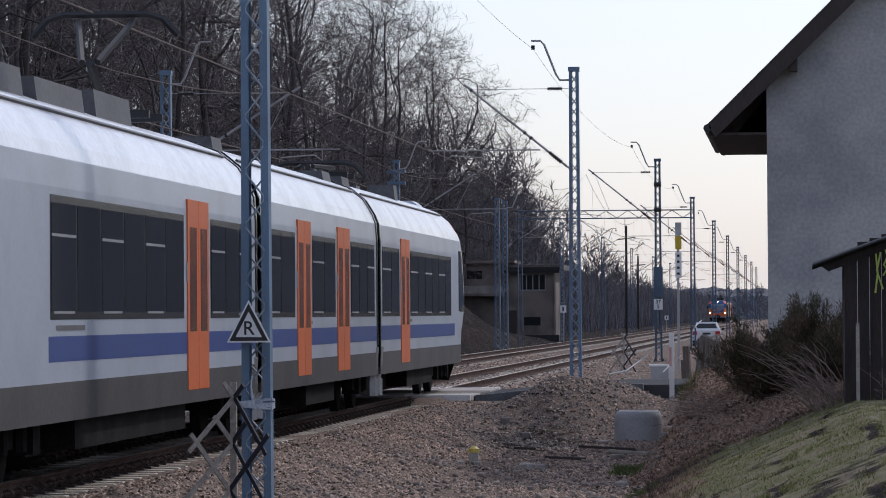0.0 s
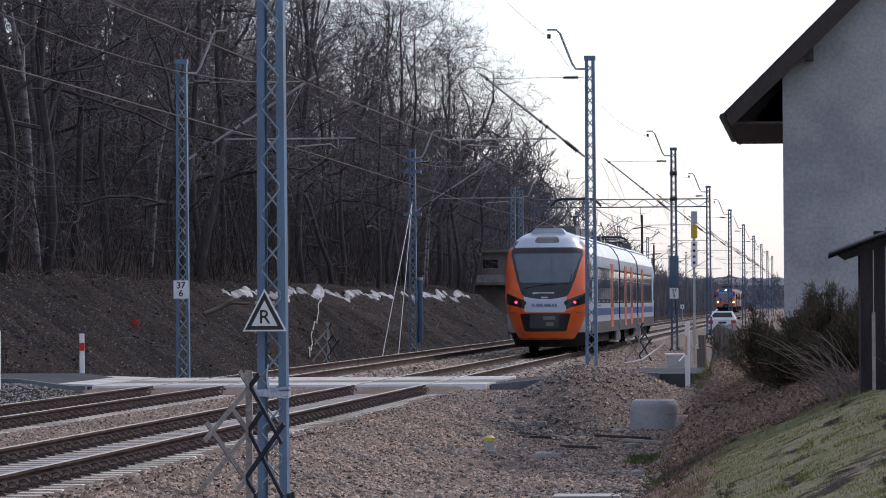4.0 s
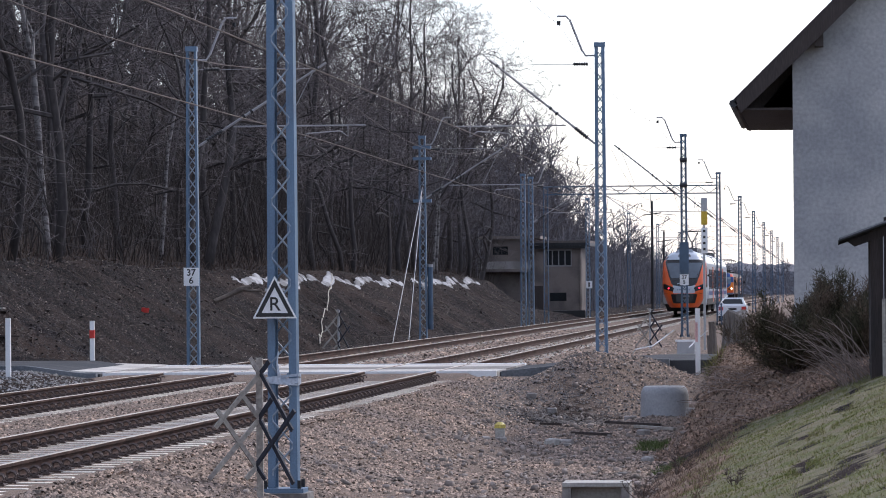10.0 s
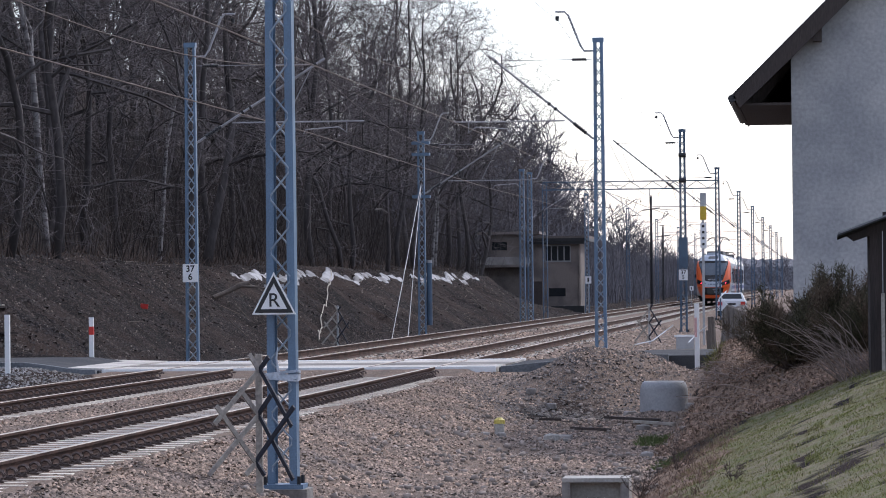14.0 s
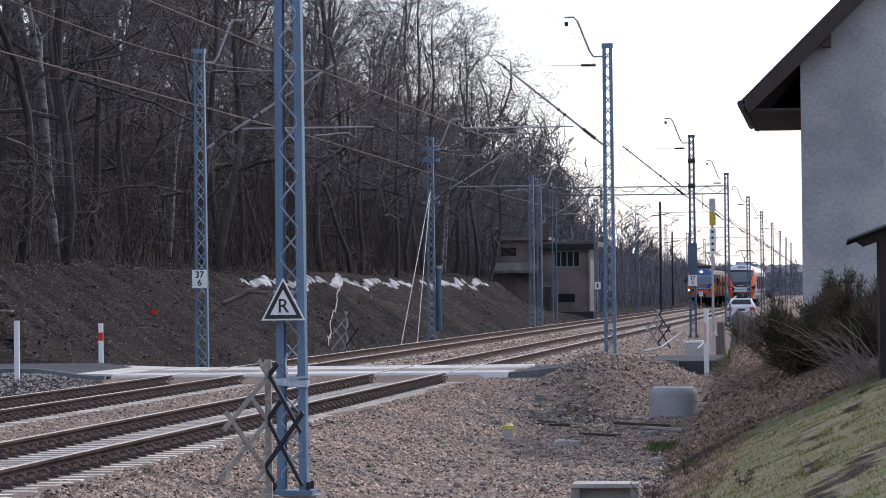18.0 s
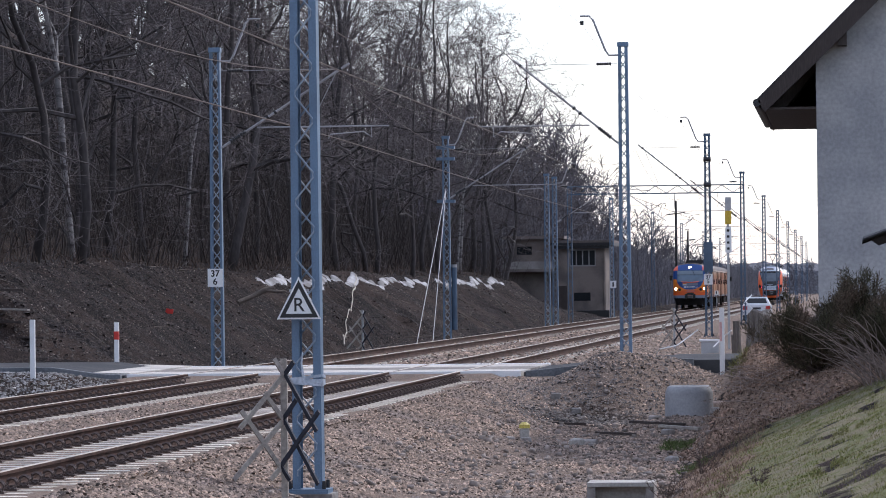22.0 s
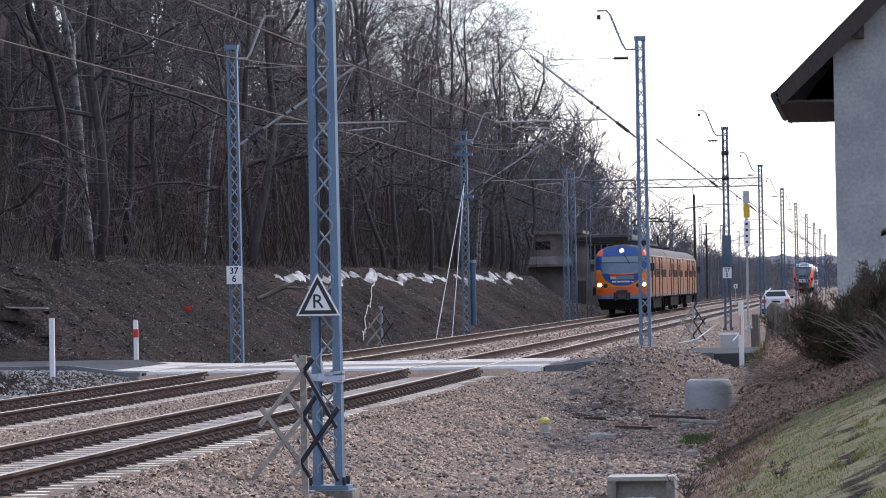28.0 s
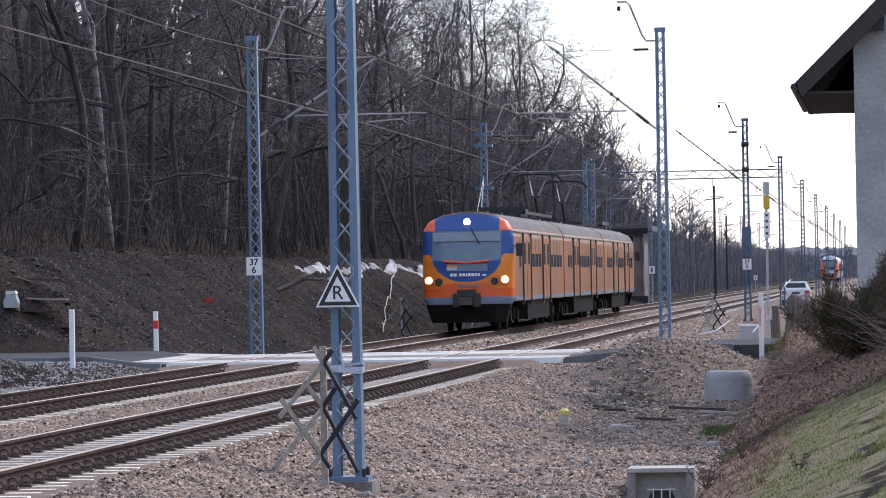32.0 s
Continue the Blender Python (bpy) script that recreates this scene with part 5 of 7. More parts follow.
            edges = [lo] + [v for d in ins for v in (d[0] - 0.25, d[1] + 0.25)] + [hi]
            for e0, e1 in zip(edges[::2], edges[1::2]):
                if e1 - e0 < 0.5:
                    continue
                part("window_band", Shape().box(s * 1.411 - 0.004, e0, 1.66, s * 1.411 + 0.004, e1, 2.92), TBLACK, car, "black window band")
                n = max(1, round((e1 - e0) / 1.55))
                for i in range(n):
                    w0, w1 = e0 + (e1 - e0) * i / n + 0.06, e0 + (e1 - e0) * (i + 1) / n - 0.06
                    part("window", Shape().box(s * 1.417 - 0.003, w0, 1.74, s * 1.417 + 0.003, w1, 2.84), GLASSD, car, "dark tinted window")
                    if i % 2 == 0:
                        part("hopper_frame", Shape().box(s * 1.421 - 0.003, w0, 2.50, s * 1.421 + 0.003, w1, 2.53).box(s * 1.421 - 0.003, w0 + 0.1, 1.72, s * 1.421 + 0.003, w1 - 0.1, 1.745), GALV, car)
            for d0, d1 in ins:
                mid = (d0 + d1) / 2
                for e0, e1 in ((d0, mid - 0.012), (mid + 0.012, d1)):
                    part("door_leaf", Shape().box(s * 1.415 - 0.012, e0, 0.78, s * 1.415 + 0.012, e1, 3.12), TDOOR, car, "orange sliding door leaf")
                    part("door_window", Shape().box(s * 1.429 - 0.002, e0 + 0.16, 1.5, s * 1.429 + 0.002, e1 - 0.16, 2.78), DOORGLASS, car, "tall brown-tinted door window")
                for q in (d0 - 0.06, d1 + 0.01):
                    part("door_light", Shape().box(s * 1.42 - 0.006, q, 2.1, s * 1.42 + 0.006, q + 0.05, 2.35), GALV, car)
            part("lettering_bar", Shape().box(s * 1.414 - 0.002, a + 4.5, 1.55, s * 1.414 + 0.002, a + 6.2, 1.6), TGREY, car, "small grey lettering bar")
            part("underframe_box", Shape().box(s * 1.1 - 0.2, a + 6.2, 0.3, s * 1.1 + 0.2, b - 6.0, 0.66).box(s * 0.6 - 0.3, a + 5.5, 0.24, s * 0.6 + 0.3, b - 5.5, 0.66), TUNDER, car)
        # roof gear
        for g0, g1, gh in (((4.3, 6.7, 0.2), (7.5, 10.5, 0.16), (11.3, 13.9, 0.22)) if k == 0 else ((0.6, 1.6, 0.08), (14.2, 15.4, 0.06)) if k == 1 else ((0.8, 2.0, 0.06), (10.5, 11.2, 0.2))):
            for s in (-1, 1):
                part("roof_unit", Shape().prism([(s * 0.38 - 0.3, 4.0), (s * 0.38 + 0.3, 4.0), (s * 0.38 + 0.26, 4.14 + gh), (s * 0.38 - 0.26, 4.14 + gh)], a + g0, a + g1), ROOFBOX, car, "grey roof equipment box")
        part("roof_cable", Shape().path([(1.02, a + 0.5, 3.87), (1.02, b - 0.5, 3.87)], 0.025, 4), DARKST, car)
    for y in (21.28, 21.82, 37.78, 38.32):
        part("end_seal", shell([(x * 1.006 + (0.006 if x else 0), z + 0.02) for x, z in NSEC], y - 0.07, y + 0.07), TBLACK, t, "black rubber seal around the car end")
    for y in (21.55, 38.05):
        part("gangway", shell([(x - 0.1 if x > 0.2 else x, z - 0.04) for x, z in NSEC], y - 0.19, y + 0.19), TBLACK, t, "black gangway bellows")
        for s in (-1, 1):
            for q in (-0.42, 0.42):
                part("damper", Shape().tube((s * 1.30, y + q, 0.5), (s * 1.36, y + q, 1.12), 0.10, n=8).tube((s * 1.3, y + q, 0.25), (s * 1.3, y + q, 0.55), 0.13, n=8), GALV, t, "pale air hose and damper")
    for y in (4.6, 21.55, 38.05, 53.8):
        bogie(t, y)
    panto(t, 17.0, 4.2, 5.58)
    panto(t, 40.2, 4.2, 4.5, False)
    return t


ESEC = [(1.38, 0.92), (1.44, 1.0), (1.44, 2.98), (1.41, 3.2), (1.25, 3.46), (0.85, 3.66), (0.4, 3.75), (0, 3.78)]


def build_old_train():
    t = thing("electric_train", None, "older orange and blue three-car electric train with lit headlamps", "train")
    zs_, xs_ = [p[1] for p in ESEC], [p[0] for p in ESEC]

    def surface(s, z):
        hw = float(np.interp(z, zs_, xs_)) if z > 0.92 else 1.38 - max(0, 0.92 - z) * 0.3
        a = radians(90 * s)
        x = hw * math.copysign(abs(math.sin(a)) ** 0.6, s) if s else 0.0
        yf = float(np.interp(z, [0.3, 0.9, 2.2, 3.2, 3.78], [0.25, 0.05, 0.05, 0.28, 0.75]))
        return Vector((x, yf + (0.9 - yf) * (1 - max(0.0, math.cos(a)) ** 0.42), z))

    def region(x, z, y):
        u = abs(x)
        if z < 0.86:
            return "pilot"
        if z < 1.10:
            return "band"
        if u > 1.02 and 3.17 < z < 3.6:
            return "red_l" if x < 0 else "red_r"
        if z > 3.70 - 0.12 * u * u:
            return "roof"
        if 2.27 + 0.1 * (1 - (u / 1.1) ** 2) * -1 < z < 3.17 and u < 1.10:
            return "glass"
        if z > 2.42:
            return "blue"
        if z > 1.5 and (u / 1.12) ** 2 + ((2.42 - z) / 0.88) ** 2 < 1:
            return "blue"
        if z < 1.5 and u < 0.75 or z < 1.36 + 0.0 * u:
            return "low"
        return "orange"

    names = {"pilot": ("pilot", TUNDER, "black pilot plate"), "band": ("front_band", EBAND, "grey-blue band over the pilot"), "red_l": ("corner_panel", ERED, "salmon corner panel"), "red_r": ("corner_panel", ERED, "salmon corner panel"),
             "roof": ("front_dome", EROOF, "pale roof dome"), "glass": ("windscreen", ESCREEN, "wide windscreen"), "blue": ("blue_mask", EBLUE, "blue rounded front mask"),
             "orange": ("front_panel", EFRONT, "orange front panel"), "low": ("lower_panel", TORANGE, "red-orange lower front panel")}
    noses = {k: sh.mesh(names[k][0], names[k][1], True) for k, sh in nose_shapes(surface, region, 89, np.linspace(0.28, 3.78, 92)).items()}
    total = 63.4
    for end in (0, 1):
        cab = part("cab", noses["blue"], None, t, "blue cab front")
        if end:
            cab.matrix_basis = pose(0, total, 0, 0, 0, 180)
        for k, me in noses.items():
            if k != "blue":
                part(names[k][0], me, None, cab, names[k][2])
        if end == 0:
            for x, z, r in ((-1.2, 1.62, 0.105), (1.2, 1.62, 0.105), (0, 3.45, 0.105)):
                y = surface(math.copysign(abs(x / 1.44) ** 1.0, x) * 0.66 if x else 0, z).y
                y = min(surface(s, z).y for s in np.linspace(-1, 1, 60) if abs(surface(s, z).x - x) < 0.2)
                part("headlamp", Shape().tube((x, y - 0.06, z), (x, y + 0.1, z), r, n=16), HEADLAMP, cab, "bright warm headlamp")
                part("lamp_rim", Shape().tube((x, y - 0.045, z), (x, y + 0.1, z), r + 0.045, n=16), EBLUE if z > 3 else EFRONT, cab)
            for s in (-1, 1):
                part("side_lamp", Shape().tube((s * 0.88, -0.0, 1.57), (s * 0.88, 0.3, 1.57), 0.12, n=12), TBLACK, cab, "dark unlit lamp")
        part("trim_line", Shape().path([(-0.72, 0.02, 2.22), (0, 0.0, 2.16), (0.72, 0.02, 2.22)], 0.035, 5), ERED, cab, "red trim line")
        part("display_panel", Shape().box(-0.62, 0.02, 1.9, 0.66, 0.06, 2.12), EBAND, cab)
        part("emblem_stripe", Shape().box(-0.62, 0.006, 2.035, -0.3, 0.03, 2.09), EFRONT, cab, "orange stripe")
        part("emblem", Shape().box(-0.62, 0.008, 1.93, -0.3, 0.03, 2.03), TWHITE, cab, "small orange and white emblem panel")
        for a, b in ((-0.52, -0.44), (-0.41, -0.31), (-0.24, -0.16), (-0.13, -0.05), (-0.02, 0.02), (0.05, 0.12), (0.15, 0.22), (0.25, 0.32), (0.35, 0.42), (0.5, 0.54), (0.56, 0.62)):
            part("number_bar", Shape().box(a, 0.02, 1.74, b, 0.06, 1.83 if b < 0.45 else 1.8), WHITE, cab, "small white number bar")
        part("number_bar", Shape().box(-0.3, 0.02, 1.42, 0.38, 0.06, 1.47), EBAND, cab)
        part("sun_blind", Shape().box(-1.05, 0.10, 2.84, 1.05, 0.13, 3.12), EBLIND, cab, "pale sun blind behind the windscreen").location.y = 0.045
        part("wiper", Shape().tube((0.12, 0.1, 3.3), (0.42, 0.08, 2.75), 0.02, n=4), TBLACK, cab)
        cp = part("coupler", Shape().box(-0.2, -0.45, 0.84, 0.2, 0.2, 1.08), TSKIRT, cab, "dark automatic coupler")
        part("coupler_head", Shape().box(-0.44, -0.12, 0.78, -0.21, 0.2, 1.2).box(0.21, -0.12, 0.78, 0.44, 0.2, 1.2).box(-0.3, -0.1, 1.12, 0.3, 0.2, 1.32), TBLACK, cab)
        for s in (-1, 1):
            part("mirror", Shape().box(s * 1.62 - 0.1, 0.6, 2.35, s * 1.62 + 0.1, 0.72, 2.75), TBLACK, cab)
            part("mirror_arm", Shape().tube((s * 1.42, 0.66, 2.7), (s * 1.6, 0.66, 2.6), 0.02, n=4), TBLACK, cab)
    doors = (5.3, 13.0, 26.9, 36.0, 49.6, 57.2)
    for k, (a, b) in enumerate(((0.9, 20.7), (21.2, 42.2), (42.7, 62.5))):
        car = part("car_body", shell(ESEC, a, b), EORANGE, t, "faded orange car body")
        top = [(x, z + 0.01) for x, z in ESEC if z > 3.1]
        part("roof", Shape().prism(top + [(-x, z) for x, z in top[::-1] if x > 0], a + 0.005, b - 0.005), EROOF, car, "dusty grey roof")
        ins = [d for d in doors if a < d < b]
        for s in (-1, 1):
            part("sill_band", Shape().box(s * 1.445 - 0.006, a, 0.95, s * 1.445 + 0.006, b, 1.08), EBAND, car, "grey sill band")
            part("gutter_line", Shape().box(s * 1.445 - 0.02, a, 3.1, s * 1.445 + 0.02, b, 3.14), TGREY, car)
            for d in ins:
                for q in (-0.72, 0.72):
                    part("door_leaf", Shape().box(s * 1.45 - 0.03, d + q - 0.66, 1.0, s * 1.45 + 0.006, d + q + 0.66, 3.0), EORANGE, car, "faded orange sliding door leaf")
                    part("door_window", Shape().box(s * 1.458 - 0.004, d + q - 0.3, 2.1, s * 1.458 + 0.004, d + q + 0.3, 2.8), GLASSD, car)
                    part("door_edge", Shape().box(s * 1.46 - 0.05, d + q * 2.05 - 0.08, 0.8, s * 1.46 + 0.03, d + q * 2.05 + 0.08, 3.12), RUSTDOOR, car, "dark brown door edge")
            spans = [a + 1.6] + [v for d in ins for v in (d - 1.9, d + 1.9)] + [b - 0.7]
            for e0, e1 in zip(spans[::2], spans[1::2]):
                n = max(1, int((e1 - e0) / 1.05))
                for i in range(n):
                    w0, w1 = e0 + (e1 - e0) * i / n + 0.16, e0 + (e1 - e0) * (i + 1) / n - 0.16
                    part("window", Shape().box(s * 1.445 - 0.004, w0, 2.02, s * 1.445 + 0.004, w1, 2.45), GLASSD, car, "dark lower window pane")
                    part("window_hopper", Shape().box(s * 1.447 - 0.004, w0, 2.48, s * 1.447 + 0.004, w1, 2.9), EORANGE, car, "faded upper hopper panel")
            part("underframe_box", Shape().box(s * 1.15 - 0.2, a + 5.5, 0.3, s * 1.15 + 0.2, b - 5.5, 0.93), TUNDER, car)
        for g in np.arange(a + 3, b - 1, 5.0):
            part("roof_vent", Shape().box(-0.3, g, 3.76, 0.3, g + 0.6, 3.84), EROOF, car)
    for y in (20.95, 42.45):
        part("gangway", shell([(x - 0.12 if x > 0.2 else x, z - 0.05) for x, z in ESEC], y - 0.25, y + 0.25), TBLACK, t, "black gangway bellows")
    for y in (3.4, 17.6, 24.2, 39.2, 45.8, 60.0):
        bogie(t, y, 0.46, 2.6)
    part("roof_frame", Shape().box(-0.8, 12.5, 3.85, -0.7, 24, 3.95).box(0.7, 12.5, 3.85, 0.8, 24, 3.95).box(-0.8, 12.5, 3.85, 0.8, 12.6, 4.1).box(-0.5, 14, 3.78, 0.5, 17, 4.08), DARKST, t, "dark roof frame and resistors")
    panto(t, 27.0, 3.8, 5.58)
    panto(t, 40.0, 3.8, 5.58)
    return t


TRAIN_A = build_modern_train()
TRAIN_B = build_old_train()


# ---- signs, markers, posts ----
def build_signs():
    s = thing("triangle_sign", pose(-6.025, 45.22, 1.39), "white triangular sign with black border and letter R on the mast", "sign")
    tri = lambda k: [(-0.245 * k, 0.15 - 0.15 * k), (0.245 * k, 0.15 - 0.15 * k), (0, 0.15 + 0.32 * k)]
    part("plate", Shape().prism(tri(1.0), 0, 0.012), WHITE, s, "white enamel plate")
    sh, a, b = Shape(), tri(0.88), tri(0.60)
    sh.v = [(x, -0.004, z) for x, z in a + b] + [(x, -0.0005, z) for x, z in a + b]
    sh.f = [(0, 1, 4, 3), (1, 2, 5, 4), (2, 0, 3, 5)]
    part("border", sh, BLACK, s, "black border")
    r = part("letter", text_mesh("R", 0.215, BLACK, 0.002, 0.006), None, s, "black letter R")
    r.matrix_basis = pose(0.0, -0.004, 0.152, 90)
    for z in (0.04, 0.3):
        part("clamp", Shape().box(-0.2 + z * 0.3, 0.014, z, 0.2 - z * 0.3, 0.03, z + 0.03), GALV, s)

    tp = thing("plastic_tape", pose(MX, 45.5, 0.70), "clear plastic tape wrapped round the mast", "tape")
    TAPE = mat("cloudy_plastic", (0.5, 0.55, 0.62), 0.3, 0, 0.2, 6, 30, 0.3, (0.3, 0.36, 0.44))
    for z, h, k in ((0.0, 0.05, 0.0), (0.045, 0.03, 0.02), (-0.03, 0.022, -0.015)):
        tp_ = Shape().bar((-0.18, -0.136 - 0.003 * k, z - k), (0.18, -0.136, z + k), h, 0.008, (0, 1, 0)).bar((0.178, -0.136, z + k), (0.178, 0.13, z), h, 0.008, (1, 0, 0))
        part("tape_band", tp_, TAPE, tp)
    part("loose_end", Shape().path([(-0.03, -0.15, 0.05), (-0.05, -0.16, 0.2), (-0.035, -0.15, 0.33)], [0.018, 0.012, 0.007], 5), TAPE, tp)

    def km(x, y, z, a, b, w, h, label):
        k = thing("kilometre_plate", pose(x, y, z), label, "sign", "kilometre plates")
        part("plate", Shape().box(-w / 2, 0, -h / 2, w / 2, 0.012, h / 2), WHITE, k, "white plate")
        for q, zz in ((a, h * 0.22), (b, -h * 0.22)):
            o = part("numeral", text_mesh(q, h * 0.5, BLACK), None, k)
            o.matrix_basis = pose(0, -0.004, zz, 90)
    km(ML + 0.0, 104.05, 2.08, "37", "6", 0.38, 0.46, "white plate with black numerals 37 over 6 on a mast")
    km(MX + 0.0, 178.3, 2.06, "37", "5", 0.38, 0.46, "white plate with black numerals 37 over 5 on a mast")
    for x, y, z, w, h in ((ML + 0.1, 281.6, 2.0, 0.42, 0.5), (-10.4, 330, 1.3, 0.3, 0.35)):
        k = thing("small_plate", pose(x, y, z), "small white plate with unreadable dark marks beside the track", "sign", "small plates")
        part("plate", Shape().box(-w / 2, 0, -h / 2, w / 2, 0.012, h / 2), WHITE, k)
        part("marking_bar", Shape().box(-w * 0.15, -0.004, -h * 0.3, w * 0.1, 0.0, h * 0.3), BLACK, k)
        part("pole", Shape().tube((0, 0.03, -h / 2 - 2.2), (0, 0.03, h / 2), 0.03, n=6), GALV, k)


build_signs()


def lattice_marker(x, y, zb, hgt, label, lit=True):
    """A post with two folded wings of crossed slats."""
    t = thing("slatted_marker", pose(x, y, zb), label, "trackside marker", "slatted track markers")
    part("post", Shape().box(-0.035, -0.01, -0.6, 0.035, 0.05, hgt), GALV if not lit else GREYWOOD, t, "grey steel post")
    k = 0.00203
    rows = (((258, 155), (305, 240)), ((305, 240), (90, 520)), ((210, 335), (300, 480)), ((300, 480), (60, 790)), ((100, 425), (285, 735)), ((285, 735), (235, 795)),
            ((365, 170), (312, 235)), ((312, 235), (500, 535)), ((380, 370), (300, 475)), ((300, 475), (505, 815)), ((515, 430), (285, 725)), ((285, 725), (335, 800)))
    for i, (a, b) in enumerate(rows):
        p = [((q[0] - 298) * k, 0, (800 - q[1]) * k + hgt - 1.31) for q in (a, b)]
        p = [(u, -0.06 - abs(u) * 0.9 - 0.004 * (i % 3), w) for u, v, w in p]
        up = Vector((0.7 if i < 6 else -0.7, -0.7, 0))
        part("slat", Shape().bar(p[0], p[1], 0.05, 0.02, up), GREYWOOD if i < 6 else DARKWING, t)


lattice_marker(-6.09, 44.4, -0.72, 1.69, "slatted marker of crossed grey and dark laths before the mast")
lattice_marker(-16.35, 139.0, -0.36, 1.42, "small slatted marker of crossed dark laths by the bank", False)
lattice_marker(-6.0, 143.5, -0.42, 1.42, "small slatted marker of crossed dark laths by the rails", False)


def delineator(x, y, z, h, band=True, label="white crossing post with a red band"):
    t = thing("crossing_post", pose(x, y, z), label, "post", "white crossing posts")
    part("post", Shape().prism([(-0.05, -0.05), (0.05, -0.05), (0.05, 0.05), (-0.05, 0.05)], -0.3, h, "z"), WHITE, t, "white plastic post")
    if band:
        part("red_band", Shape().prism([(-0.056, -0.056), (0.056, -0.056), (0.056, 0.056), (-0.056, 0.056)], h * 0.62, h * 0.8, "z"), REDP, t, "red reflective band")


delineator(-16.85, 84.6, 0.03, 1.15, False, "plain white crossing post beside the road")
delineator(-17.17, 96.3, -0.05, 1.08)
delineator(-2.6, 85.7, 0.13, 1.14, False, "plain white crossing post at the end of the kerb")
part("reflector", Shape().box(-0.05, -0.053, 0.45, 0.0, -0.0505, 0.85), mat("faded_pink_reflector", (0.7, 0.42, 0.4), 0.5), bpy.data.objects["crossing_post.002"], "faded pink reflector")


# ---- drain, headwall, debris on the path ----
def build_path_things():
    y, x, z = 49.3, -2.72, ground_z(-2.72, 49.3)
    d = thing("drain_inlet", pose(x, y, -0.62), "pale concrete drain inlet with an iron grate in the gravel", "drain")
    part("lid", Shape().box(-0.40, -0.1, -0.05, 0.40, 0.6, 0.0), CONC, d, "pale concrete lid")
    part("back_wall", Shape().box(-0.3, 0.1, -0.7, 0.3, 0.6, -0.052), CONC, d)
    for s in (-1, 1):
        part("side_wall", Shape().box(s * 0.35 - 0.05, -0.08, -0.7, s * 0.35 + 0.05, 0.6, -0.052), SLAB, d)
    # no opening is cut: a flat black plate gives the pipe's dark inside
    op = [(0.16 * math.cos(a), -0.4 + 0.16 * math.sin(a)) for a in np.linspace(0, math.pi, 10)] + [(-0.16, -0.6), (0.16, -0.6)]
    part("pipe_mouth", Shape().prism(op, 0.094, 0.098), BLACK, d, "black plate for the shade inside a pipe mouth")
    for q in (-0.1, 0, 0.1):
        part("grate_bar", Shape().tube((q, 0.05, -0.6), (q, 0.05, -0.24), 0.008, n=5), WHITE, d)
    part("grate_bar", Shape().tube((-0.17, 0.05, -0.26), (0.17, 0.05, -0.26), 0.01, n=5), WHITE, d)
    h = thing("well_ring", pose(-2.93, 75.6, -0.56), "round grey concrete well ring half buried in rubble", "well")
    WELL = mat("smooth_grey_concrete", (0.34, 0.345, 0.355), 0.8, 0, 0.12, 1.5, 25, 0.15, (0.25, 0.255, 0.265))
    ring = Shape()
    rows = ((0.455, -0.45), (0.44, 0.30), (0.43, 0.35), (0.395, 0.43), (0.36, 0.455), (0.31, 0.44), (0.31, 0.1))
    for r, z in rows:
        ring.v += [(r * math.cos(2 * math.pi * k / 28), 0.6 + r * math.sin(2 * math.pi * k / 28), z) for k in range(28)]
    for q in range(len(rows) - 1):
        ring.f += [(q * 28 + k, q * 28 + (k + 1) % 28, q * 28 + 28 + (k + 1) % 28, q * 28 + 28 + k) for k in range(28)]
    part("ring", ring, WELL, h, "smooth grey concrete ring", smooth=True)
    part("lid", Shape().prism([(0.32 * math.cos(2 * math.pi * k / 24), 0.6 + 0.32 * math.sin(2 * math.pi * k / 24)) for k in range(24)], 0.34, 0.425, "z"), SLAB, h, "paler concrete lid")
    m = thing("marker_post", pose(-5.3, 67.6, ground_z(-5.3, 67.6)), "short survey post with a bright yellow cap", "post")
    part("post", Shape().box(-0.075, -0.075, -0.2, 0.075, 0.075, 0.18), CONC, m)
    part("cap", Shape().tube((0, 0, 0.18), (0, 0, 0.24), 0.095, 0.09, n=12).tube((0, 0, 0.24), (0, 0, 0.28), 0.09, 0.04, n=12), mat("yellow_plastic", (0.55, 0.44, 0.1), 0.5), m, "yellow plastic cap")

    def rock(x, y, s, material, label, cat="stone", sq=0.7):
        rnd = random.Random(int(x * 97 + y * 31))
        sh = Shape()
        for q in [(a, b, c) for a in (-1, 1) for b in (-1, 1) for c in (-1, 1)]:
            sh.v.append(tuple(k * s * rnd.uniform(0.6, 1.0) * (sq if i == 2 else 1) for i, k in enumerate(q)))
        sh.f = [(0, 1, 3, 2), (4, 6, 7, 5), (0, 4, 5, 1), (2, 3, 7, 6), (0, 2, 6, 4), (1, 5, 7, 3)]
        bm = bmesh.new()
        me = sh.mesh(cat, material)
        bm.from_mesh(me)
        bmesh.ops.bevel(bm, geom=list(bm.edges), offset=s * 0.18, segments=1, affect="EDGES")
        bm.to_mesh(me)
        bm.free()
        return single("stone" if cat == "stone" else cat, me, None, label, cat, pose(x, y, ground_z(x, y) + s * sq * 0.35, 0, 0, rnd.uniform(0, 90)), "loose stones" if cat == "stone" else "")
    rock(-4.4, 66.8, 0.14, CONC, "grey broken concrete block on the gravel")
    rock(-2.35, 78.4, 0.3, mat("sandstone", (0.42, 0.33, 0.27), 0.9), "buff boulder beside the concrete well ring")
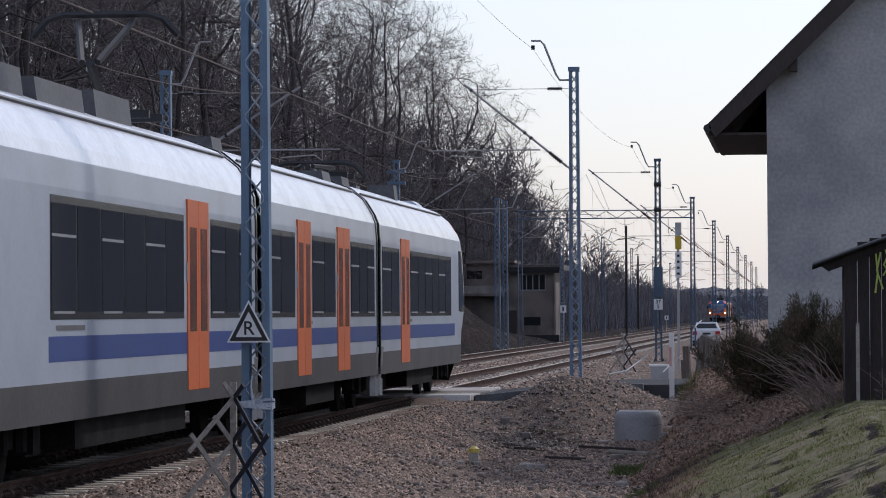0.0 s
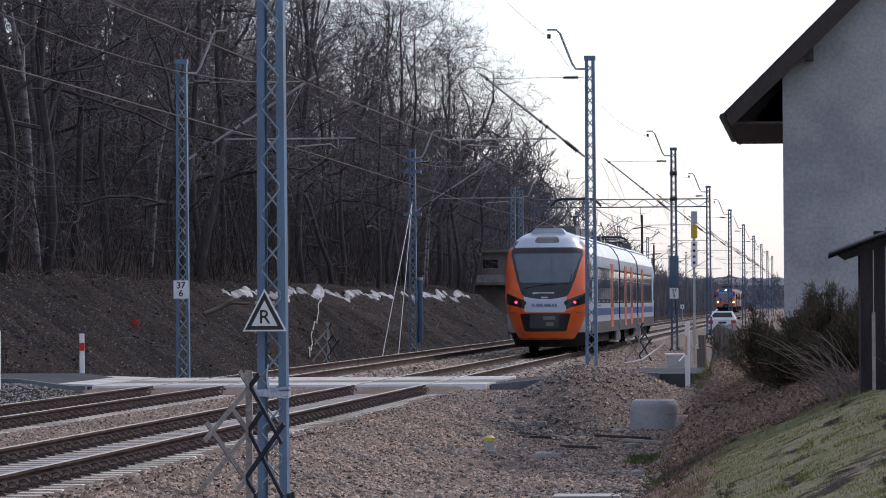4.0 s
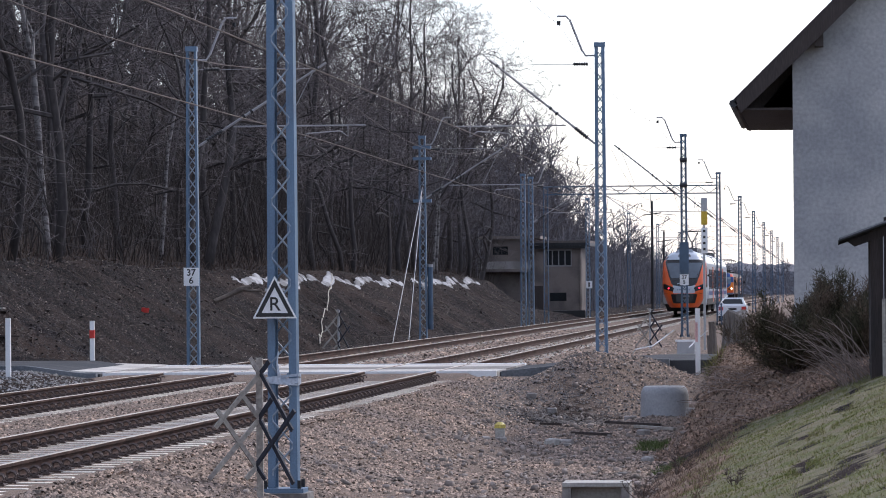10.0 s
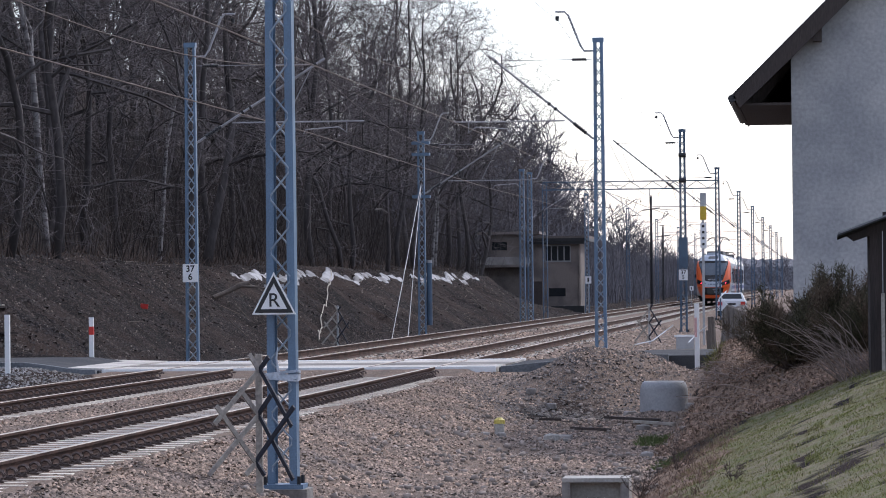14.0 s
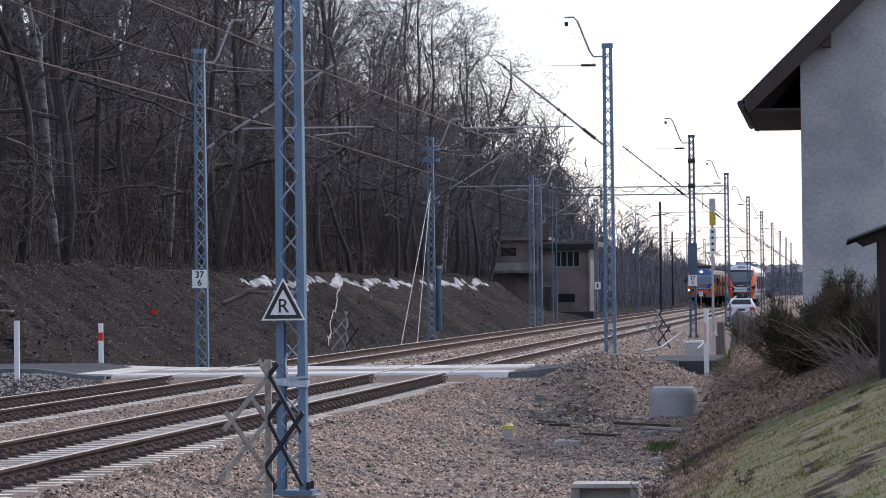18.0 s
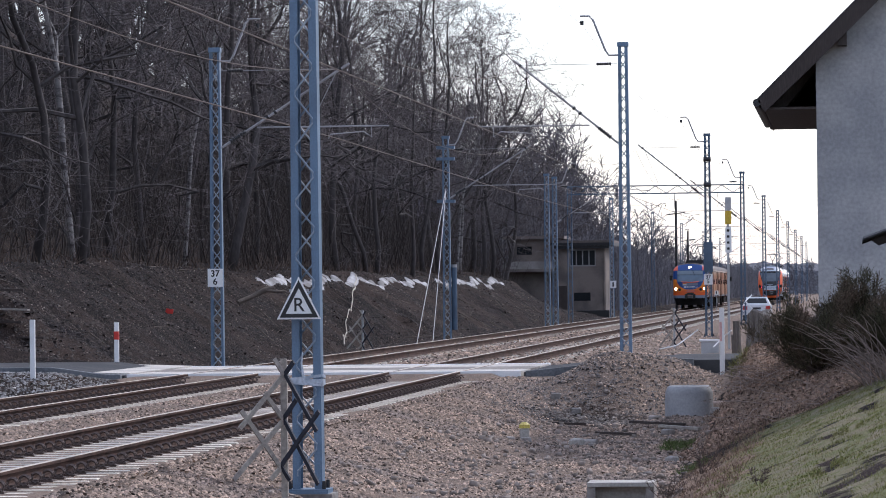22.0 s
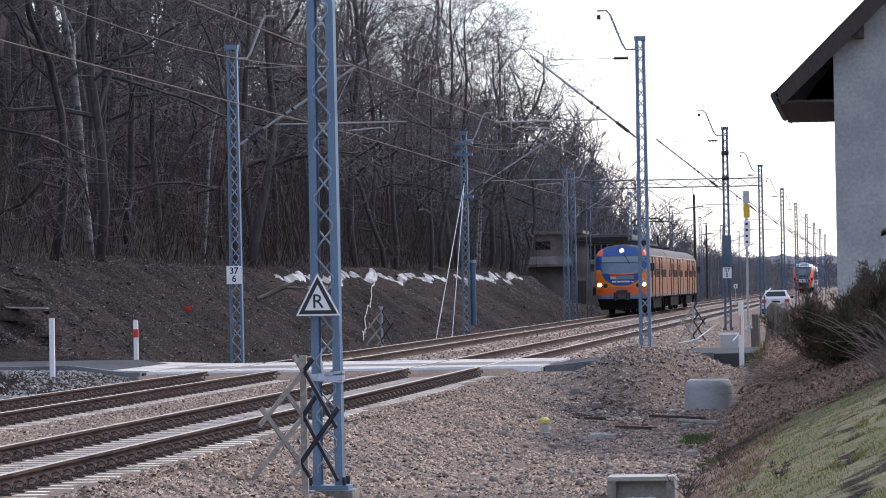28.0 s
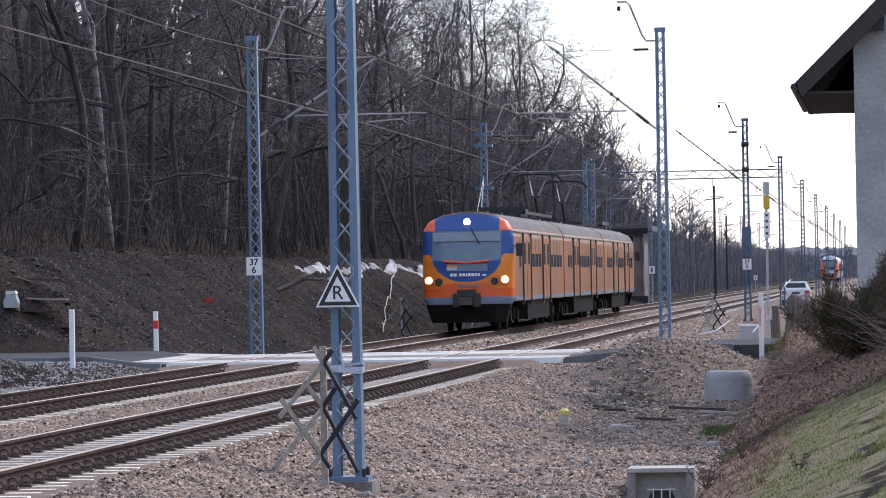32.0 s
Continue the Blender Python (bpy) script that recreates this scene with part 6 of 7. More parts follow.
    for x, y, s in ((-5.45, 66.6, 0.07), (-5.15, 66.2, 0.09), (-4.12, 66.1, 0.06), (-2.62, 61.2, 0.11), (-2.75, 56.5, 0.06), (-5.2, 79.2, 0.12), (-5.7, 80.6, 0.13), (-3.5, 75.0, 0.12), (-2.38, 75.2, 0.13), (-3.1, 71.2, 0.12)):
        rock(x, y, s, SLAB, "pale broken stone lying on the gravel")
    p = Shape().tube((0, -0.12, 0), (0, 0.12, 0), 0.05, n=12)
    single("pipe_piece", p, SLAB, "short pale pipe piece lying on the gravel", "pipe", pose(-4.18, 66.9, ground_z(-4.18, 66.9) + 0.05, 0, 0, 70), smooth=False)
    for x, y, L, rz, mt in ((-3.35, 72.6, 1.0, 80, TIMBER), (-2.95, 72.2, 0.8, 62, GREYWOOD), (-4.0, 71.0, 0.7, 95, TIMBER), (-5.0, 74.0, 0.6, 110, TIMBER)):
        single("plank", Shape().box(-0.06, -L / 2, 0, 0.06, L / 2, 0.045), mt, "weathered plank lying in the rubble", "plank", pose(x, y, ground_z(x, y) + 0.04, 3, 0, rz), "loose planks")
    sh = Shape()
    for z, r in ((-0.3, 0.33), (0.0, 0.29), (0.35, 0.255), (0.66, 0.25), (0.7, 0.21)):
        sh.v += [(r * (1 + 0.09 * math.sin(7 * q) + 0.06 * math.sin(13 * q + 1)) * math.cos(q), r * (1 + 0.09 * math.sin(7 * q) + 0.06 * math.sin(13 * q + 1)) * math.sin(q), z + 0.05 * math.sin(2 * q)) for q in np.linspace(0, 2 * math.pi, 33)[:-1]]
    for k in range(4):
        sh.f += [(k * 32 + q, k * 32 + (q + 1) % 32, k * 32 + 32 + (q + 1) % 32, k * 32 + 32 + q) for q in range(32)]
    sh.f.append(tuple(range(128, 160)))
    single("tree_stump", sh, mat("silver_stump_wood", (0.2, 0.175, 0.155), 0.9, 0, 0.35, 4, 20, 0.5, (0.1, 0.082, 0.072), stretch=(4, 4, 0.4)), "broad weathered grey tree stump among the weeds", "tree stump", pose(-1.85, 88.2, ground_z(-1.85, 88.2)))
    # bent white tape by the rails
    for pts in (((-6.0, 122, 0.1), (-5.7, 121.6, 0.15), (-5.5, 121, 0.45), (-5.0, 121.5, 0.55), (-4.6, 122, 0.85), (-4.4, 122, 1.0)),
                ((-4.15, 128, 0.35), (-3.9, 128.4, 0.6), (-3.6, 128.2, 0.85)), ((-2.95, 130, 1.45), (-3.2, 130, 1.72), (-3.0, 130.3, 1.92))):
        sh = Shape()
        g = ground_z(pts[0][0], pts[0][1])
        q = [Vector((x, y, z + g - 0.1)) for x, y, z in pts]
        for a, b in zip(q, q[1:]):
            sh.bar(a, b, 0.034, 0.012, (0, 1, 0))
        single("white_strip", sh, WHITE, "bent strip of white plastic sticking up from the ground", "plastic strip", group="white plastic strips")
    # timber and a motor pump left beside the road
    for x, y, L, rz, dz in ((-20.35, 97.2, 1.5, 86, 0.06), (-20.1, 97.6, 1.2, 80, 0.14), (-20.6, 98.3, 1.6, 95, 0.05), (-19.4, 97.0, 0.9, 70, 0.05)):
        single("plank", Shape().box(-0.09, -L / 2, 0, 0.09, L / 2, 0.04), GREYWOOD if dz > 0.1 else TIMBER, "weathered plank dropped on the bank beside the road", "plank", pose(x, y, ground_z(x, y) + dz, 2, 3, rz), "loose planks")
    g = ground_z(-20.75, 96.9)
    pm = thing("motor_pump", pose(-20.75, 96.9, g + 0.02), "small grey motor pump in a tube frame", "pump")
    part("engine", Shape().prism([(-0.16, 0.08), (0.16, 0.08), (0.18, 0.2), (0.12, 0.38), (-0.1, 0.4), (-0.17, 0.24)], -0.14, 0.14), GALV, pm, "pale grey engine block")
    part("tank", Shape().prism([(-0.13, 0.4), (0.13, 0.4), (0.11, 0.5), (-0.11, 0.5)], -0.12, 0.12), WHITE, pm, "white tank")
    for q in (-0.2, 0.2):
        part("frame", Shape().path([(-0.26, q, 0), (-0.26, q, 0.5), (0.26, q, 0.5), (0.26, q, 0)], 0.016, 5), DARKST, pm, "dark tube frame")
    # slim sign post with yellow and white panels
    t = thing("sign_post", pose(-3.95, 138.0, -0.35), "slim grey post with yellow and white panels", "sign post")
    part("post", Shape().box(-0.04, -0.04, -0.3, 0.04, 0.04, 5.05), GALV, t)
    part("white_panel", Shape().box(-0.09, -0.09, 3.2, 0.12, -0.062, 4.05), WHITE, t)
    part("yellow_panel", Shape().box(-0.09, -0.09, 4.15, 0.12, -0.062, 4.6), mat("yellow_paint", (0.6, 0.4, 0.03), 0.5), t)
    part("grey_panel", Shape().box(-0.09, -0.09, 4.62, 0.12, -0.062, 5.05), GALV, t)
    for z in (3.3, 3.5, 3.7, 3.9):
        part("marking_bar", Shape().box(-0.03, -0.094, z, 0.05, -0.0905, z + 0.08), BLACK, t)
    c = thing("cable_cabinet", pose(-4.35, 131.0, ground_z(-4.35, 131)), "low grey trackside cabinet on a plinth", "cabinet")
    part("body", Shape().box(-0.28, -0.2, 0, 0.28, 0.2, 0.42), GALV, c)
    part("lid", Shape().box(-0.33, -0.25, 0.42, 0.33, 0.25, 0.48), WHITE, c)
    STUMP = mat("grey_stump_wood", (0.14, 0.12, 0.105), 0.9, 0, 0.3, 3, 20, 0.4, (0.08, 0.066, 0.06), stretch=(4, 4, 0.4))
    for x, y, h in ((-2.55, 96.5, 1.25), (-2.2, 97.0, 1.1), (-1.9, 98.5, 1.3), (-2.7, 100, 0.9)):
        single("fence_stump", Shape().prism([(0.09 * math.cos(a), 0.09 * math.sin(a)) for a in np.linspace(0, 6.28, 8)[:-1]], -0.3, h, "z"), STUMP, "weathered wooden fence stump", "fence post", pose(x, y, ground_z(x, y), 3, -2, 0), "old fence stumps")


build_path_things()


# ---- bank: snow, guy wires, weights, hut, portal ----
def build_bank_things():
    rnd = random.Random(3)
    snow = mat("old_snow", (0.42, 0.415, 0.43), 0.85, 0, 0.2, 1.5, 12, 0.3, (0.17, 0.165, 0.165), mix=(0.42, 0.58))
    def drift(y0, y1, n):
        sh = Shape()
        for i in range(n + 1):
            y = y0 + (y1 - y0) * i / n
            k = 0.75 + 0.5 * noise.noise((y * 0.35, 1, 0)) + 0.4 * noise.noise((y * 1.3, 2, 0))
            w = max(0.02, 0.3 * k) * min(1.0, (y - y0 + 0.3) / 2, (y1 - y + 0.3) / 2)
            x = -21.2 + 0.16 * math.sin(y * 0.55) + 0.14 * noise.noise((y * 0.8, 3, 0))
            for u in (-1, -0.6, -0.15, 0.3, 0.7, 1):
                q = x + w * u + 0.05 * noise.noise((y * 2.1, u * 3, 5))
                sh.v.append((q, y, ground_z(q, y) + (0.11 * min(1, k) * (1 - u * u) * (0.9 + 0.5 * noise.noise((y * 1.7, u * 2, 7))) if abs(u) < 1 else -0.04)))
        for i in range(n):
            for u in range(5):
                a = i * 6 + u
                sh.f.append((a, a + 1, a + 7, a + 6))
        single("snow_drift", sh, snow, "ragged strip of old grey snow along the bank's edge", "snow", smooth=True, group="snow drifts")
    drift(148, 207, 210)
    drift(214, 254, 130)
    l2 = LEFTM[1]
    for dy, dx in ((-11, -0.1), (-9.5, 0.35)):
        part("guy_wire", Shape().tube((0, 0, 6.2), (dx, dy, 0.1), 0.014, n=5), GALV, l2, "taut steel guy wire")
    part("weight_stack", Shape().tube((0.28, 0.1, 0.5), (0.28, 0.1, 3.0), 0.11, n=10), MASTD, l2, "stack of dark tension weights")
    part("weight_cap", Shape().tube((0.28, 0.1, 3.0), (0.28, 0.1, 3.12), 0.12, n=10), GALV, l2, "grey top weight")
    for z in (5.6, 7.3, 7.75):
        part("bracket", Shape().box(-0.36, -0.18, z, 0.36, 0.18, z + 0.12), MAST, l2)
    single("marker_tag", Shape().box(-0.11, -0.02, -0.07, 0.11, 0.02, 0.07), REDP, "small red marker on the bank", "marker", pose(-19.9, 120.5, ground_z(-19.9, 120.5) + 0.1, 0, 8, 0))
    lg = Shape().path([(0, 0, 0.02), (0, 0.5, 0.2), (0.07, 0.95, 0.42), (0.1, 1.25, 0.5)], [0.07, 0.085, 0.1, 0.07], 9).path([(0.07, 0.95, 0.4), (0.3, 1.25, 0.36), (0.4, 1.55, 0.36)], [0.06, 0.05, 0.03], 7)
    single("log", lg, mat("pale_log_bark", (0.17, 0.135, 0.11), 0.9, 0, 0.25, 1, 12, 0.4), "felled pale log lying on the bank's edge", "log", pose(-20.3, 137.0, ground_z(-20.3, 137.0) + 0.05, 0, 0, -62))
    strand = []
    for i in range(27):
        x = -21.1 + 0.1385 * i
        y = 177 - 1.31 * i + rnd.gauss(0, 0.4)
        strand.append((x, y, ground_z(x, y) + 0.12))
    wr = Shape().path(strand, 0.022, 5)
    single("root_strand", wr, mat("pale_root", (0.5, 0.45, 0.38), 0.9), "pale crooked root hanging down the bank", "root")
    # signal box
    STUMPY = mat("faded_frame_paint", (0.24, 0.235, 0.23), 0.7, 0, 0.15)
    h = thing("signal_box", pose(0, 300, -0.35), "buff plastered two-storey signal box with flat roofs", "building")
    part("tower_wall", Shape().box(-21.1, 0, -0.6, -17.5, 7, 5.2), HUTW, h, "buff plaster wall")
    part("wing_wall", Shape().box(-24.6, 0.8, -0.6, -21.104, 7, 5.75), HUTW, h, "buff plaster wall of the stair wing")
    part("tower_roof", Shape().box(-21.5, -0.55, 5.2, -16.9, 7.6, 5.42).box(-21.3, -0.4, 5.0, -17.2, -0.02, 5.2), DARKST, h, "dark overhanging flat roof")
    part("roof_edge", Shape().box(-21.5, -0.62, 5.42, -16.9, 7.6, 5.58), HUTW, h, "grey roof edge")
    part("wing_roof", Shape().box(-25.0, 0.3, 5.75, -20.5, 7.4, 5.95), HUTW, h, "grey flat roof slab")
    part("balcony", Shape().box(-24.8, -0.3, 3.55, -21.2, 0.79, 4.1), SLAB, h, "grey concrete balcony parapet")
    part("balcony_slab", Shape().box(-24.8, -0.35, 3.35, -21.2, 0.79, 3.54), HUTW, h)
    w = part("window", Shape().box(-20.1, -0.05, 3.7, -18.2, 0.02, 4.95), STUMPY, h, "pale-framed wide window")
    for i in range(4):
        part("pane", Shape().box(-20.02 + i * 0.46, -0.06, 3.8, -19.64 + i * 0.46, -0.052, 4.85), GLASSD, w)
    part("window", Shape().box(-19.8, -0.03, 1.2, -18.6, 0.01, 1.8), GLASSD, h, "low dark window")
    part("window", Shape().box(-24.0, 0.76, 4.6, -22.9, 0.81, 5.2), GLASSD, h, "small dark window")
    part("door", Shape().box(-21.0, -0.04, 0.3, -20.3, 0.01, 2.3), TIMBER, h, "dark door")
    part("downpipe", Shape().tube((-17.6, -0.1, 0), (-17.6, -0.1, 5.1), 0.06, n=6), HUTW, h, "plain downpipe")
    # a solid black box takes the place of the pit's shaded inside
    single("box_culvert", Shape().box(-1.2, -0.6, -0.5, 1.2, 0.6, 0.6), BLACK, "solid black block for the shade in a pit beside the signal box", "pit", pose(-17.9, 291.0, -0.4))
    # portal over both tracks
    p = thing("catenary_portal", pose(0, 239.2, 0), "lattice steel catenary portal spanning both tracks", "portal")
    for z in (7.15, 7.6):
        part("chord", Shape().box(-16.1, -0.06, z, -5.9, 0.06, z + 0.07), MASTD, p)
    n = 16
    for i in range(n):
        a, b = -16.1 + 10.2 * i / n, -16.1 + 10.2 * (i + 1) / n
        part("brace", Shape().bar((a, 0, 7.2 if i % 2 else 7.62), (b, 0, 7.62 if i % 2 else 7.2), 0.04, 0.02), MASTD, p)
    for q in (-16.14, -15.9):
        part("leg", Shape().box(q, -0.1, -0.45, q + 0.05, 0.1, 7.6), MASTD, p)
    part("leg_lacing", lattice_shape(7.6, 0.33, 0.33, 0.2, 0.4, 0.014)[0].moved(pose(-16.0, 0, -0.2)), MASTD, p)
    for x in (-7.4, -9.9):
        part("dropper", Shape().tube((x, 0, 6.3), (x, 0, 7.2), 0.02, n=5), MASTD, p)
    part("strut", Shape().tube((-12.5, 0, 7.1), (-10.4, 0, 5.6), 0.03, n=5), GALV, p)
    # far single mast between the tracks' woods and the portal
    for x, y, top in ((-14.6, 355, 9.5), (-18.0, 470, 8.5), (-18.5, 560, 8.5)):
        q = thing("slim_mast", pose(x, y, -0.3), "slim dark steel mast far along the line", "mast", "slim far masts")
        part("pole", Shape().tube((0, 0, -0.4), (0, 0, top), 0.13, 0.1, n=8), DARKST, q)
        part("crossarm", Shape().tube((-0.8, 0, top - 1.2), (0.8, 0, top - 1.0), 0.05, n=5), DARKST, q)


build_bank_things()


# ---- parked car ----
def build_car():
    c = thing("parked_car", pose(-5.6, 255.0, ground_z(-5.6, 255.0) + 0.02), "white parked car seen from behind beside the tracks", "car")
    wp = mat("white_car_paint", (0.72, 0.73, 0.75), 0.25, 0, 0.04, 1, 20, 0)
    part("body", Shape().prism([(-0.86, 0.35), (0.86, 0.35), (0.89, 0.6), (0.87, 0.95), (-0.87, 0.95), (-0.89, 0.6)], 0, 4.1), wp, c, "white body")
    cab = Shape()
    cab.v = [(-0.84, 0.05, 0.95), (0.84, 0.05, 0.95), (0.84, 3.0, 0.95), (-0.84, 3.0, 0.95), (-0.62, 0.4, 1.46), (0.62, 0.4, 1.46), (0.62, 2.1, 1.46), (-0.62, 2.1, 1.46)]
    cab.f = [(3, 2, 1, 0), (4, 5, 6, 7), (0, 1, 5, 4), (1, 2, 6, 5), (2, 3, 7, 6), (3, 0, 4, 7)]
    part("cabin", cab, wp, c)
    part("rear_window", Shape().add([(-0.68, 0.10, 1.02), (0.68, 0.10, 1.02), (0.56, 0.335, 1.38), (-0.56, 0.335, 1.38), (-0.68, 0.14, 1.02), (0.68, 0.14, 1.02), (0.56, 0.37, 1.38), (-0.56, 0.37, 1.38)],
         [(0, 1, 2, 3), (7, 6, 5, 4), (0, 4, 5, 1), (1, 5, 6, 2), (2, 6, 7, 3), (3, 7, 4, 0)]), GLASSD, c, "dark rear window")
    for s in (-1, 1):
        part("tail_light", Shape().box(s * 0.7 - 0.14, -0.02, 0.68, s * 0.7 + 0.14, 0.02, 0.9), REDP, c, "red tail light")
    part("bumper", Shape().box(-0.86, -0.1, 0.35, 0.86, -0.002, 0.6), wp, c)
    part("plate_bar", Shape().box(-0.26, -0.025, 0.7, 0.26, -0.002, 0.82), DARKST, c)
    for s in (-1, 1):
        for y in (0.7, 3.3):
            part("wheel", Shape().tube((s * 0.66, y, 0.31), (s * 0.85, y, 0.31), 0.31, n=16), BLACK, c)
        part("mirror", Shape().box(s * 0.98 - 0.08, 2.4, 0.95, s * 0.98 + 0.08, 2.5, 1.1), BLACK, c)


build_car()


# ---- loose stone, clods, brush and grass ----
def stone_protos():
    rng = np.random.default_rng(2)
    cube = np.array([(a, b, c) for a in (-1, 1) for b in (-1, 1) for c in (-1, 1)], float)
    faces = [(0, 1, 3, 2), (4, 6, 7, 5), (0, 4, 5, 1), (2, 3, 7, 6), (0, 2, 6, 4), (1, 5, 7, 3)]
    return [(cube * rng.uniform(0.45, 1.0, cube.shape), faces) for _ in range(8)]


STONES = stone_protos()


def chip_protos():
    """Angular chips: a ridge over a four-cornered foot."""
    rng = np.random.default_rng(4)
    out = []
    for _ in range(10):
        foot = np.array([(-1, -1, -0.5), (1, -1, -0.5), (1, 1, -0.5), (-1, 1, -0.5)]) * rng.uniform(0.6, 1.0, (4, 3))
        ridge = np.array([(-0.45, 0, 0.8), (0.45, 0, 0.8)]) * rng.uniform(0.5, 1.1, (2, 3)) + rng.normal(0, 0.2, (2, 3))
        out.append((np.concatenate([foot, ridge]), [(0, 1, 5, 4), (2, 3, 4, 5), (1, 2, 5, 5), (3, 0, 4, 4)]))
    return [(v, [(0, 1, 5), (0, 5, 4), (2, 3, 4), (2, 4, 5), (1, 2, 5), (3, 0, 4)]) for v, f in out]


CHIPS = chip_protos()


def strew(name, n, xr, yr, smin, smax, material, label, category, keep=None, seed=1, lift=0.2, ybias=1.0, protos=None):
    rng = np.random.default_rng(seed)
    x = rng.uniform(*xr, n)
    y = yr[0] + (yr[1] - yr[0]) * rng.uniform(0, 1, n) ** ybias
    if keep is not None:
        k = keep(x, y, rng)
        x, y = x[k], y[k]
    n = len(x)
    s = rng.uniform(smin, smax, n) * rng.uniform(0.7, 1.2, n)
    size = np.stack([s, s * rng.uniform(0.6, 1.0, n), s * rng.uniform(0.45, 0.9, n)], -1)
    z = height(x, y) + s * lift
    me = many(name, protos or STONES, np.stack([x, y, z], -1), size, rng.uniform(0, 6.28, n), rng.normal(0, 0.5, n), material)
    return tagged(new(name, me), label, category, kind="stuff")


def build_cover():
    off_road = lambda x, y, r: (y < ROAD0 - 0.2) | (y > ROAD1 + 0.2)
    notmast = lambda x, y: ((abs(x - MX) > 0.36) | (abs(y - 45.5) > 0.36))
    strew("ballast_shoulder", 105000, (-7.42, -2.2), (36, 85), 0.011, 0.031, STONE, "loose brownish-grey ballast stones on the shoulder and path", "gravel",
          lambda x, y, r: off_road(x, y, r) & notmast(x, y) & (np.exp(-(((x + 4.9) / 1.5) ** 2 + ((y - 77.8) / 3.6) ** 2)) < r.uniform(0.1, 0.75, len(x))) & (r.uniform(0, 1, len(x)) < np.where(x < -4.2, 1, 0.85) * (1 - 0.72 * np.exp(-((x + 5.05 + 0.25 * np.sin(y * 0.2)) / 0.42) ** 2) * (1 - smooth01(66, 71, y)))), 1, 0.15, 1.3, CHIPS)
    def crib(x, y, r):
        """Between the sleepers, or beyond their ends."""
        free = off_road(x, y, r)
        for cx, y0 in ((NEAR, 36.0), (FAR, 54.2)):
            k = np.abs((y - y0 + 0.3) % 0.6 - 0.3)
            free &= (np.abs(x - cx) > 1.33) | (k > 0.115)
        return free
    aside = lambda x: (np.abs(x - NEAR) > 1.36) & (np.abs(x - FAR) > 1.36)
    strew("ballast_bed", 50000, (-15.0, -7.4), (40, 85.6), 0.012, 0.025, STONE, "brownish-grey ballast between the rails", "gravel", lambda x, y, r: crib(x, y, r) & ~aside(x), 2, -0.35, 1.2, CHIPS)
    strew("ballast_aside", 30000, (-15.0, -7.4), (40, 85.6), 0.012, 0.03, STONE, "brownish-grey ballast beside the sleepers", "gravel", lambda x, y, r: off_road(x, y, r) & aside(x), 21, 0.15, 1.2, CHIPS)
    strew("ballast_beyond", 16000, (-15.4, -5.0), (94.5, 190), 0.03, 0.06, STONE, "brownish-grey ballast along the far rails", "gravel", off_road, 3, 0.1, 1.4, CHIPS)
    SPOIL = island(mat("spoil_stone", (0.125, 0.105, 0.095), 0.9, 0, 0.25, 0.5, 20, 0.3, (0.10, 0.09, 0.088)), 0.55)
    RAMP = island(mat("bluish_grey_rubble", (0.23, 0.225, 0.23), 0.9, 0, 0.25, 0.6, 20, 0.3, (0.15, 0.135, 0.12)), 0.5)
    strew("ramp_rubble", 9000, (-20.5, -15.1), (76, 86.0), 0.015, 0.045, RAMP, "grey rubble along the road ramp", "rubble", None, 19, 0.15, 1.0, CHIPS)
    heap = lambda x, y, r: (np.exp(-(((x + 4.6) / 1.8) ** 2 + ((y - 80.5) / 4.0) ** 2)) > r.uniform(0.05, 0.5, len(x)))
    strew("spoil_stones", 16000, (-7.0, -2.0), (74, 87), 0.012, 0.04, SPOIL, "coarse stones on the heap of spoil", "rubble", heap, 4, 0.15, 1.0, CHIPS)
    clod = island(mat("dark_clods", (0.042, 0.034, 0.033), 0.95, 0, 0.25, 0.8, 14, 0.4, (0.036, 0.03, 0.029)), 0.4)
    strew("bank_clods", 36000, (-24.0, -16.8), (96, 300), 0.012, 0.04, clod, "dark clods and stones on the soil bank", "soil", lambda x, y, r: y > 95.5, 5, 0.1, 1.5, CHIPS)
    lump = island(mat("earth_lumps", (0.045, 0.033, 0.029), 0.95, 0, 0.3, 0.3, 9, 0.5, (0.018, 0.0145, 0.015)), 0.6)
    strew("bank_lumps", 14000, (-22.6, -17.0), (96, 290), 0.025, 0.075, lump, "lumps of turned earth on the bank", "soil", lambda x, y, r: (y > 95.5) & (vnoise(x * 0.5 + 3, y * 0.22, 22) > r.uniform(-0.9, 0.7, len(x))), 25, 0.1, 1.5, CHIPS)
    pale = island(mat("pale_chips", (0.26, 0.215, 0.185), 0.9, 0, 0.2, 1, 15, 0.2), 0.4)
    strew("bank_chips", 5000, (-23.0, -16.9), (96, 260), 0.009, 0.026, pale, "pale wood chips and stones on the bank", "debris", None, 6, 0.3, 1.4)
    strew("path_chips", 700, (-6.5, -2.0), (44, 86), 0.03, 0.06, pale, "pale broken stones on the path", "debris", off_road, 8, 0.3, 1.2)

    def blades(name, n, xr, yr, lmin, lmax, w, material, label, category, seed, keep=None, lean=0.5, zoff=0.0):
        rng = np.random.default_rng(seed)
        x, y = rng.uniform(*xr, n), rng.uniform(*yr, n)
        if keep is not None:
            k = keep(x, y, rng)
            x, y = x[k], y[k]
        n = len(x)
        protos = []
        for q in range(6):
            b = rng.uniform(0.1, 0.6)
            protos.append((np.array([(-0.5, 0, 0), (0.5, 0, 0), (0.32, b * 0.35, 0.55), (-0.32, b * 0.35, 0.55), (0.05, b, 0.95), (-0.05, b, 0.95)]), [(0, 1, 2, 3), (3, 2, 4, 5)]))
        L = rng.uniform(lmin, lmax, n)
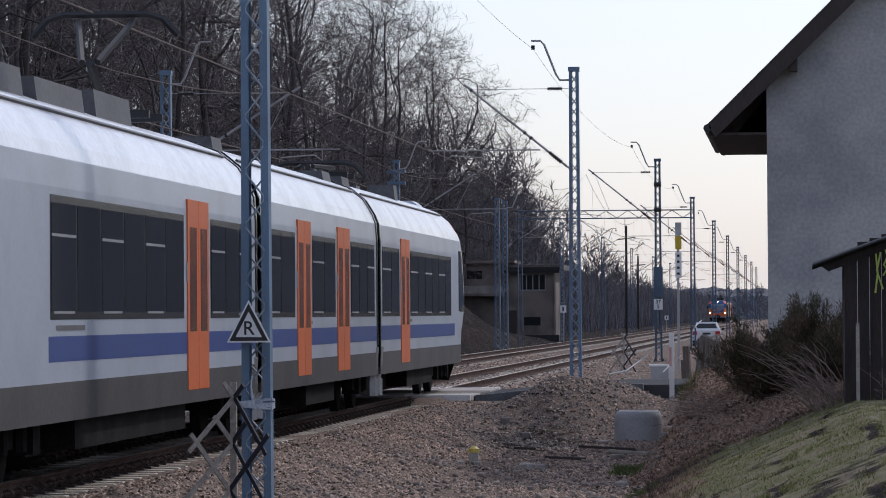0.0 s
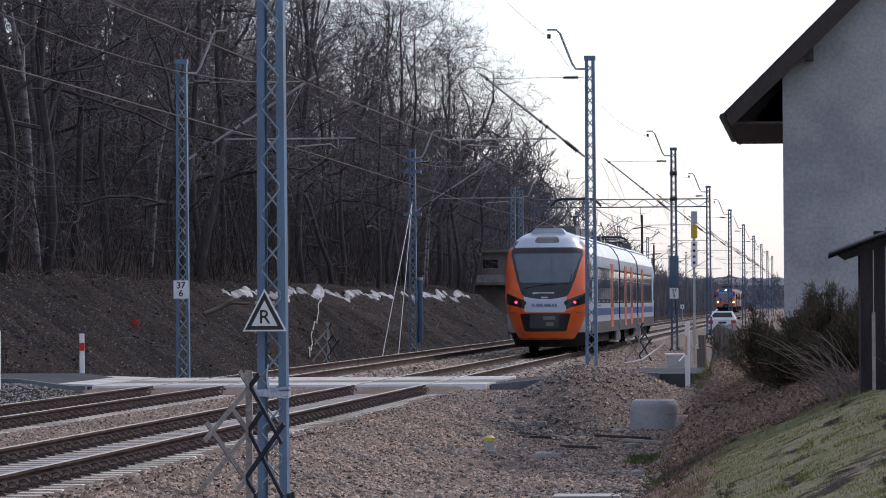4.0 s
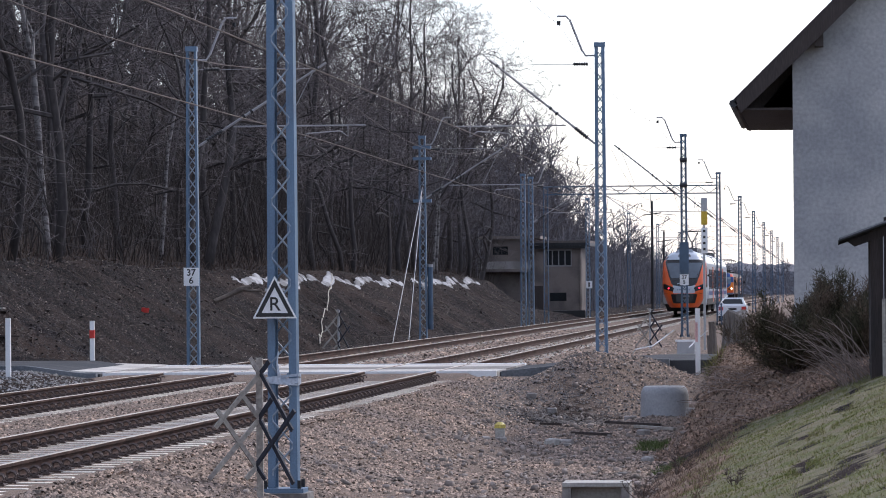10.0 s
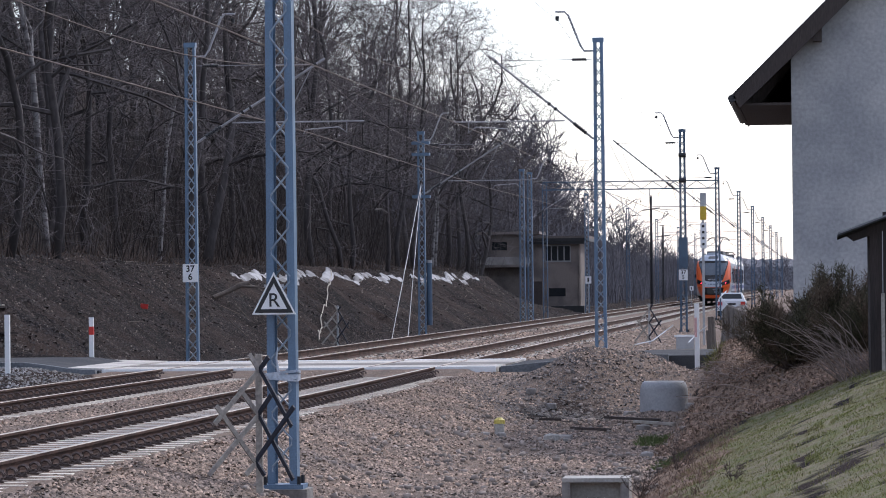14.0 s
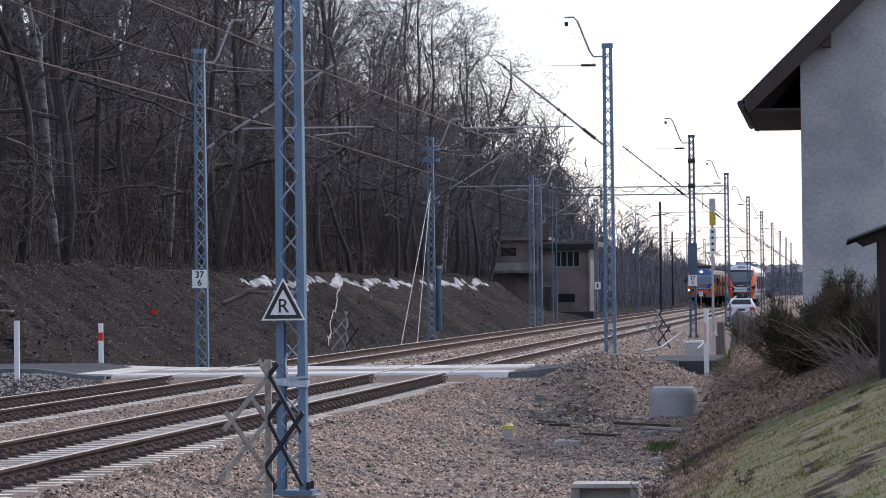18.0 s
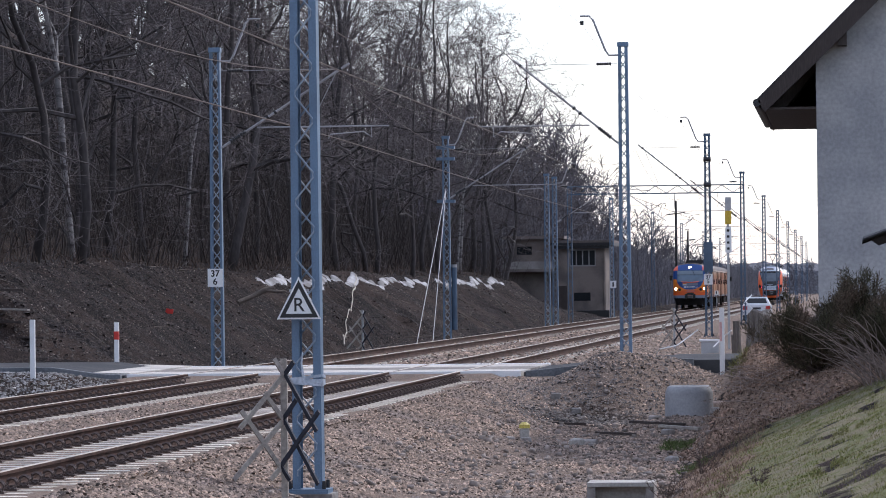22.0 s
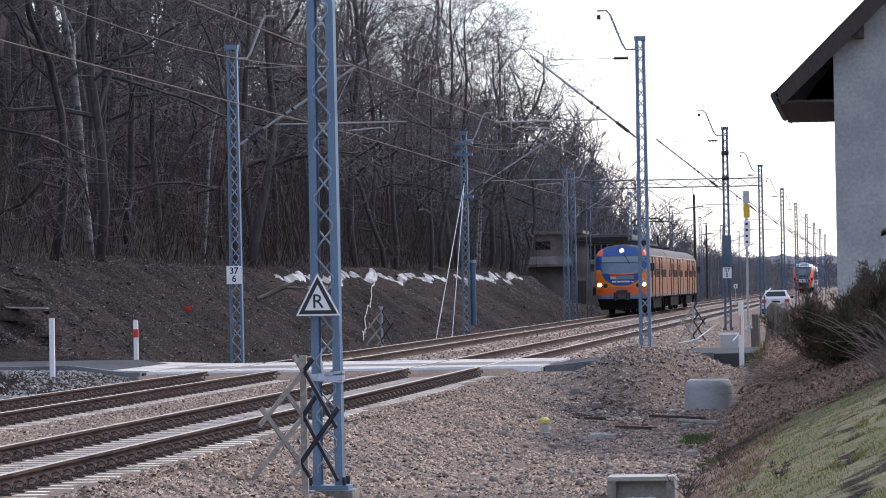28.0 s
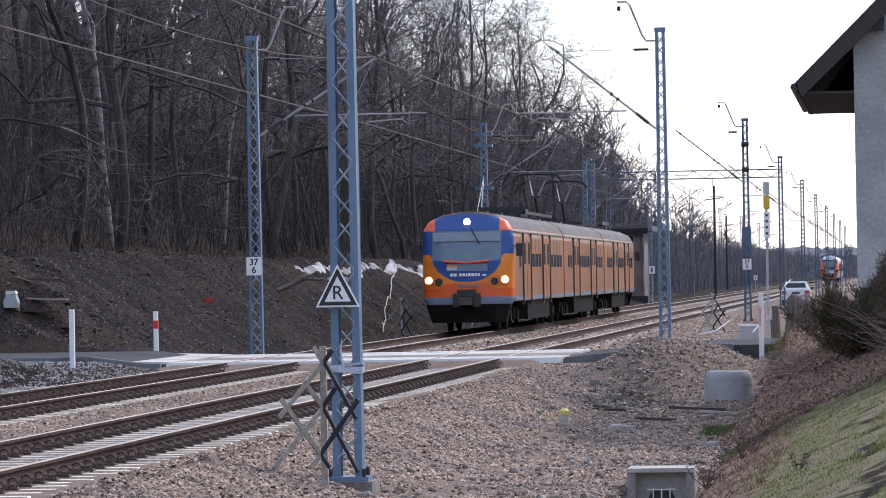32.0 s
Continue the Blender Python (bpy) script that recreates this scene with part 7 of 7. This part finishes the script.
        size = np.stack([np.full(n, w) * rng.uniform(0.6, 1.3, n), L, L], -1)
        me = many(name, protos, np.stack([x, y, height(x, y) - 0.01 + zoff], -1), size, rng.uniform(0, 6.28, n), rng.normal(0, lean, n), material)
        return tagged(new(name, me), label, category, kind="stuff")
    turf = island(mat("short_turf", (0.165, 0.178, 0.055), 0.9, 0, 0.25, 1.2, 8, 0, (0.25, 0.215, 0.11), mix=(0.42, 0.62), spec=0.05), 0.4)
    dry = island(mat("dead_grass", (0.25, 0.172, 0.125), 0.95, 0, 0.25, 0.9, 8, 0, (0.13, 0.092, 0.07), spec=0.1), 0.5)
    blades("turf", 110000, (-1.9, 2.6), (24, 62.6), 0.015, 0.05, 0.007, turf, "short worn grass on the slope", "grass", 11, lambda x, y, r: (x > -1.6 + 0.35 * vnoise(x * 2, y * 0.7, 5)) & (turf_patch(x, y) > r.uniform(-1.2, 0.35, len(x))) & (ruts(x, y) < r.uniform(0.15, 0.6, len(x))), 0.5)
    blades("dead_grass", 42000, (-2.6, 1.6), (61.4, 96), 0.03, 0.10, 0.013, dry, "dead brown grass and weeds on the bank", "dead grass", 12, lambda x, y, r: (r.uniform(0, 1, len(x)) < 0.9) & ((y < 85.5) | (x > -2.4)), 0.7)
    blades("dead_grass_edge", 4500, (-2.35, -1.2), (40, 63), 0.03, 0.11, 0.01, dry, "dead grass along the foot of the slope", "dead grass", 13, lambda x, y, r: r.uniform(0, 1, len(x)) < smooth01(-2.4, -1.8, x), 0.7)
    dead_leaf = island(mat("dead_leaves", (0.25, 0.168, 0.122), 0.95, 0, 0.25, 0.8, 12, 0, (0.12, 0.085, 0.066), spec=0.1), 0.6)
    strew("leaf_litter", 16000, (-2.55, 1.2), (61.6, 92), 0.01, 0.034, dead_leaf, "matted dead leaves and clods on the bank", "leaf litter", lambda x, y, r: (y < 85.5) | (x > -2.3), 18, 0.5, 1.4, CHIPS)
    blades("leaf_scrub", 9000, (-30, -22.2), (98, 280), 0.2, 0.7, 0.03, island(mat("wood_floor_scrub", (0.10, 0.07, 0.055), 0.95, 0, 0.2, 0.5, 6, 0), 0.4), "brown scrub along the wood's edge", "undergrowth", 14, None, 0.6)
    green = island(mat("fresh_tuft", (0.085, 0.115, 0.03), 0.9, 0, 0.2, 2, 10, 0), 0.35)
    blades("grass_tuft", 900, (-2.95, -2.45), (64.5, 67.5), 0.05, 0.16, 0.012, green, "fresh green tuft beside the path", "grass", 15, None, 0.6)
    blades("grass_tuft", 500, (-2.35, -1.95), (56.0, 58.5), 0.04, 0.12, 0.012, green, "fresh green tuft at the slope's foot", "grass", 16, None, 0.6)
    blades("grass_tuft", 260, (-2.4, -2.05), (83.5, 86.5), 0.08, 0.28, 0.012, island(mat("yellowed_tuft", (0.17, 0.16, 0.05), 0.9), 0.4), "yellow-green tuft by the white post", "grass", 17, None, 0.6)


build_cover()


def build_shrubs():
    rnd = random.Random(21)
    needle = island(mat("dark_evergreen", (0.07, 0.066, 0.04), 0.9, 0, 0.25, 2.2, 20, 0, (0.13, 0.094, 0.068), mix=(0.42, 0.6), spec=0.1), 0.5)
    stem = mat("shrub_stem", (0.085, 0.06, 0.05), 0.9, 0, 0.2, 3, 15, 0.2)
    for cx, cy, n, hgt, wid, lab in ((-0.42, 65.0, 19, 1.3, 1.05, "dark spreading evergreen shrub before the house wall"), (0.3, 66.2, 12, 1.25, 0.8, "dark evergreen shrub close to the house wall"), (0.62, 64.3, 7, 1.0, 0.5, "thin dark evergreen shrub by the shed")):
        t = thing("evergreen_shrub", pose(cx, cy, ground_z(cx, cy) - 0.05), lab, "shrub", "evergreen shrubs")
        nd = Shape()
        for i in range(int(n * 2.6)):
            a = rnd.uniform(0, 6.28)
            d = Vector((math.cos(a) * rnd.uniform(0.3, 1.3) * wid, math.sin(a) * 0.8 * wid, rnd.uniform(0.12, 1.0) * hgt)).normalized()
            p, pts = Vector((rnd.gauss(0, 0.12), rnd.gauss(0, 0.12), 0)), []
            L = rnd.uniform(0.6, 1.15) * hgt
            for k in range(8):
                pts.append(p.copy())
                d = (d + Vector((rnd.gauss(0, 0.16), rnd.gauss(0, 0.16), rnd.gauss(0.09, 0.1)))).normalized()
                p = p + d * L / 7
                p.z = max(p.z, 0.06)
            part("branch", Shape().path(pts, [0.016 * (1 - 0.85 * k / 7) for k in range(8)], 4), stem, t)
            for k in range(400):
                q = rnd.uniform(0.12, 1.0) ** 0.8 * 6.99
                j = int(q)
                b = pts[j].lerp(pts[j + 1], q - j) + Vector((rnd.gauss(0, 0.05), rnd.gauss(0, 0.05), rnd.gauss(0, 0.045)))
                e = b + ((pts[j + 1] - pts[j]).normalized() * 0.5 + Vector((rnd.gauss(0, 0.55), rnd.gauss(0, 0.55), rnd.gauss(0.3, 0.45)))).normalized() * rnd.uniform(0.03, 0.12)
                nd.tube(b, e, 0.0056, 0.002, n=3, cap=False)
        part("foliage", nd, needle, t, "dark green needled foliage")
    br = Shape()
    for i in range(260):
        y = rnd.uniform(61.5, 78)
        x = -1.7 + rnd.random() * 2.6 - 0.02 * (y - 62)
        z = ground_z(x, y)
        a, L = rnd.uniform(0, 6.28), rnd.uniform(0.4, 1.1)
        h = rnd.uniform(0.05, 0.24)
        pts = [Vector((x + math.cos(a) * L * q, y + math.sin(a) * L * q, z + h * math.sin(q * 2.4) + rnd.gauss(0, 0.015))) for q in np.linspace(0, 1, 6)]
        br.path(pts, [0.006, 0.0055, 0.005, 0.0045, 0.004, 0.0025], 4)
    for i in range(60):
        x, y = rnd.uniform(0.25, 0.8), rnd.uniform(60.2, 62.4)
        z = ground_z(x, y) - 0.03
        a, L, h = rnd.uniform(1.6, 3.3), rnd.uniform(0.5, 1.5), rnd.uniform(0.35, 1.0)
        pts = [Vector((x + math.cos(a) * L * q, y + 0.6 * math.sin(a) * L * q, z + h * math.sin(q * 1.35) + rnd.gauss(0, 0.012))) for q in np.linspace(0, 1, 7)]
        br.path(pts, [0.007, 0.0065, 0.006, 0.005, 0.004, 0.0035, 0.0025], 4)
    single("brambles", br, island(mat("bramble_cane", (0.24, 0.185, 0.155), 0.8, 0, 0.2, 2, 12, 0), 0.4), "tangled leafless bramble canes over the bank", "brambles", kind="stuff")
    for (x, y, s, lab) in ((1.0, 38.5, 0.55, "small leafless bush on the grass slope"), (-1.85, 52.0, 0.3, "small dry weed at the slope's foot"), (-2.1, 47.5, 0.3, "small dry weed at the slope's foot"), (-0.9, 41.0, 0.16, "dry weed stalk on the grass slope")):
        t = thing("leafless_bush", pose(x, y, ground_z(x, y)), lab, "bush", "leafless bushes")
        for i in range(9):
            a = rnd.uniform(0, 6.28)
            d = Vector((math.cos(a) * 0.6, math.sin(a) * 0.6, 1.0)).normalized()
            p, pts = Vector((0, 0, -0.03)), []
            for k in range(6):
                pts.append(p.copy())
                d = (d + Vector((rnd.gauss(0, 0.2), rnd.gauss(0, 0.2), 0.02))).normalized()
                p = p + d * s * 0.25
            st = part("stem", Shape().path(pts, [0.012 * s / 0.5 * (1 - k / 7) for k in range(6)], 4), stem, t)
            tw = Shape()
            for k in range(9):
                b = pts[rnd.randrange(2, 6)]
                tw.tube(b, b + Vector((rnd.gauss(0, 0.1), rnd.gauss(0, 0.1), rnd.uniform(0.02, 0.14))) * s * 2, 0.004, 0.002, n=3, cap=False)
            tagged(part("twig", tw, stem, st), kind="stuff")
    sk = Shape()
    for i in range(70):
        y = rnd.uniform(97, 250)
        x = rnd.uniform(-23, -17.6)
        a, L = rnd.uniform(0, 3.14), rnd.uniform(0.4, 1.6)
        d = Vector((math.cos(a), math.sin(a), 0)) * L
        p = Vector((x, y, ground_z(x, y) + 0.06))
        q = p + d
        q.z = ground_z(q.x, q.y) + rnd.uniform(0.02, 0.3)
        sk.tube(p, q, 0.02, 0.008, n=4)
    single("fallen_branches", sk, island(mat("fallen_branch", (0.12, 0.095, 0.08), 0.9, 0, 0.2, 1, 10, 0), 0.5), "fallen branches strewn over the soil bank", "branches", kind="stuff")


build_shrubs()


# ---- the woods that close the horizon ----
def build_horizon():
    rnd = random.Random(31)
    # horizon trees; their bluish grey has the air's haze in it
    spots = [(rnd.uniform(-30, 60), rnd.uniform(900, 1060), rnd.uniform(5.5, 8.5)) for i in range(110)]
    # thirty unseen trees at the right, added to cut low sky and reflections
    for i in range(30):
        y = rnd.uniform(-120, 520)
        spots.append((rnd.uniform(10, 26) if y > 110 else rnd.uniform(40, 60), y, rnd.uniform(12, 16)))
    wood_mass("far_woods", spots, mat("hazed_distant_wood", (0.12, 0.115, 0.13), 0.95, 0, 0.2, 0.05, 3, 0), "haze-greyed woods on the horizon, with unseen trees at the right", 62, 20, 4, 0.2, 0.05)
    # the wooded hillside behind the stand along the rails
    sh, n = Shape(), 900
    for i in range(n + 1):
        y = 400 + 1100 * (i / n) ** 1.3
        front = float(np.interp(y / 2, [200, 240, 300, 380, 430, 530, 600, 740], [9, 12, 14.5, 14.5, 11, 8.2, 6.8, 6.2]))
        top = 1.7 + 1.5 * (front - 1.7)
        top *= 0.95 + 0.10 * noise.noise((y * 0.05, 0, 1)) + 0.12 * noise.noise((y * 0.22, 0, 2)) + 0.08 * noise.noise((y * 0.9, 0, 3))
        sh.v += [(-46, y, -3), (-48, y + 2, top * 0.6), (-53, y + 6, top)]
    for i in range(n):
        a = 3 * i
        sh.f += [(a, a + 3, a + 4, a + 1), (a + 1, a + 4, a + 5, a + 2)]
    single("wooded_hillside", sh, mat("bare_wood_hillside", (0.115, 0.105, 0.115), 0.95, 0, 0.4, 0.12, 1.6, 1.0, (0.06, 0.053, 0.055), dist=1.0, stretch=(1, 1, 0.3)), "grey-brown wooded hillside behind the railway", "woods", kind="structure")
    # dense wooded rises behind them, with distance haze in their bluish base colour
    # the last two are unseen: they darken window reflections and low sky
    for pts, h in ((((-90, 1090), (150, 1090)), 8.6), (((20, 700), (20, 112)), 13), (((65, 110), (65, -300)), 15)):
        (xa, ya), (xb, yb) = pts
        n = 500
        sh = Shape()
        for i in range(n + 1):
            t = i / n
            x, y = xa + (xb - xa) * t, ya + (yb - ya) * t
            top = h * (0.93 + 0.06 * noise.noise((x * 0.03, y * 0.03, 1)) + 0.05 * noise.noise((x * 0.25, y * 0.25, 2)) + 0.05 * noise.noise((x * 0.9, y * 0.9, 3)))
            dx, dy = (0, 14) if ya == yb else (9, 0)
            sh.v += [(x, y, -3), (x + dx * 0.3, y + dy * 0.3, top * 0.75), (x + dx, y + dy, top)]
        for i in range(n):
            a = 3 * i
            sh.f += [(a, a + 3, a + 4, a + 1), (a + 1, a + 4, a + 5, a + 2)]
        single("wooded_rise", sh, mat("wooded_rise", (0.13, 0.13, 0.15), 0.95, 0, 0.35, 0.08, 1.2, 1.0, (0.07, 0.065, 0.06), dist=1.0), "haze-greyed wooded rise around the place, in part unseen", "woods", kind="structure")


build_horizon()


build_sleepers()


def motions():
    walk(TRAIN_A, [(t, pose(NEAR, y, 0)) for t, y in (
        (0, 35.4), (0.5, 48.9), (1, 62.0), (1.5, 74.8), (2, 87.4), (2.5, 100.4), (3, 113.2), (4, 137.92), (5, 161.20), (6, 183.50), (7, 204.93), (8, 225.58), (9, 245.55), (10, 264.92), (11, 283.77), (12, 302.20), (13, 320.28), (14, 338.08), (16, 373.12), (18, 407.78), (20, 442.43), (22, 477.27), (24, 512.39), (26, 547.69), (28, 582.89), (30, 617.50), (32, 650.82)
    )])
    walk(TRAIN_B, [(t, pose(FAR, y, 0)) for t, y in (
        (0, 682.80), (3, 637.75), (6, 595.39), (9, 553.73), (12, 511.07), (14, 481.38), (16, 450.28), (18, 417.49), (20, 382.78), (22, 345.98), (23, 326.77), (24, 307.00), (25, 286.67), (26, 265.78), (27, 244.33), (28, 222.33), (29, 199.78), (30, 176.72), (30.5, 164.99), (31, 153.14), (31.5, 141.16), (32, 129.07)
    )])


motions()
